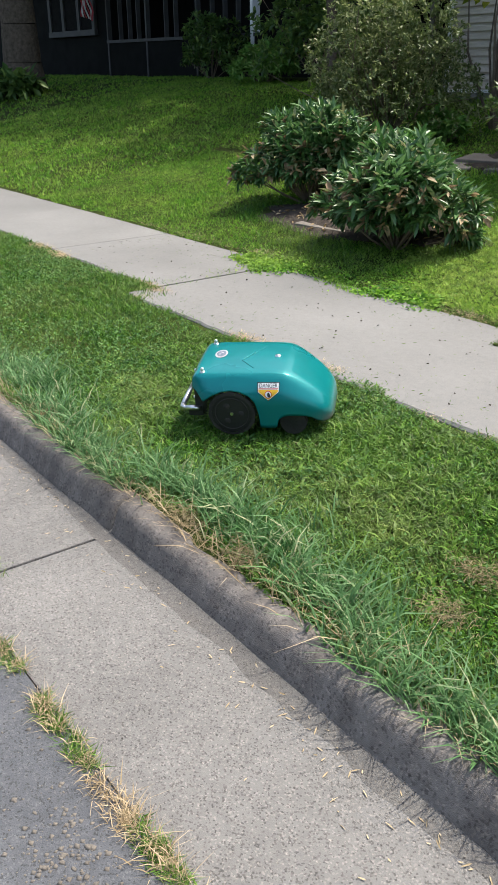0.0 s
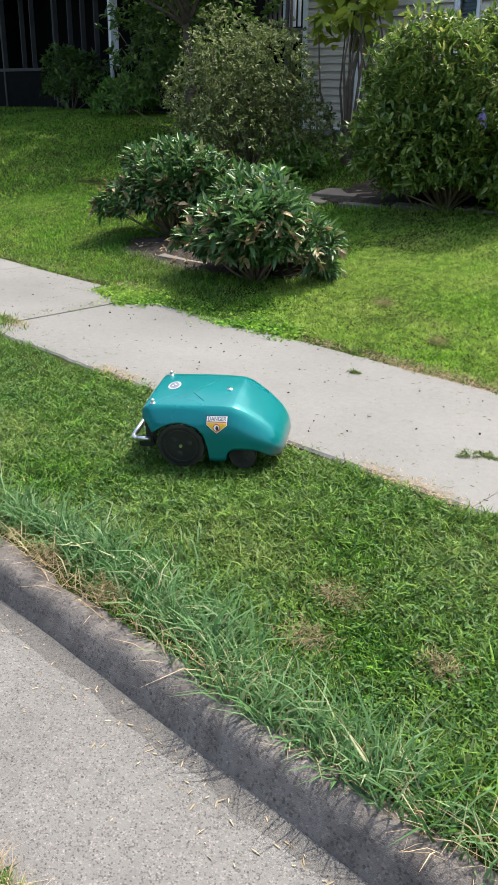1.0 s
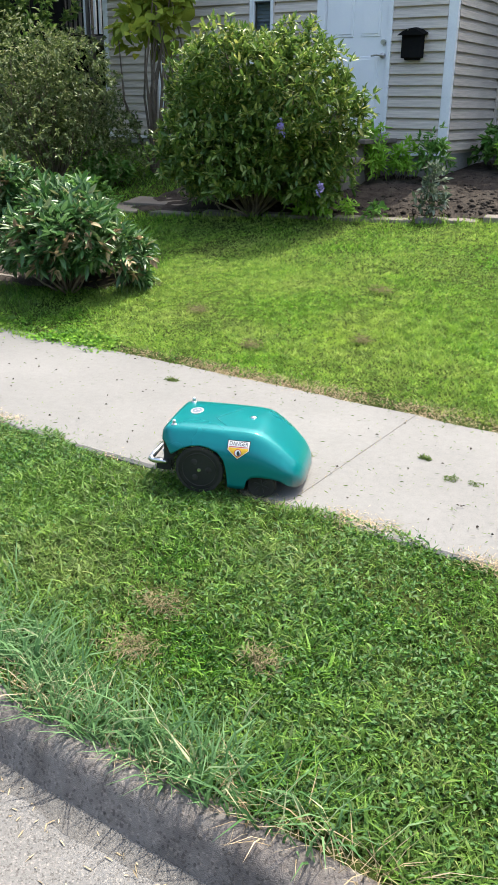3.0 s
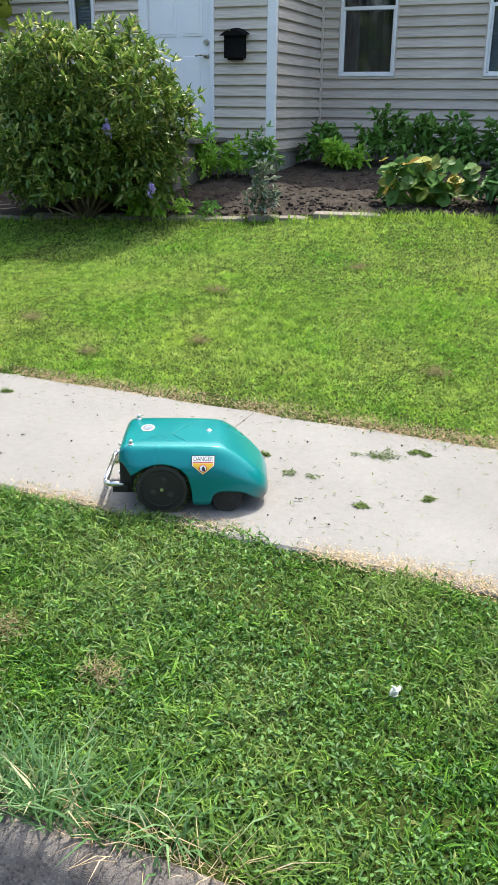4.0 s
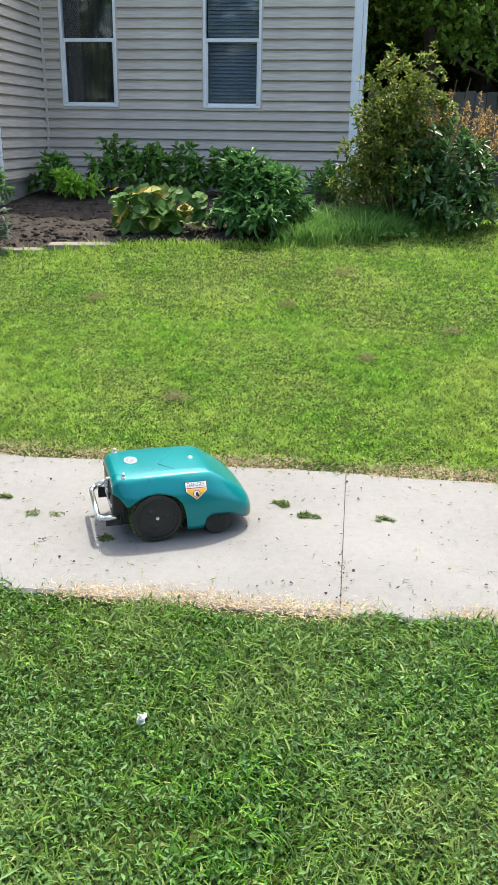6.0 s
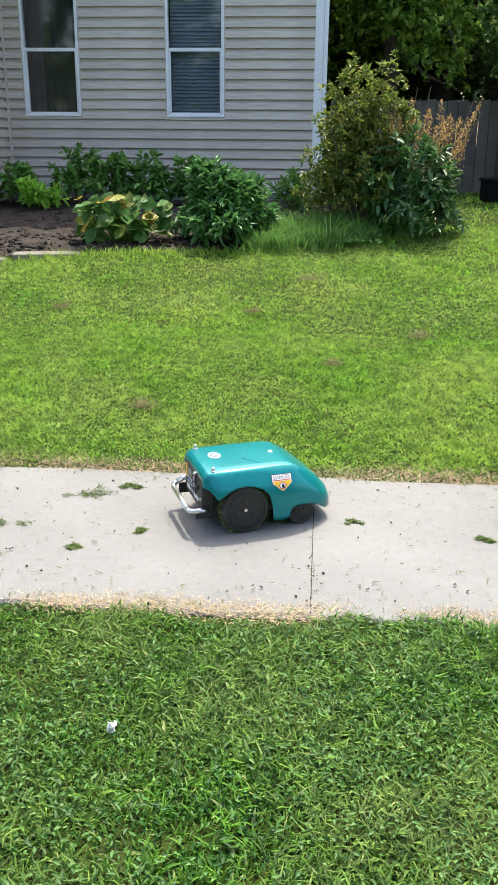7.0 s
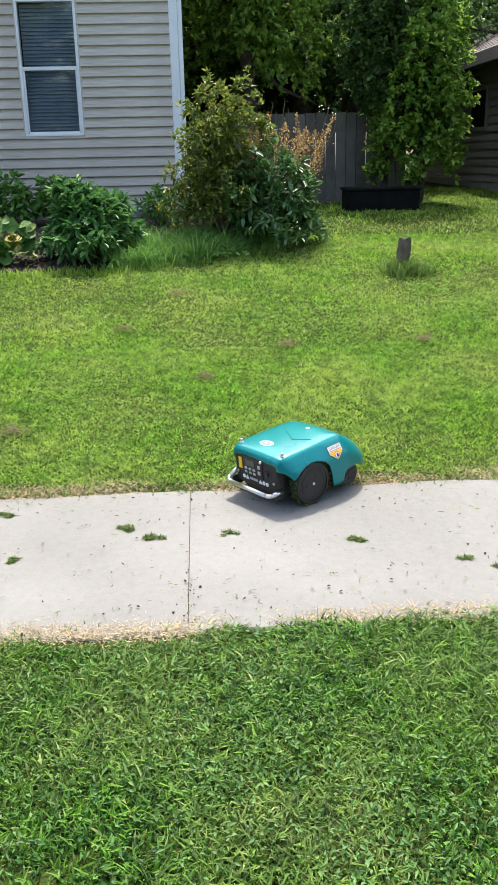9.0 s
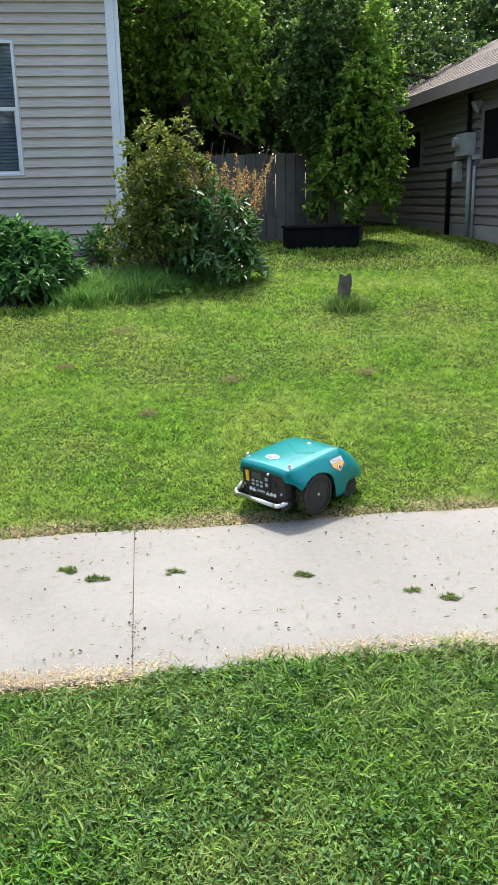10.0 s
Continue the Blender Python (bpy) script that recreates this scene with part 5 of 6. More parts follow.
sq = thing("squash_plant", "squash plant with large yellowing lobed leaves", "plant", on_land(-1.05, 7.55))
vf, tops = round_leaf(130, 0.092, 0, 0, 0.06, 0.42, 0.30)
add_raw("foliage", vf, M["squash"], sq)
bm = bmesh.new()
for p in tops:
    rod(bm, (p[0] * 0.2, p[1] * 0.2, -0.03), tuple(p), 0.005, 0.003, 5, False)
part("stalkwork", bm, M["tomato"], sq)["kind"] = "stuff"
# this bush wears the lightened leaf to lift it out of the house shade
shrub("peony_bush", "dense dark green peony bush in front of the siding", "shrub", on_land(-0.08, 7.72), 0.40, 0.36, 0.70, 620, 8, 0.100, 0.040, "peony_light", 20, rough=0.36, lift=0.5, droop=0.3, foot=120)
br = shrub("corner_shrub", "tall yellow-green shrub with rusty flower spikes at the corner", "shrub", on_land(1.26, 8.32), 0.43, 0.36, 1.53, 1000, 9, 0.066, 0.025, "corner", 40, rough=0.5, lumps=16, fill=0.5, foot=220)
P, D = crown_tips(460, 0.52, 0.42, 0.95, 0.0, 9, 0.4)
add_raw("lower_foliage", rosettes(P + np.array([0.52, -0.15, -0.10]), D, 8, 0.10, 0.036, 0.9, 0.4), M["peony"], br, "darker green lower leaves")
sp, sd_ = [], []
for k in range(46):
    a = np.array([0.2 + rng.uniform(0, 0.85), rng.uniform(-0.3, 0.3), rng.uniform(0.62, 0.98)])
    L = rng.uniform(0.16, 0.34)
    tilt = np.array([rng.normal(0.15, 0.2), rng.normal(0, 0.2), 1.0])
    for j in range(60):
        t = j / 60
        sp.append(a + tilt * L * t + rng.normal(0, 0.034 * (1.1 - t), 3))
        sd_.append(rng.normal(0, 1, 3) + tilt)
add_raw("flower_spike", leaves(np.array(sp), np.array(sd_), 0.024, 0.010), M["spike"], br, "rusty orange faded flower spikes")["kind"] = "stuff"
bm = bmesh.new()
for k in range(14):
    b = (0.3 + rng.uniform(0, 1.0), rng.uniform(-0.3, 0.3), 0.9 + rng.uniform(0, 0.5))
    rod(bm, (b[0] * 0.7, b[1], 0.3), b, 0.006, 0.003, 5, False)
part("twigwork", bm, M["twig"], br)["kind"] = "stuff"
rose = shrub("rose_bush", "small bush with a few red and white blooms", "plant", on_land(1.02, 9.2), 0.2, 0.18, 0.42, 50, 6, 0.07, 0.035, "tomato", 8)
for dx, dz, mm in ((0.05, 0.42, "red"), (-0.03, 0.36, "whitecloth"), (0.12, 0.33, "whitecloth"), (0.0, 0.46, "red")):
    P = rng.normal(0, 0.016, (26, 3)) + np.array([dx, -0.16, dz])
    add_raw("bloom", leaves(P, unit(26), 0.035, 0.03), M[mm], rose)

# ---- trees ----


def tree(label, at, trunk_h, r, crown, tips, per, L, W, material, limbs=8, lean=(0, 0), z0=None, rough=0.4, lumps=18, fill=0.35):
    rx, ry, h = crown
    ob = thing("tree", label, "tree", at)
    z0 = trunk_h * 0.7 if z0 is None else z0
    P, D = crown_tips(tips, rx, ry, h, z0, lumps, rough, fill=fill, skirt=0.35)
    P[:, 0] += lean[0]
    P[:, 1] += lean[1]
    bm = bmesh.new()
    pts = [Vector((lean[0] * t + 0.06 * math.sin(5 * t), lean[1] * t, -0.15 + (trunk_h + 0.15) * t)) for t in np.linspace(0, 1, 7)]
    for i, (a, b) in enumerate(zip(pts, pts[1:])):
        rod(bm, a, b, r * (1.35 if i == 0 else 1.05 - 0.08 * i), r * (0.97 - 0.08 * i), 14, False)
    part("trunk", bm, M["bark"], ob, smooth=True)
    bm = bmesh.new()
    for p in P[rng.choice(len(P), limbs, False)]:
        stems(bm, pts[-1 - int(rng.integers(0, 3))], [p * 0.95], r * 0.42, r * 0.06, 0.15, 7)
    part("branchwork", bm, M["bark"], ob)["kind"] = "stuff"
    add_raw("crown", rosettes(P, D, per, L, W, 0.95, 0.3, droop=0.25, plain=True), M[material], ob)["kind"] = "stuff"
    return ob


tree("shade tree with a thick dark trunk on the shaded lawn", on_land(-20.9, 8.0), 4.8, 0.47, (5.6, 4.2, 5.2), 2600, 7, 0.26, 0.15, "tree", 16, z0=4.3)
tree("shade tree behind the shaded lawn", on_land(-15.0, 14.0), 4.5, 0.3, (5.2, 4.8, 5.5), 2300, 7, 0.26, 0.15, "tree", 14, z0=4.2)
tree("leafy tree in front of the deck with drooping branches", on_land(-9.9, 8.2), 2.6, 0.09, (2.0, 1.6, 2.6), 1000, 7, 0.11, 0.05, "tree", 18, z0=1.75)
tree("dense dark tree behind the board fence", on_land(2.7, 14.3), 3.0, 0.22, (2.2, 1.4, 3.6), 7600, 8, 0.085, 0.048, "tree", 16, z0=0.9, rough=0.5, lumps=30, fill=0.45)
tree("dense dark tree behind the board fence", on_land(0.6, 16.5), 4.0, 0.25, (3.6, 2.2, 4.2), 3800, 8, 0.12, 0.07, "tree", 14, z0=1.2, rough=0.5, lumps=30)
tree("tall tree behind the fence with dark green leaves", on_land(4.2, 17.8), 4.5, 0.28, (3.4, 2.2, 4.2), 4200, 8, 0.12, 0.07, "tree", 14, z0=1.4, rough=0.5, lumps=30)
tree("bushy young maple with bright leaves beside the fence", on_land(3.98, 11.05), 1.4, 0.035, (0.5, 0.45, 2.7), 2000, 8, 0.085, 0.048, "maple", 14, z0=0.03, rough=0.62, fill=0.5)
tree("dark bushy tree hanging over the black box", on_land(3.5, 11.2), 1.8, 0.05, (0.6, 0.45, 3.0), 2600, 8, 0.085, 0.048, "tree", 14, z0=0.22, rough=0.55, fill=0.5)
# brighter leaf colour here paints the sun on this foliage
tree("leafy tree close behind the house corner", on_land(1.75, 12.1), 3.0, 0.12, (0.95, 0.8, 3.2), 3200, 6, 0.09, 0.052, "maple", 12, z0=1.1, rough=0.55)
tree("dark bushy tree between the houses", on_land(1.0, 15.2), 2.0, 0.12, (1.9, 1.2, 4.1), 3000, 8, 0.11, 0.065, "tree", 12, z0=0.2, rough=0.5, lumps=24)
far = thing("far_woods", "far dark wall of trees behind the houses, plus an added unseen row opposite", "trees", kind="stuff")
chunks = []
for k in range(30):
    a = -44 + k * 3.0
    near = -14 < a < 14
    P, D = crown_tips(2200 if near else 300, 3.2, 2.5, 8.2 + 1.4 * math.sin(k * 2.1), 0.0, 14, 0.3, fill=0.5)
    chunks.append(rosettes(P + np.array([a, 26 + 2.5 * math.sin(k * 1.3), 1.1]), D, 4, 0.26 if near else 0.8, 0.16 if near else 0.5, 0.95, 0.3, plain=True))
# unseen row across the street, added to keep sky out of window reflections
for k in range(34):
    P, D = crown_tips(260, 3.4, 2.5, 13 + 2.5 * math.sin(k * 1.7), 0.0, 9, 0.4)
    chunks.append(rosettes(P + np.array([-50 + k * 3.1, -32 + 2.5 * math.sin(k * 1.9), -0.2]), D, 3, 0.8, 0.56, 0.95, 0.3, plain=True))
add_raw("foliage", merged(chunks), M["tree"], far)

st = thing("tree_stump", "short grey cut stump standing in long grass", "stump", on_land(2.86, 7.1))
bm = bmesh.new()
rod(bm, (0, 0, -0.05), (0.018, 0, 0.30), 0.064, 0.052, 16)
bmesh.ops.subdivide_edges(bm, edges=[e for e in bm.edges if abs(e.verts[0].co.z - e.verts[1].co.z) > 0.1], cuts=6)
for v in bm.verts:
    d = Vector((v.co.x, v.co.y, 0))
    v.co += d * (0.35 * noise.noise(Vector((v.co.x * 40, v.co.y * 40, v.co.z * 6))) + 0.15 * noise.noise(v.co * 60))
    v.co.z += 0.03 * noise.noise(v.co * 25) * (v.co.z > 0.2)
part("wood", bm, M["stump"], st)
hosta = shrub("hosta", "dark clump of broad leaves round the tree trunk", "plant", on_land(-20.3, 7.4), 1.0, 0.6, 0.5, 90, 7, 0.3, 0.13, "tree", 4)

# ---- grass ----


def rect(x0, x1, y0, y1, keep=None):
    def f(n):
        x, y = rng.uniform(x0, x1, n), rng.uniform(y0, y1, n)
        if keep is not None:
            k = keep(x, y)
            return x[k], y[k]
        return x, y
    return f


def wob(x, s=0.0):
    return 0.05 * np.sin(x * 2.9 + s) + 0.035 * np.sin(x * 7.3 + 2 * s) + 0.02 * np.sin(x * 17.1 + s)


def fbm(x, y, s):
    return np.sin(x * 1.9 * s + 1.3) * np.sin(y * 2.3 * s + 0.4) + 0.6 * np.sin(x * 4.7 * s + y * 3.1 * s) + 0.4 * np.sin(x * 9.1 * s - y * 7.7 * s + 2)


def off_plants(x, y):
    k = (y < bed_front(x) - 0.12) | (x > 1.75)
    k &= ~(((x + 5.05) / 1.22) ** 2 + ((y - 4.26) / 0.33) ** 2 < 1.0)
    return k


def worn(x, y):
    return np.sin(x * 3.1 + 2 * np.sin(y * 4)) * np.sin(y * 5.3 + x) + rng.normal(0, 0.25, len(x)) > -0.95


def strip_keep(x, y):
    k = (y > 0.44 + 0.5 * wob(x, 1)) & (y < np.where(x < -4.74, 2.08, 1.835) + 0.8 * wob(x, 3)) & worn(x, y)
    return k


def lawn_keep(x, y):
    return (y > 3.25 + np.abs(wob(x, 5)) * 0.9) & off_plants(x, y)


def grow(name, label, chunks, material, category="grass"):
    return tagged(new(name, raw_mesh(name, *merged(chunks), M[material])), label, category, "", "stuff")


def clover(n, region, size, dz0=0.012, aspect=0.7):
    x, y = region(n)
    k = fbm(x, y, 0.8) + rng.normal(0, 0.7, len(x)) > 0.1
    x, y = x[k], y[k]
    P = np.stack([x, y, land(x, y) + dz0 + rng.uniform(0, 0.02, len(x))], 1)
    return leaves(P, unit(len(x)) * np.array([1, 1, 0.45]), size * rng.uniform(0.5, 1.3, len(x)), size * aspect * rng.uniform(0.6, 1.2, len(x)), 0.15, 0.3, plain=True)


def swards(x, y):
    """Taller and shorter drifts in mown grass."""
    return np.clip(0.95 + 0.32 * fbm(x, y, 1.1), 0.55, 1.6)


grow("verge_grass", "short bright green grass of the verge between kerb and sidewalk", [
    blades(148000, rect(-3.6, 2.9, 0.42, 1.95, strip_keep), 0.032, 0.0055, 1.15, tall=swards),
    blades(52000, rect(-3.6, 2.9, 0.42, 1.95, strip_keep), 0.030, 0.0105, 1.4, tall=swards),
    blades(60000, rect(-8, -3.6, 0.42, 2.1, strip_keep), 0.036, 0.006, 0.85, plain=True, tall=swards),
    blades(16000, rect(-24, -8, 0.42, 2.1, strip_keep), 0.06, 0.014, 0.7, plain=True),
    blades(46000, rect(2.9, 9, 0.42, 1.95, strip_keep), 0.036, 0.011, 1.0, plain=True)], "grass_strip")
grow("verge_clover", "small clover and weed leaves in the verge", [clover(44000, rect(-3.6, 2.9, 0.45, 1.9, strip_keep), 0.022, 0.013, 0.38), clover(26000, rect(-8, -3.6, 0.45, 2.05, strip_keep), 0.018)], "clover")
grow("front_lawn_grass", "short sunlit lawn grass rising to the house", [
    blades(235000, rect(-4.0, 4.6, 3.2, 5.2, lawn_keep), 0.024, 0.0064, 1.0, plain=True, tall=swards),
    blades(225000, rect(-5.5, 6.5, 5.2, 8.6, lawn_keep), 0.026, 0.0074, 1.0, plain=True, tall=swards),
    blades(50000, rect(1.2, 9, 7.0, 14, lawn_keep), 0.040, 0.012, 0.8, plain=True)], "grass")
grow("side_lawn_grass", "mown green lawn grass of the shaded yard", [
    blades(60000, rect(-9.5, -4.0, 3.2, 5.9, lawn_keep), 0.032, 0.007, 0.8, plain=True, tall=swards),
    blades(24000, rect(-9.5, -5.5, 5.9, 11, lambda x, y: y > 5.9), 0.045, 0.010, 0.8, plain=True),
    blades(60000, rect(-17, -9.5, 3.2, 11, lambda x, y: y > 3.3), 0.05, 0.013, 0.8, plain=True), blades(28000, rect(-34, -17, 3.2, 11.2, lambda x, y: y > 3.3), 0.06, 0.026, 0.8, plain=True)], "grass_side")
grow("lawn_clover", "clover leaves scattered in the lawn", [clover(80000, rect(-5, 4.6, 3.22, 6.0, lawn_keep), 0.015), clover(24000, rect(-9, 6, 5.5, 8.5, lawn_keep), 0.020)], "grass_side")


def tufts(centres, per, height, width, spread, lean, dz=0.0):
    def region(n):
        c = np.repeat(np.asarray(centres), per, 0)
        x, y = c[:, 0] + rng.normal(0, spread, len(c)), c[:, 1] + rng.normal(0, spread * 0.6, len(c))
        return x, np.where((y > 0.0) & (y < 0.405), 0.405 + 0.3 * np.abs(y - 0.405), y)
    return blades(0, region, height, width, lean, dz, plain=height < 0.03)


tc = [(x, 0.50 + 0.09 * math.sin(3.1 * x) + rng.uniform(-0.05, 0.12)) for x in np.concatenate([np.arange(-9, -0.3, 0.055), np.arange(-0.3, 0.0, 0.14)])]
grow("kerb_grass", "long uncut grass leaning over the kerb", [tufts(tc, 66, 0.115, 0.0070, 0.065, 1.05), tufts([(a, b + 0.16) for a, b in tc], 16, 0.085, 0.0046, 0.08, 0.9)], "grass_long")
tc2 = [(x, 0.43 + rng.uniform(-0.03, 0.06)) for x in np.arange(-9, 0.3, 0.07)]
grow("kerb_straw", "dry straw-coloured grass along the kerb", [tufts(tc2, 20, 0.080, 0.0030, 0.045, 1.6)], "straw")
tc3 = [(x, (1.868 if x > -4.6 else 2.05) + 0.3 * float(wob(x, 3)) + rng.uniform(-0.02, 0.03)) for x in np.arange(-7, 3.2, 0.03)]
tc4 = [(x, (3.22 if x > -4.6 else 3.3) + rng.uniform(-0.02, 0.05)) for x in np.arange(-7, 4.6, 0.03)]


def dried(pts, s, bias):
    """The stretches of an edge where the grass has dried out."""
    return [q for q in pts if math.sin(q[0] * 3.7 + s) + 0.8 * math.sin(q[0] * 9.1 + 2 * s) + bias(q[0]) + rng.normal(0, 0.35) > 0]


dry3 = dried(tc3, 0.4, lambda x: -0.7 if x < -1.2 else 0.3 if x < 0.3 else 1.0)
dry4 = dried(tc4, 1.9, lambda x: -1.6 if x < -2.9 else 0.85)
grow("walk_edge_straw", "dried straw-coloured grass along the sidewalk edges", [tufts(dry3, 105, 0.009, 0.0032, 0.06, 2.6, 0.011), tufts(dry4, 120, 0.009, 0.0036, 0.07, 2.6, 0.009), tufts(dry3[::2], 12, 0.022, 0.0026, 0.05, 1.8, 0.008), tufts(tc4[::2], 12, 0.024, 0.003, 0.05, 1.8, 0.008)], "straw")
grow("walk_edge_grass", "ragged green grass creeping over the sidewalk edges", [tufts(tc3[::2], 9, 0.024, 0.005, 0.05, 1.3, 0.006), tufts(tc4[::2], 16, 0.034, 0.006, 0.06, 1.3, 0.006)], "grass_strip")
creep = [(x, 3.22 + 0.05 * math.sin(x * 5.3) + rng.uniform(-0.08, 0.06)) for x in np.arange(-5.2, -3.1, 0.012)] + [(-4.75 + rng.normal(0, 0.12), 3.12 + rng.normal(0, 0.07)) for _ in range(90)]
grow("creeping_weeds", "broad-leaved weeds creeping over the sidewalk edge", [clover(6000, lambda n: tuple(np.asarray(creep)[rng.integers(0, len(creep), n)].T + rng.normal(0, 0.05, (2, n))), 0.032, 0.012, 0.62), tufts(creep, 8, 0.045, 0.005, 0.04, 1.1, 0.004)], "grass_side")
tc5 = [(rng.uniform(a, b), -0.295 + rng.uniform(-0.025, 0.02)) for a, b, k in ((-1.66, -1.50, 26), (-1.36, -1.02, 46), (-0.84, -0.60, 34), (-0.5, -0.2, 20), (-2.3, -1.9, 14)) for _ in range(k)]
grow("gutter_weeds", "weeds growing in the gutter seam", [tufts(tc5, 26, 0.024, 0.0028, 0.014, 1.3, 0.003)], "grass_strip")
grow("gutter_straw", "dry weeds in the gutter seam", [tufts(tc5[::2] + [(rng.uniform(-0.98, -0.8), -0.3 + rng.normal(0, 0.012)) for _ in range(26)], 16, 0.03, 0.0026, 0.02, 1.8, 0.004)], "straw")
tc6 = [(-2.08 + rng.uniform(-0.04, 0.04), y) for y in np.concatenate([np.arange(0.05, 0.16, 0.02), np.arange(-0.22, -0.12, 0.02)])]
grow("gutter_joint_weeds", "grass tufts in the gutter joint", [tufts(tc6, 26, 0.03, 0.003, 0.03, 1.4)], "grass_strip")
grow("stump_grass", "long grass tuft round the stump", [tufts([(2.86 + rng.normal(0, 0.10), 7.0 + rng.normal(0, 0.07)) for _ in range(150)], 10, 0.15, 0.007, 0.03, 0.7)], "grass_strip")
tc7 = [(x, float(bed_front(x)) - 0.12 + rng.uniform(-0.08, 0.06)) for x in np.concatenate([np.arange(-6, -1.4, 0.05), np.arange(-1.4, 1.9, 0.02)])]
grow("bed_edge_grass", "taller grass along the bed edge", [tufts(tc7, 12, 0.085, 0.007, 0.04, 0.7)], "grass")
tc8 = [(x, float(bed_front(x)) + rng.uniform(-0.12, 0.75)) for x in np.concatenate([rng.uniform(0.15, 1.35, 480), rng.uniform(1.3, 1.95, 130)])]
grow("corner_weeds", "tall green weeds and grass at the house corner", [tufts(tc8[:260], 12, 0.27, 0.012, 0.06, 0.8), tufts(tc8[260:], 10, 0.15, 0.012, 0.07, 1.0), clover(7000, rect(0.2, 1.5, 7.55, 8.6), 0.05, 0.06)], "tomato")
tc9 = [(-5.05 + 1.36 * math.cos(a) + rng.normal(0, 0.05), 4.24 + 0.42 * math.sin(a) + rng.normal(0, 0.04)) for a in np.linspace(0, 2 * math.pi, 260)]
grow("shrub_edge_grass", "longer grass round the front shrubs", [tufts(tc9, 12, 0.07, 0.006, 0.05, 0.9), tufts([(-4.72 + rng.normal(0, 0.35), 3.55 + rng.normal(0, 0.1)) for _ in range(70)], 16, 0.07, 0.005, 0.05, 0.9)], "grass_strip")
grow("walk_crack_grass", "grass growing in the open sidewalk joint", [tufts([(-4.74 + rng.normal(0, 0.02) - (0.12 if k % 3 == 0 else 0), 1.95 + 1.25 * rng.random()) for k in range(46)], 12, 0.035, 0.004, 0.025, 1.1), tufts([(-5.0 + rng.normal(0, 0.22), 2.0 + rng.normal(0, 0.05)) for _ in range(60)], 18, 0.05, 0.005, 0.05, 1.0)], "grass_strip")

# ---- litter: mown clumps, dried patches, scraps ----


def clump(name, label, category, x, y, r, material, n=90, h=0.02, group=""):
    z = float(land(x, y)) + (0.012 if 1.85 < y < 3.2 else 0.012)
    ob = thing(name, label, category, (x, y, z), group)
    P = np.stack([rng.normal(0, r, n), rng.normal(0, r * 0.7, n), np.abs(rng.normal(0, h * 0.5, n))], 1)
    size = 0.018 * rng.uniform(0.5, 1.3, n)
    if material == "clipping":
        k = rng.normal(0, 1, (5, 2)) * r * np.array([1.3, 0.7])
        q = k[rng.integers(0, 5, n)] + rng.normal(0, r * 0.42, (n, 2))
        P = np.stack([q[:, 0], q[:, 1], 0.002 + np.abs(rng.normal(0, r * 0.32, n)) * np.exp(-(q[:, 0] ** 2 + q[:, 1] ** 2) / (2 * r * r))], 1)
    add_raw("litter", leaves(P, unit(n) * np.array([1, 1, 0.35]), size * (1.0 if material == "clipping" else 1.7), 0.0042 if material == "clipping" else 0.0022, 0.1, 0.15), M[material], ob)["kind"] = "stuff"
    return ob


for x, y, r, k in ((0.631, 2.752, 0.019, 300), (0.737, 2.653, 0.018, 330), (1.076, 2.664, 0.013, 110), (1.62, 2.541, 0.014, 170), (1.65, 2.52, 0.008, 60), (0.151, 2.48, 0.014, 110), (-0.105, 2.282, 0.018, 110), (0.003, 2.955, 0.022, 220), (-0.13, 2.90, 0.04, 90), (-0.22, 2.83, 0.03, 60), (2.059, 2.302, 0.015, 90), (2.162, 2.216, 0.016, 150), (-0.654, 2.651, 0.014, 110), (-0.44, 2.48, 0.03, 70), (-2.384, 2.908, 0.022, 150), (-1.158, 2.383, 0.024, 200), (-1.22, 2.30, 0.035, 90)):
    clump("grass_clump", "clump of damp mown grass on the sidewalk", "grass clump", x, y, r, "clipping", k * 2, r * 1.6, "clumps on the sidewalk")
for x, y, r in ((-0.90, 0.99, 0.06), (-0.83, 0.754, 0.065), (-0.456, 0.92, 0.05), (-0.114, 3.91, 0.06), (-2.27, 3.6, 0.05), (-1.95, 4.85, 0.06), (-2.95, 3.95, 0.06), (-1.65, 3.95, 0.05), (1.0, 4.6, 0.05), (1.6, 5.2, 0.06), (0.8, 6.4, 0.07), (2.6, 5.2, 0.06), (0.4, 5.6, 0.05), (-1.1, 5.6, 0.06), (-1.8, 0.47, 0.06), (-1.45, 0.47, 0.05), (-3.0, 0.48, 0.05)):
    clump("dry_clippings", "patch of dried brown grass clippings on the lawn", "clippings", x, y, r * 0.75, "debris", 340, 0.045, "dried patches")
n = 4200
x = rng.uniform(-6.4, 4.2, n)
y = 1.9 + 1.28 * rng.random(n)
k = rng.random(n) < 0.25 + 0.75 * (np.exp(-((y - 1.95) / 0.2) ** 2) + np.exp(-((y - 3.1) / 0.2) ** 2) + 0.6 * np.exp(-((x + 0.75) / 0.5) ** 2) + 0.3 * (x > -0.4))
x, y = x[k], y[k]
P = np.stack([x, y, np.full(len(x), 0.010)], 1)
tagged(new("sidewalk_litter", raw_mesh("sidewalk_litter", *leaves(P, unit(len(x)) * np.array([1, 1, 0.12]), 0.015 * rng.uniform(0.3, 1.6, len(x)) ** 1.6, 0.0045, 0.15, 0.05), M["clipping"])), "scattered bits of mown grass on the concrete", "litter", "", "stuff")
n = 200
x, y = rng.uniform(-6.4, 4.2, n), 1.95 + 1.2 * rng.random(n)
x, y, n = np.concatenate([x, rng.normal(0.91, 0.02, 40)]), np.concatenate([y, np.clip(rng.normal(2.10, 0.13, 40), 1.9, 2.6)]), n + 40
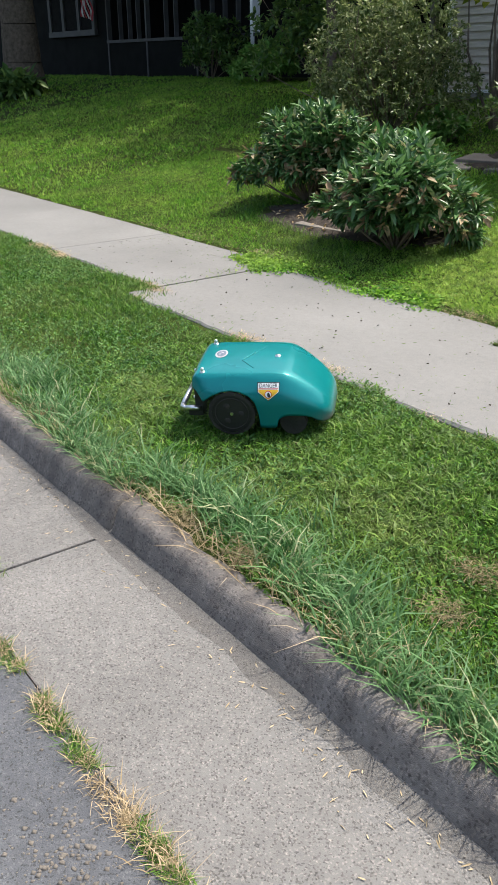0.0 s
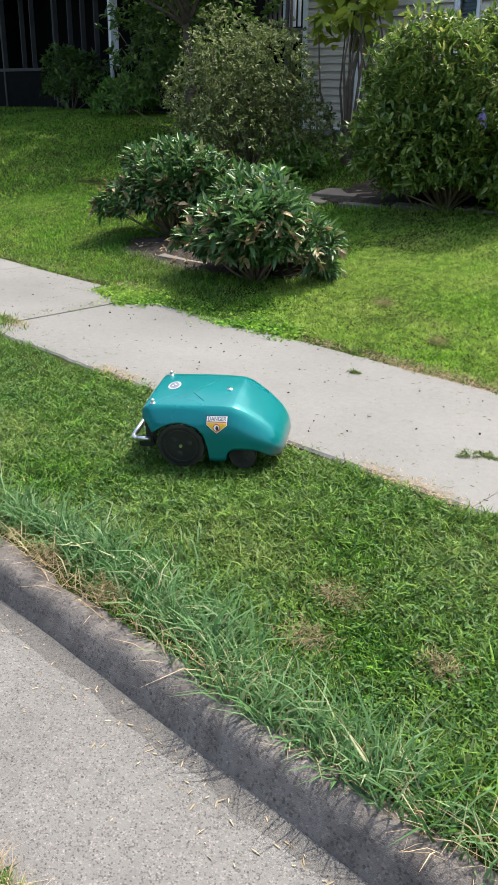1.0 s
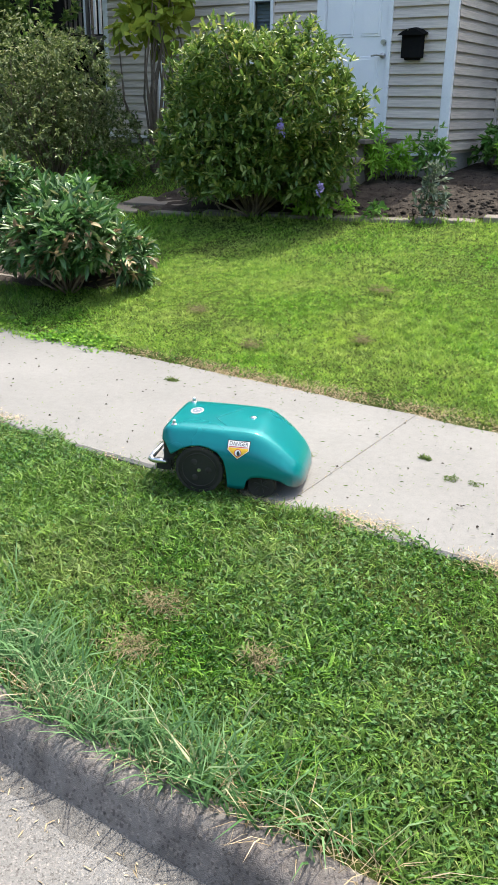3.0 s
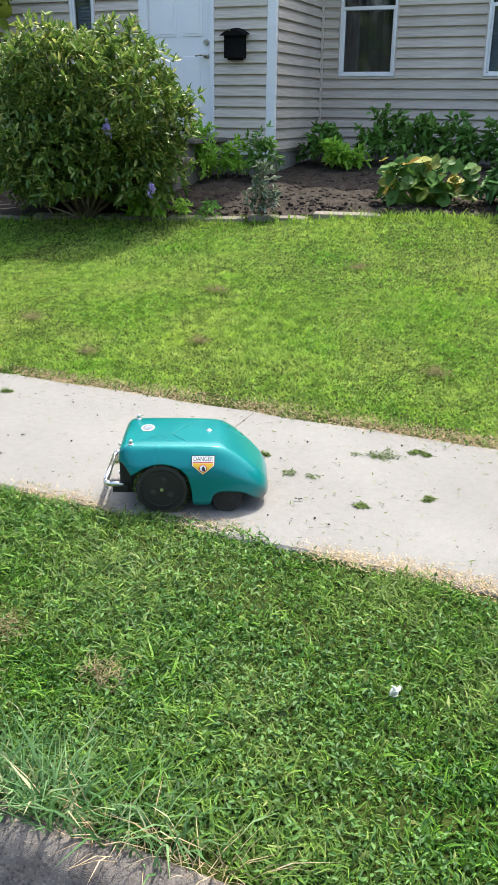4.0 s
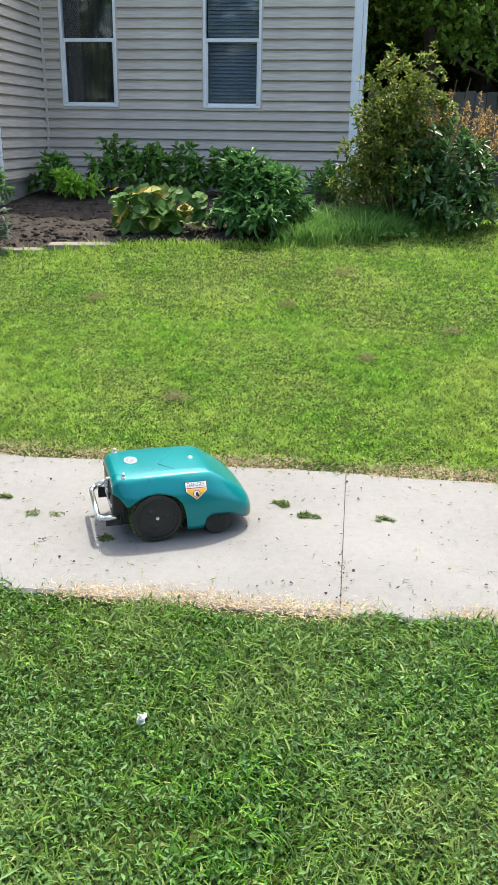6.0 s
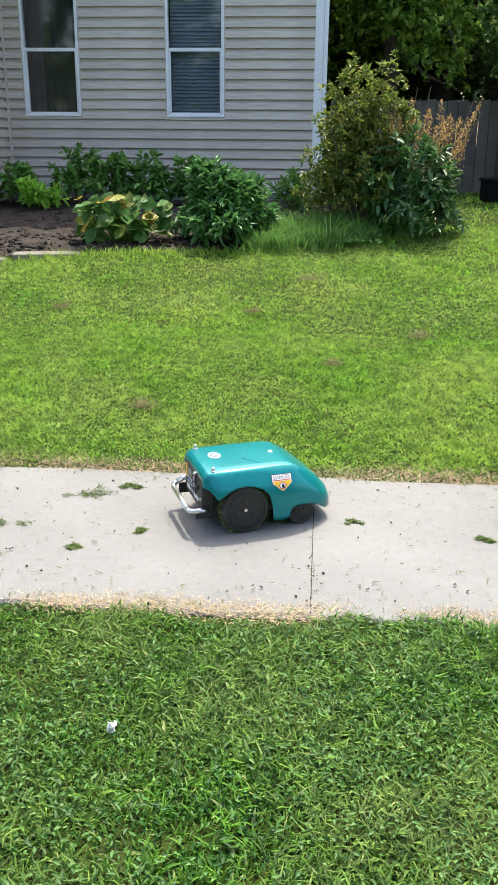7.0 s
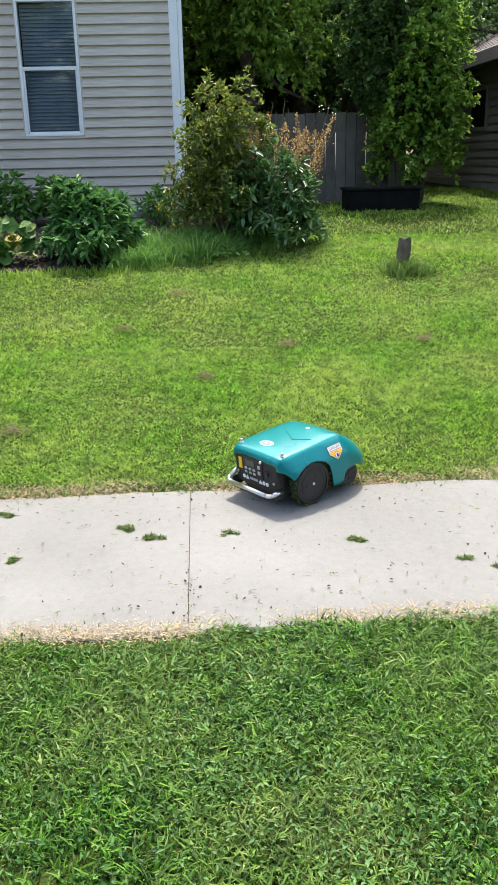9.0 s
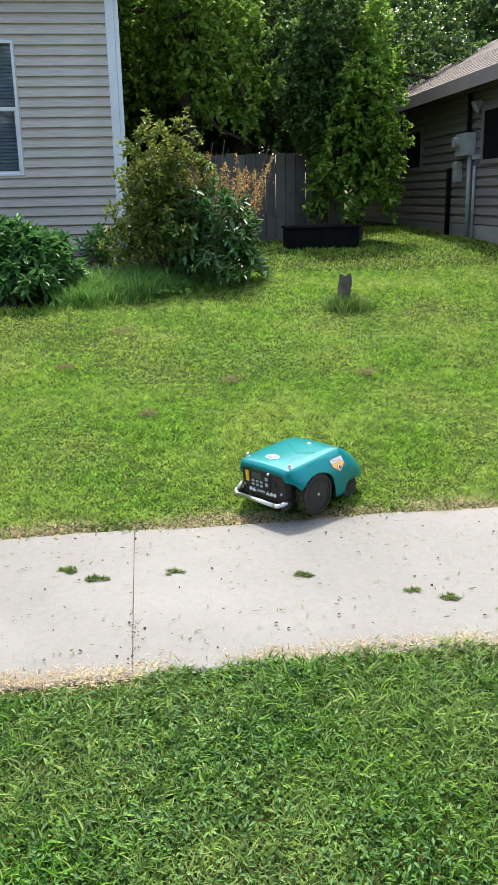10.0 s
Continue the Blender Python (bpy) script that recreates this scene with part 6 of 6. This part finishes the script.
P = np.stack([x, y, np.full(n, 0.010)], 1)
tagged(new("sidewalk_crumbs", raw_mesh("sidewalk_crumbs", *leaves(P, unit(n) * np.array([1, 1, 0.3]), np.where(np.arange(n) < 200, 0.012, 0.008) * rng.uniform(0.4, 1.5, n), np.where(np.arange(n) < 200, 0.012, 0.006), 0.3, 0.1), M["soil"])), "dark crumbs of dirt on the concrete", "litter", "", "stuff")
n = 220
x, y = rng.uniform(-4, 0.4, n), 0.29 - np.abs(rng.normal(0, 0.10, n))
P = np.stack([x, y, np.full(n, -0.164)], 1)
tagged(new("gutter_litter", raw_mesh("gutter_litter", *leaves(P, unit(n) * np.array([1, 1, 0.1]), 0.02 * rng.uniform(0.3, 1.6, n), 0.004, 0.1, 0.05), M["straw"])), "dry stalks and bits lying in the gutter", "litter", "", "stuff")
jt = [(jx + rng.normal(0, 0.004), 1.95 + 1.2 * rng.random()) for jx in (0.90, -0.94) for _ in range(70)]
P = np.array([(a, b, 0.006) for a, b in jt])
tagged(new("joint_dirt", raw_mesh("joint_dirt", *leaves(P, unit(len(P)) * np.array([0.5, 1, 0.2]), 0.008 * rng.uniform(0.4, 1.3, len(P)), 0.004, 0.2, 0.1), M["debris"])), "dry dirt and dead weeds in the sidewalk joints", "litter", "", "stuff")
scrap = thing("white_scrap", "small crumpled white scrap lying in the grass", "litter", on_land(0.337, 1.17, 0.02))
bm = bmesh.new()
box(bm, -0.012, -0.008, -0.004, 0.010, 0.008, 0.036, 0.006, pose(0, 0, 0, 20, 15, 20))
bmesh.ops.subdivide_edges(bm, edges=bm.edges[:], cuts=2, use_grid_fill=True)
for v in bm.verts:
    v.co += Vector((noise.noise(v.co * 90), noise.noise(v.co * 90 + Vector((4, 0, 0))), noise.noise(v.co * 70))) * 0.011
part("paper", bm, M["whitebit"], scrap)
# loose pale stones in the broken asphalt edge
V, F = [], []
for i in range(420):
    a, b = (rng.normal(-0.82, 0.09), rng.normal(-0.47, 0.055)) if i % 4 else (rng.uniform(-1.9, -0.4), -0.33 - abs(rng.normal(0, 0.12)))
    s = 0.002 + 0.009 * rng.random() ** 2
    p = np.array([[1, 0, 0], [-1, 0, 0], [0, 1, 0], [0, -1, 0], [0, 0, 0.6], [0, 0, -0.6]]) * s * rng.uniform(0.6, 1.3, (6, 3)) + np.array([a, b, -0.1455])
    V.append(p)
    F.append(np.array([[0, 2, 4], [2, 1, 4], [1, 3, 4], [3, 0, 4], [2, 0, 5], [1, 2, 5], [3, 1, 5], [0, 3, 5]]) + i * 6)
tagged(new("loose_gravel", raw_mesh("loose_gravel", np.concatenate(V), np.concatenate(F), M["stone"])), "pale gravel exposed at the broken asphalt edge", "gravel", "", "stuff")

# ---- robot mower ----


def lerp_tab(tab, x):
    xs = [r[0] for r in tab]
    return [float(np.interp(x, xs, [r[j] for r in tab])) for j in range(1, len(tab[0]))]


# x, top half width, top height, side half width, lower edge
SHELL = [(-0.178, 0.150, 0.222, 0.172, 0.200), (-0.172, 0.160, 0.240, 0.184, 0.196), (-0.155, 0.166, 0.255, 0.196, 0.190), (-0.136, 0.168, 0.258, 0.212, 0.170), (-0.122, 0.169, 0.259, 0.220, 0.150),
         (-0.102, 0.169, 0.261, 0.226, 0.165), (-0.080, 0.169, 0.262, 0.228, 0.180), (-0.040, 0.169, 0.263, 0.229, 0.196), (0.0, 0.169, 0.264, 0.229, 0.201), (0.040, 0.169, 0.265, 0.228, 0.196), (0.080, 0.168, 0.265, 0.227, 0.180),
         (0.107, 0.168, 0.265, 0.226, 0.150), (0.120, 0.168, 0.265, 0.226, 0.095), (0.125, 0.168, 0.265, 0.226, 0.035), (0.16, 0.167, 0.265, 0.226, 0.032), (0.195, 0.166, 0.264, 0.225, 0.036), (0.205, 0.165, 0.263, 0.224, 0.075),
         (0.225, 0.163, 0.261, 0.222, 0.088), (0.25, 0.160, 0.252, 0.218, 0.090), (0.28, 0.155, 0.235, 0.212, 0.088), (0.31, 0.150, 0.214, 0.205, 0.084), (0.34, 0.145, 0.191, 0.196, 0.074), (0.365, 0.138, 0.169, 0.186, 0.056), (0.39, 0.128, 0.146, 0.172, 0.044), (0.41, 0.115, 0.122, 0.152, 0.042), (0.424, 0.095, 0.096, 0.125, 0.044), (0.43, 0.07, 0.066, 0.09, 0.046)]


def shell_ring(x):
    """Half section of the shell: flat lid, sloping shoulder, upright flank cut off at the lower edge."""
    hw, zt, hs, zb = lerp_tab(SHELL, x)
    crown = 0.005
    pts = [(0.0, zt + crown), (hw * 0.35, zt + crown * 0.85), (hw * 0.7, zt + crown * 0.4), (hw * 0.94, zt), (hw * 0.985, zt - 0.003)]
    for k in range(1, 13):
        z = zt - 0.003 - (zt - 0.003 - zb) * (k / 12) ** 0.9
        q = (zt - z) / max(0.05, zt - 0.03)
        pts.append((hw + (hs - hw) * float(np.interp(q, (0, 0.1, 0.2, 0.3, 0.4, 0.5, 1.0), (0, 0.30, 0.57, 0.80, 0.93, 0.99, 0.97))), z))
    return pts


def shell_side(x, z):
    """Half width of the shell's flank at height z."""
    r = [p for p in shell_ring(x)][3:]
    return float(np.interp(-z, [-p[1] for p in r], [p[0] for p in r]))


def shell_top(x, y):
    r = shell_ring(x)[:6]
    return float(np.interp(abs(y), [p[0] for p in r], [p[1] for p in r]))


def build_mower():
    t = thing("robot_mower", "teal robotic lawn mower with black wheels driving over the sidewalk", "robot mower")
    xs = np.concatenate([np.linspace(-0.178, -0.124, 12), np.linspace(-0.119, 0.118, 34), np.linspace(0.120, 0.127, 4), np.linspace(0.137, 0.19, 6), np.linspace(0.196, 0.43, 30)])
    rings = []
    bm = bmesh.new()
    for x in xs:
        r = shell_ring(float(x))
        full = [(-a, z) for a, z in reversed(r[1:])] + r
        rings.append([bm.verts.new((x, y, z)) for y, z in full])
    for a, b in zip(rings, rings[1:]):
        for j in range(len(a) - 1):
            bm.faces.new((a[j], b[j], b[j + 1], a[j + 1]))
    bm.faces.new(list(reversed(rings[-1])))
    bmesh.ops.recalc_face_normals(bm, faces=bm.faces)
    shell = part("shell", bm, M["shell"], t, "teal moulded plastic shell", True)
    so = shell.modifiers.new("thickness", "SOLIDIFY")
    so.thickness, so.offset = 0.006, -1
    # pressed line across the lid
    bm = bmesh.new()
    for q in ([(0.03 + 0.085 * k / 16, -0.05 + 0.15 * k / 16) for k in range(17)], [(0.03 + 0.06 * k / 10, -0.05 - 0.07 * k / 10) for k in range(11)]):
        tube(bm, [(a, b, shell_top(a, b) + 0.0004) for a, b in q], 0.0021, 8)
    part("lid_crease", bm, M["shell"], shell, smooth=True)
    # chassis and rear console
    bm = bmesh.new()
    box(bm, -0.145, -0.145, 0.045, 0.25, 0.145, 0.17, 0.012)
    box(bm, -0.15, -0.115, 0.03, 0.12, 0.115, 0.06, 0.008)
    part("chassis", bm, M["blackplastic"], t, "black plastic chassis")
    bm = bmesh.new()
    box(bm, -0.176, -0.150, 0.075, -0.12, 0.150, 0.232, 0.010)
    con = part("console", bm, M["blackplastic"], t, "black rear control panel")
    bm = bmesh.new()
    box(bm, -0.181, -0.055, 0.128, -0.174, 0.085, 0.222, 0.003)
    part("keypad", bm, M["blackplastic"], con)
    bm = bmesh.new()
    box(bm, -0.1835, 0.0, 0.178, -0.180, 0.066, 0.212, 0.001)
    part("display", bm, M["screen"], con, "grey display")
    for i in range(2):
        for j in range(3):
            bm = bmesh.new()
            box(bm, -0.184, 0.068 - j * 0.03 - 0.012, 0.142 + i * 0.02 - 0.004, -0.180, 0.068 - j * 0.03 + 0.006, 0.142 + i * 0.02 + 0.008, 0.001)
            part("key", bm, M["greymetal"], con)
    for i in range(2):
        bm = bmesh.new()
        box(bm, -0.184, -0.042, 0.15 + i * 0.03, -0.180, -0.024, 0.168 + i * 0.03, 0.001)
        part("key", bm, M["greymetal"], con)
    bm = bmesh.new()
    box(bm, -0.179, 0.098, 0.150, -0.1755, 0.122, 0.208, 0.001)
    part("sticker", bm, M["label_yellow"], con, "small yellow sticker")
    for yy, rr in ((0.09, 0.010), (-0.058, 0.010), (-0.082, 0.010)):
        bm = bmesh.new()
        rod(bm, (-0.176, yy, 0.112), (-0.179, yy, 0.112), rr, rr, 16)
        part("symbol", bm, M["label_white"], con, "small white warning symbol")
    for yy in (0.066, -0.032):
        bm = bmesh.new()
        v = [bm.verts.new((xx, yy + a * 0.013, 0.112 + b * 0.012)) for xx in (-0.1755, -0.179) for a, b in ((-1, -0.8), (1, -0.8), (0, 1))]
        bm.faces.new((v[3], v[4], v[5]))
        for a, b in ((0, 1), (1, 2), (2, 0)):
            bm.faces.new((v[a], v[b], v[b + 3], v[a + 3]))
        part("symbol", bm, M["label_white"], con, "small white warning triangle")
    bm = bmesh.new()
    box(bm, -0.179, -0.012, 0.106, -0.1755, 0.046, 0.119, 0.001)
    part("data_plate", bm, M["greymetal"], con)
    for yy in (0.132, -0.132):
        bm = bmesh.new()
        rod(bm, (-0.174, yy, 0.13), (-0.181, yy, 0.13), 0.007, 0.007, 12)
        part("screw", bm, M["chrome"], con)
    bm = bmesh.new()
    rod(bm, (-0.172, -0.085, 0.17), (-0.186, -0.085, 0.17), 0.014, 0.012, 18)
    part("connector", bm, M["blackplastic"], con)
    bm = bmesh.new()
    rod(bm, (-0.170, -0.045, 0.213), (-0.188, -0.052, 0.222), 0.007, 0.007, 12)
    part("key_switch", bm, M["chrome"], con, smooth=True)
    bm = bmesh.new()
    tube(bm, [(-0.15, 0.158, 0.135), (-0.215, 0.160, 0.103), (-0.232, 0.150, 0.094), (-0.235, 0.130, 0.090), (-0.235, -0.130, 0.090), (-0.232, -0.150, 0.090), (-0.215, -0.160, 0.090), (-0.15, -0.158, 0.088)], 0.0112, 12)
    part("handle", bm, M["chrome"], t, "bent steel tube handle", True)
    for s in (-1, 1):
        bm = bmesh.new()
        box(bm, -0.205, s * 0.152 - 0.004, 0.05, -0.14, s * 0.152 + 0.004, 0.10, 0.003)
        part("handle_bracket", bm, M["blackplastic"], t)
    for s in (-1, 1):
        bm = bmesh.new()
        z = shell_top(-0.127, 0.15)
        rod(bm, (-0.127, s * 0.150, z - 0.004), (-0.127, s * 0.150, z + 0.004), 0.012, 0.011, 16)
        rod(bm, (-0.127, s * 0.150, z), (-0.127, s * 0.150, z + 0.012), 0.006, 0.006, 12)
        ball(bm, (-0.127, s * 0.150, z + 0.013), 0.0085)
        part("knob", bm, M["chrome"], t, "small round metal knob", True)
    bm = bmesh.new()
    z = shell_top(0.18, 0)
    rod(bm, (0.18, 0, z - 0.003), (0.18, 0, z + 0.003), 0.0145, 0.013, 20)
    ball(bm, (0.18, 0, z + 0.002), 0.009, 1, 1, 0.5)
    part("lid_button", bm, M["chrome"], t, "round metal lock on the lid", True)
    # round badge on the lid
    bm = bmesh.new()
    n = 28
    c = bm.verts.new((-0.075, 0.02, shell_top(-0.075, 0.02) + 0.0016))
    vs = []
    for k in range(n):
        a = 2 * math.pi * k / n
        px, py = -0.075 + 0.028 * math.cos(a), 0.02 + 0.042 * math.sin(a)
        vs.append(bm.verts.new((px, py, shell_top(px, py) + 0.0014)))
    for k in range(n):
        bm.faces.new((c, vs[k], vs[(k + 1) % n]))
    badge = part("badge", bm, M["badge"], t, "round silver badge")
    bm = bmesh.new()
    c = bm.verts.new((-0.075, 0.02, shell_top(-0.075, 0.02) + 0.0024))
    vs = [bm.verts.new((-0.075 + 0.0205 * math.cos(2 * math.pi * k / n), 0.02 + 0.031 * math.sin(2 * math.pi * k / n), shell_top(-0.075, 0.02) + 0.0023)) for k in range(n)]
    for k in range(n):
        bm.faces.new((c, vs[k], vs[(k + 1) % n]))
    part("badge_face", bm, M["badge_face"], badge, "blue-grey middle of the badge")
    for u, w, lu, lw in ((-0.006, -0.008, 0.006, 0.010), (0.004, 0.007, 0.008, 0.008), (-0.002, 0.012, 0.005, 0.006)):
        bm = bmesh.new()
        z = shell_top(-0.075, 0.02) + 0.0026
        box(bm, -0.075 + u - lu / 2, 0.02 + w - lw / 2, z, -0.075 + u + lu / 2, 0.02 + w + lw / 2, z + 0.0006)
        part("badge_bar", bm, M["badge"], badge)
    # warning labels on both flanks
    for s in (-1, 1):
        def flank(u, w, off):
            px, pz = 0.164 + u * 0.00114, 0.164 + w * 0.00114
            return (px, s * (shell_side(px, pz) + off), pz)

        def sheet(shape, off, steps=6):
            """shape(v) -> (u0, u1) for v in millimetres above the tip."""
            bm = bmesh.new()
            rows = []
            for v_, u0, u1 in shape:
                rows.append([bm.verts.new(flank(u0 + (u1 - u0) * k / steps, v_, off)) for k in range(steps + 1)])
            for a, b in zip(rows, rows[1:]):
                for k in range(steps):
                    bm.faces.new((a[k], a[k + 1], b[k + 1], b[k]))
            return bm
        lab = part("danger_label", sheet([(z_, -min(41, max(0.4, z_ * 1.32 + 0.4)), min(41, max(0.4, z_ * 1.32 + 0.4))) for z_ in (-1, 6, 12, 18, 24, 31, 38, 46, 54, 62)], 0.0020), M["label_black"], t, "black-edged warning label")
        part("label_field", sheet([(z_, -min(38.5, max(0.4, (z_ - 2) * 1.32)), min(38.5, max(0.4, (z_ - 2) * 1.32))) for z_ in (2.3, 6, 12, 18, 24, 31, 38, 46, 54, 60)], 0.0026), M["label_white"], lab, "white label field")
        part("label_yellow_field", sheet([(z_, -min(36, max(0.4, (z_ - 4) * 1.3)), min(36, max(0.4, (z_ - 4) * 1.3))) for z_ in (4.4, 8, 14, 20, 26, 32, 39)], 0.0031), M["label_yellow"], lab, "yellow label field")
        part("label_bar", sheet([(40.5, -36, 36), (42, -36, 36), (43.2, -36, 36)], 0.0031), M["label_red"], lab, "thin dark red line of small print")
        bm = bmesh.new()
        for k in range(20):
            a, b = 2 * math.pi * k / 20, 2 * math.pi * (k + 1) / 20
            q = [bm.verts.new(flank(r * math.cos(w), 23 + r * math.sin(w) * 0.95, 0.0036)) for r, w in ((13.5, a), (13.5, b), (11, b), (11, a))]
            bm.faces.new(q)
        part("label_ring", bm, M["label_red"], lab, "dark red ring")
        bm = bmesh.new()
        c = bm.verts.new(flank(0, 23, 0.0034))
        vs = [bm.verts.new(flank(11 * math.cos(2 * math.pi * k / 18), 23 + 10.5 * math.sin(2 * math.pi * k / 18), 0.0034)) for k in range(18)]
        for k in range(18):
            bm.faces.new((c, vs[k], vs[(k + 1) % 18]))
        part("label_disc", bm, M["label_white"], lab)
        part("label_mark", sheet([(14, -1, 7), (18, -3, 8), (23, -4, 7), (28, -2, 4), (30, 0, 3)], 0.0039, 3), M["label_black"], lab, "black pictogram")
        cu = bpy.data.curves.new("danger_text", "FONT")
        cu.body, cu.size, cu.align_x = "DANGER", 0.0185, "CENTER"
        tmp = bpy.data.objects.new("danger_text", cu)
        scene.collection.objects.link(tmp)
        bpy.context.view_layer.update()
        me = bpy.data.meshes.new_from_object(tmp.evaluated_get(bpy.context.evaluated_depsgraph_get()))
        bpy.data.objects.remove(tmp)
        for v in me.vertices:
            px, pz = v.co.x * (1 if s < 0 else -1) * 0.92, v.co.y
            v.co = flank(px * 1000, 46 + pz * 1000, 0.0034)
        me.materials.clear()
        me.materials.append(M["label_black"])
        tx = new("danger_text", me)
        tx.parent = lab
    # wheels
    R = 0.106
    wheels = []
    for s in (-1, 1):
        bm = bmesh.new()
        n = 48
        prof = [(0.150, 0.088), (0.152, 0.101), (0.160, R), (0.205, R), (0.214, 0.101), (0.216, 0.088)]
        rr = []
        for k in range(n):
            a = 2 * math.pi * k / n
            lug = 0.0 if k % 4 < 2 else -0.004
            rr.append([bm.verts.new((math.cos(a) * (r + (lug if r > 0.105 else 0)), y * s, math.sin(a) * (r + (lug if r > 0.105 else 0)))) for y, r in prof])
        for k in range(n):
            a, b = rr[k], rr[(k + 1) % n]
            for j in range(len(prof) - 1):
                bm.faces.new((a[j], a[j + 1], b[j + 1], b[j]))
        bmesh.ops.recalc_face_normals(bm, faces=bm.faces)
        w = part("wheel", bm, M["rubber"], t, "black rubber drive wheel with grass stuck on")
        w.location = (0, 0, R)
        bm = bmesh.new()
        rod(bm, (0, s * 0.155, 0), (0, s * 0.2125, 0), 0.090, 0.088, 40)
        d = part("disc", bm, M["blackplastic"], w, "flat black wheel disc")
        bm = bmesh.new()
        for k in range(28):
            a, b = 2 * math.pi * k / 28, 2 * math.pi * (k + 1) / 28
            rod(bm, (0.073 * math.cos(a), s * 0.213, 0.073 * math.sin(a)), (0.073 * math.cos(b), s * 0.213, 0.073 * math.sin(b)), 0.0022, 0.0022, 5, False)
        part("ridge", bm, M["rubber"], w)
        for k in range(3):
            a = 2 * math.pi * k / 3
            bm = bmesh.new()
            ball(bm, (0.04 * math.cos(a), s * 0.212, 0.04 * math.sin(a)), 0.014, 1, 0.2, 1)
            part("boss", bm, M["rubber"], w, smooth=True)
        bm = bmesh.new()
        rod(bm, (0, s * 0.21, 0), (0, s * 0.218, 0), 0.008, 0.007, 14)
        part("hub_bolt", bm, M["chrome"], w, "bright hub bolt")
        nb = 620
        a = rng.uniform(0, 2 * math.pi, nb)
        P = np.stack([np.cos(a) * 0.105, rng.uniform(0.152, 0.212, nb) * s, np.sin(a) * 0.105], 1)
        D = P * np.array([1, 0, 1]) * 6 + rng.normal(0, 0.8, (nb, 3))
        add_raw("stuck_grass", leaves(P, D, 0.015, 0.0045), M["clipping"], w, "bits of cut grass on the tread")
        wheels.append((w, R))
    for s in (-1, 1):
        bm = bmesh.new()
        rod(bm, (0, s * 0.155, 0), (0, s * 0.195, 0), 0.056, 0.056, 26)
        rod(bm, (0, s * 0.165, 0), (0, s * 0.185, 0), 0.0595, 0.0595, 26)
        w = part("caster_wheel", bm, M["rubber"], t, "small dirty black caster wheel")
        w.location = (0.262, 0, 0.0595)
        bm = bmesh.new()
        for k in range(3):
            a = 2 * math.pi * k / 3
            box(bm, -0.032, s * 0.195 - 0.003, -0.006, 0.032, s * 0.195 + 0.003, 0.006, 0.002, pose(0, 0, 0, 0, math.degrees(a), 0))
        part("spokes", bm, M["blackplastic"], w)
        bm = bmesh.new()
        box(bm, 0.252, s * 0.135 - 0.006, 0.045, 0.272, s * 0.135 + 0.006, 0.16, 0.003)
        rod(bm, (0.262, s * 0.135, 0.0495), (0.262, s * 0.2, 0.0495), 0.007, 0.007, 10)
        part("caster_fork", bm, M["blackplastic"], t)
        wheels.append((w, 0.0595))
    bm = bmesh.new()
    rod(bm, (0, -0.2, R), (0, 0.2, R), 0.012, 0.012, 12)
    part("axle", bm, M["chrome"], t)
    for ch in t.children:
        if "wheel" not in ch.name and ch.name != "axle":
            ch.location.z += 0.0135
    return t, wheels


mower, mower_wheels = build_mower()

# ---- motion of the mower ----
TRACK = [  # seconds, x, y, z, heading, pitch
    (0, -2.428, 1.179, 0.004, 43.8, 2.2), (0.5, -2.286, 1.324, 0.013, 39.2, 2.2), (1, -2.141, 1.468, 0.020, 34.0, 2.1),
    (1.5, -2.004, 1.626, 0.010, 26.8, 1.2), (2, -1.857, 1.775, -0.010, 20.6, 0.1), (2.75, -1.504, 1.897, -0.002, 20.5, -0.8),
    (3.5, -1.142, 2.018, 0.0, 22.5, -1.0), (4, -0.891, 2.095, 0.0, 24.0, -0.9), (4.5, -0.660, 2.185, 0.0, 23.2, -0.8),
    (5, -0.438, 2.288, 0.003, 21.9, -0.7), (5.5, -0.184, 2.391, 0.004, 21.6, -0.5), (6, 0.053, 2.494, 0.004, 22.5, -0.6),
    (6.75, 0.403, 2.647, 0.003, 22.8, -0.5), (7.5, 0.753, 2.799, 0.003, 22.8, -0.4), (8, 0.980, 2.899, 0.003, 22.3, 0.3),
    (8.5, 1.199, 2.997, 0.004, 27.0, 3.0), (9, 1.376, 3.125, 0.007, 36.5, 5.3), (9.5, 1.555, 3.256, 0.014, 39.6, 4.6),
    (10, 1.708, 3.363, 0.028, 36.5, 4.4)]


def motions():
    # the verge falls towards the kerb: the mower leans until it is up on the concrete
    walk(mower, [(t, pose(x, y, z, 6.5 * float(np.interp(t, (0, 1.2, 2.2), (1, 1, 0))), -p, h)) for t, x, y, z, h, p in TRACK])
    ts = [r[0] for r in TRACK]
    way = np.concatenate([[0], np.cumsum(np.hypot(np.diff([r[1] for r in TRACK]), np.diff([r[2] for r in TRACK])))])
    for w, r in mower_wheels:
        at = tuple(w.location)
        walk(w, [(k / 10, pose(*at, 0, math.degrees(float(np.interp(k / 10, ts, way)) / r), 0)) for k in range(101)])


motions()
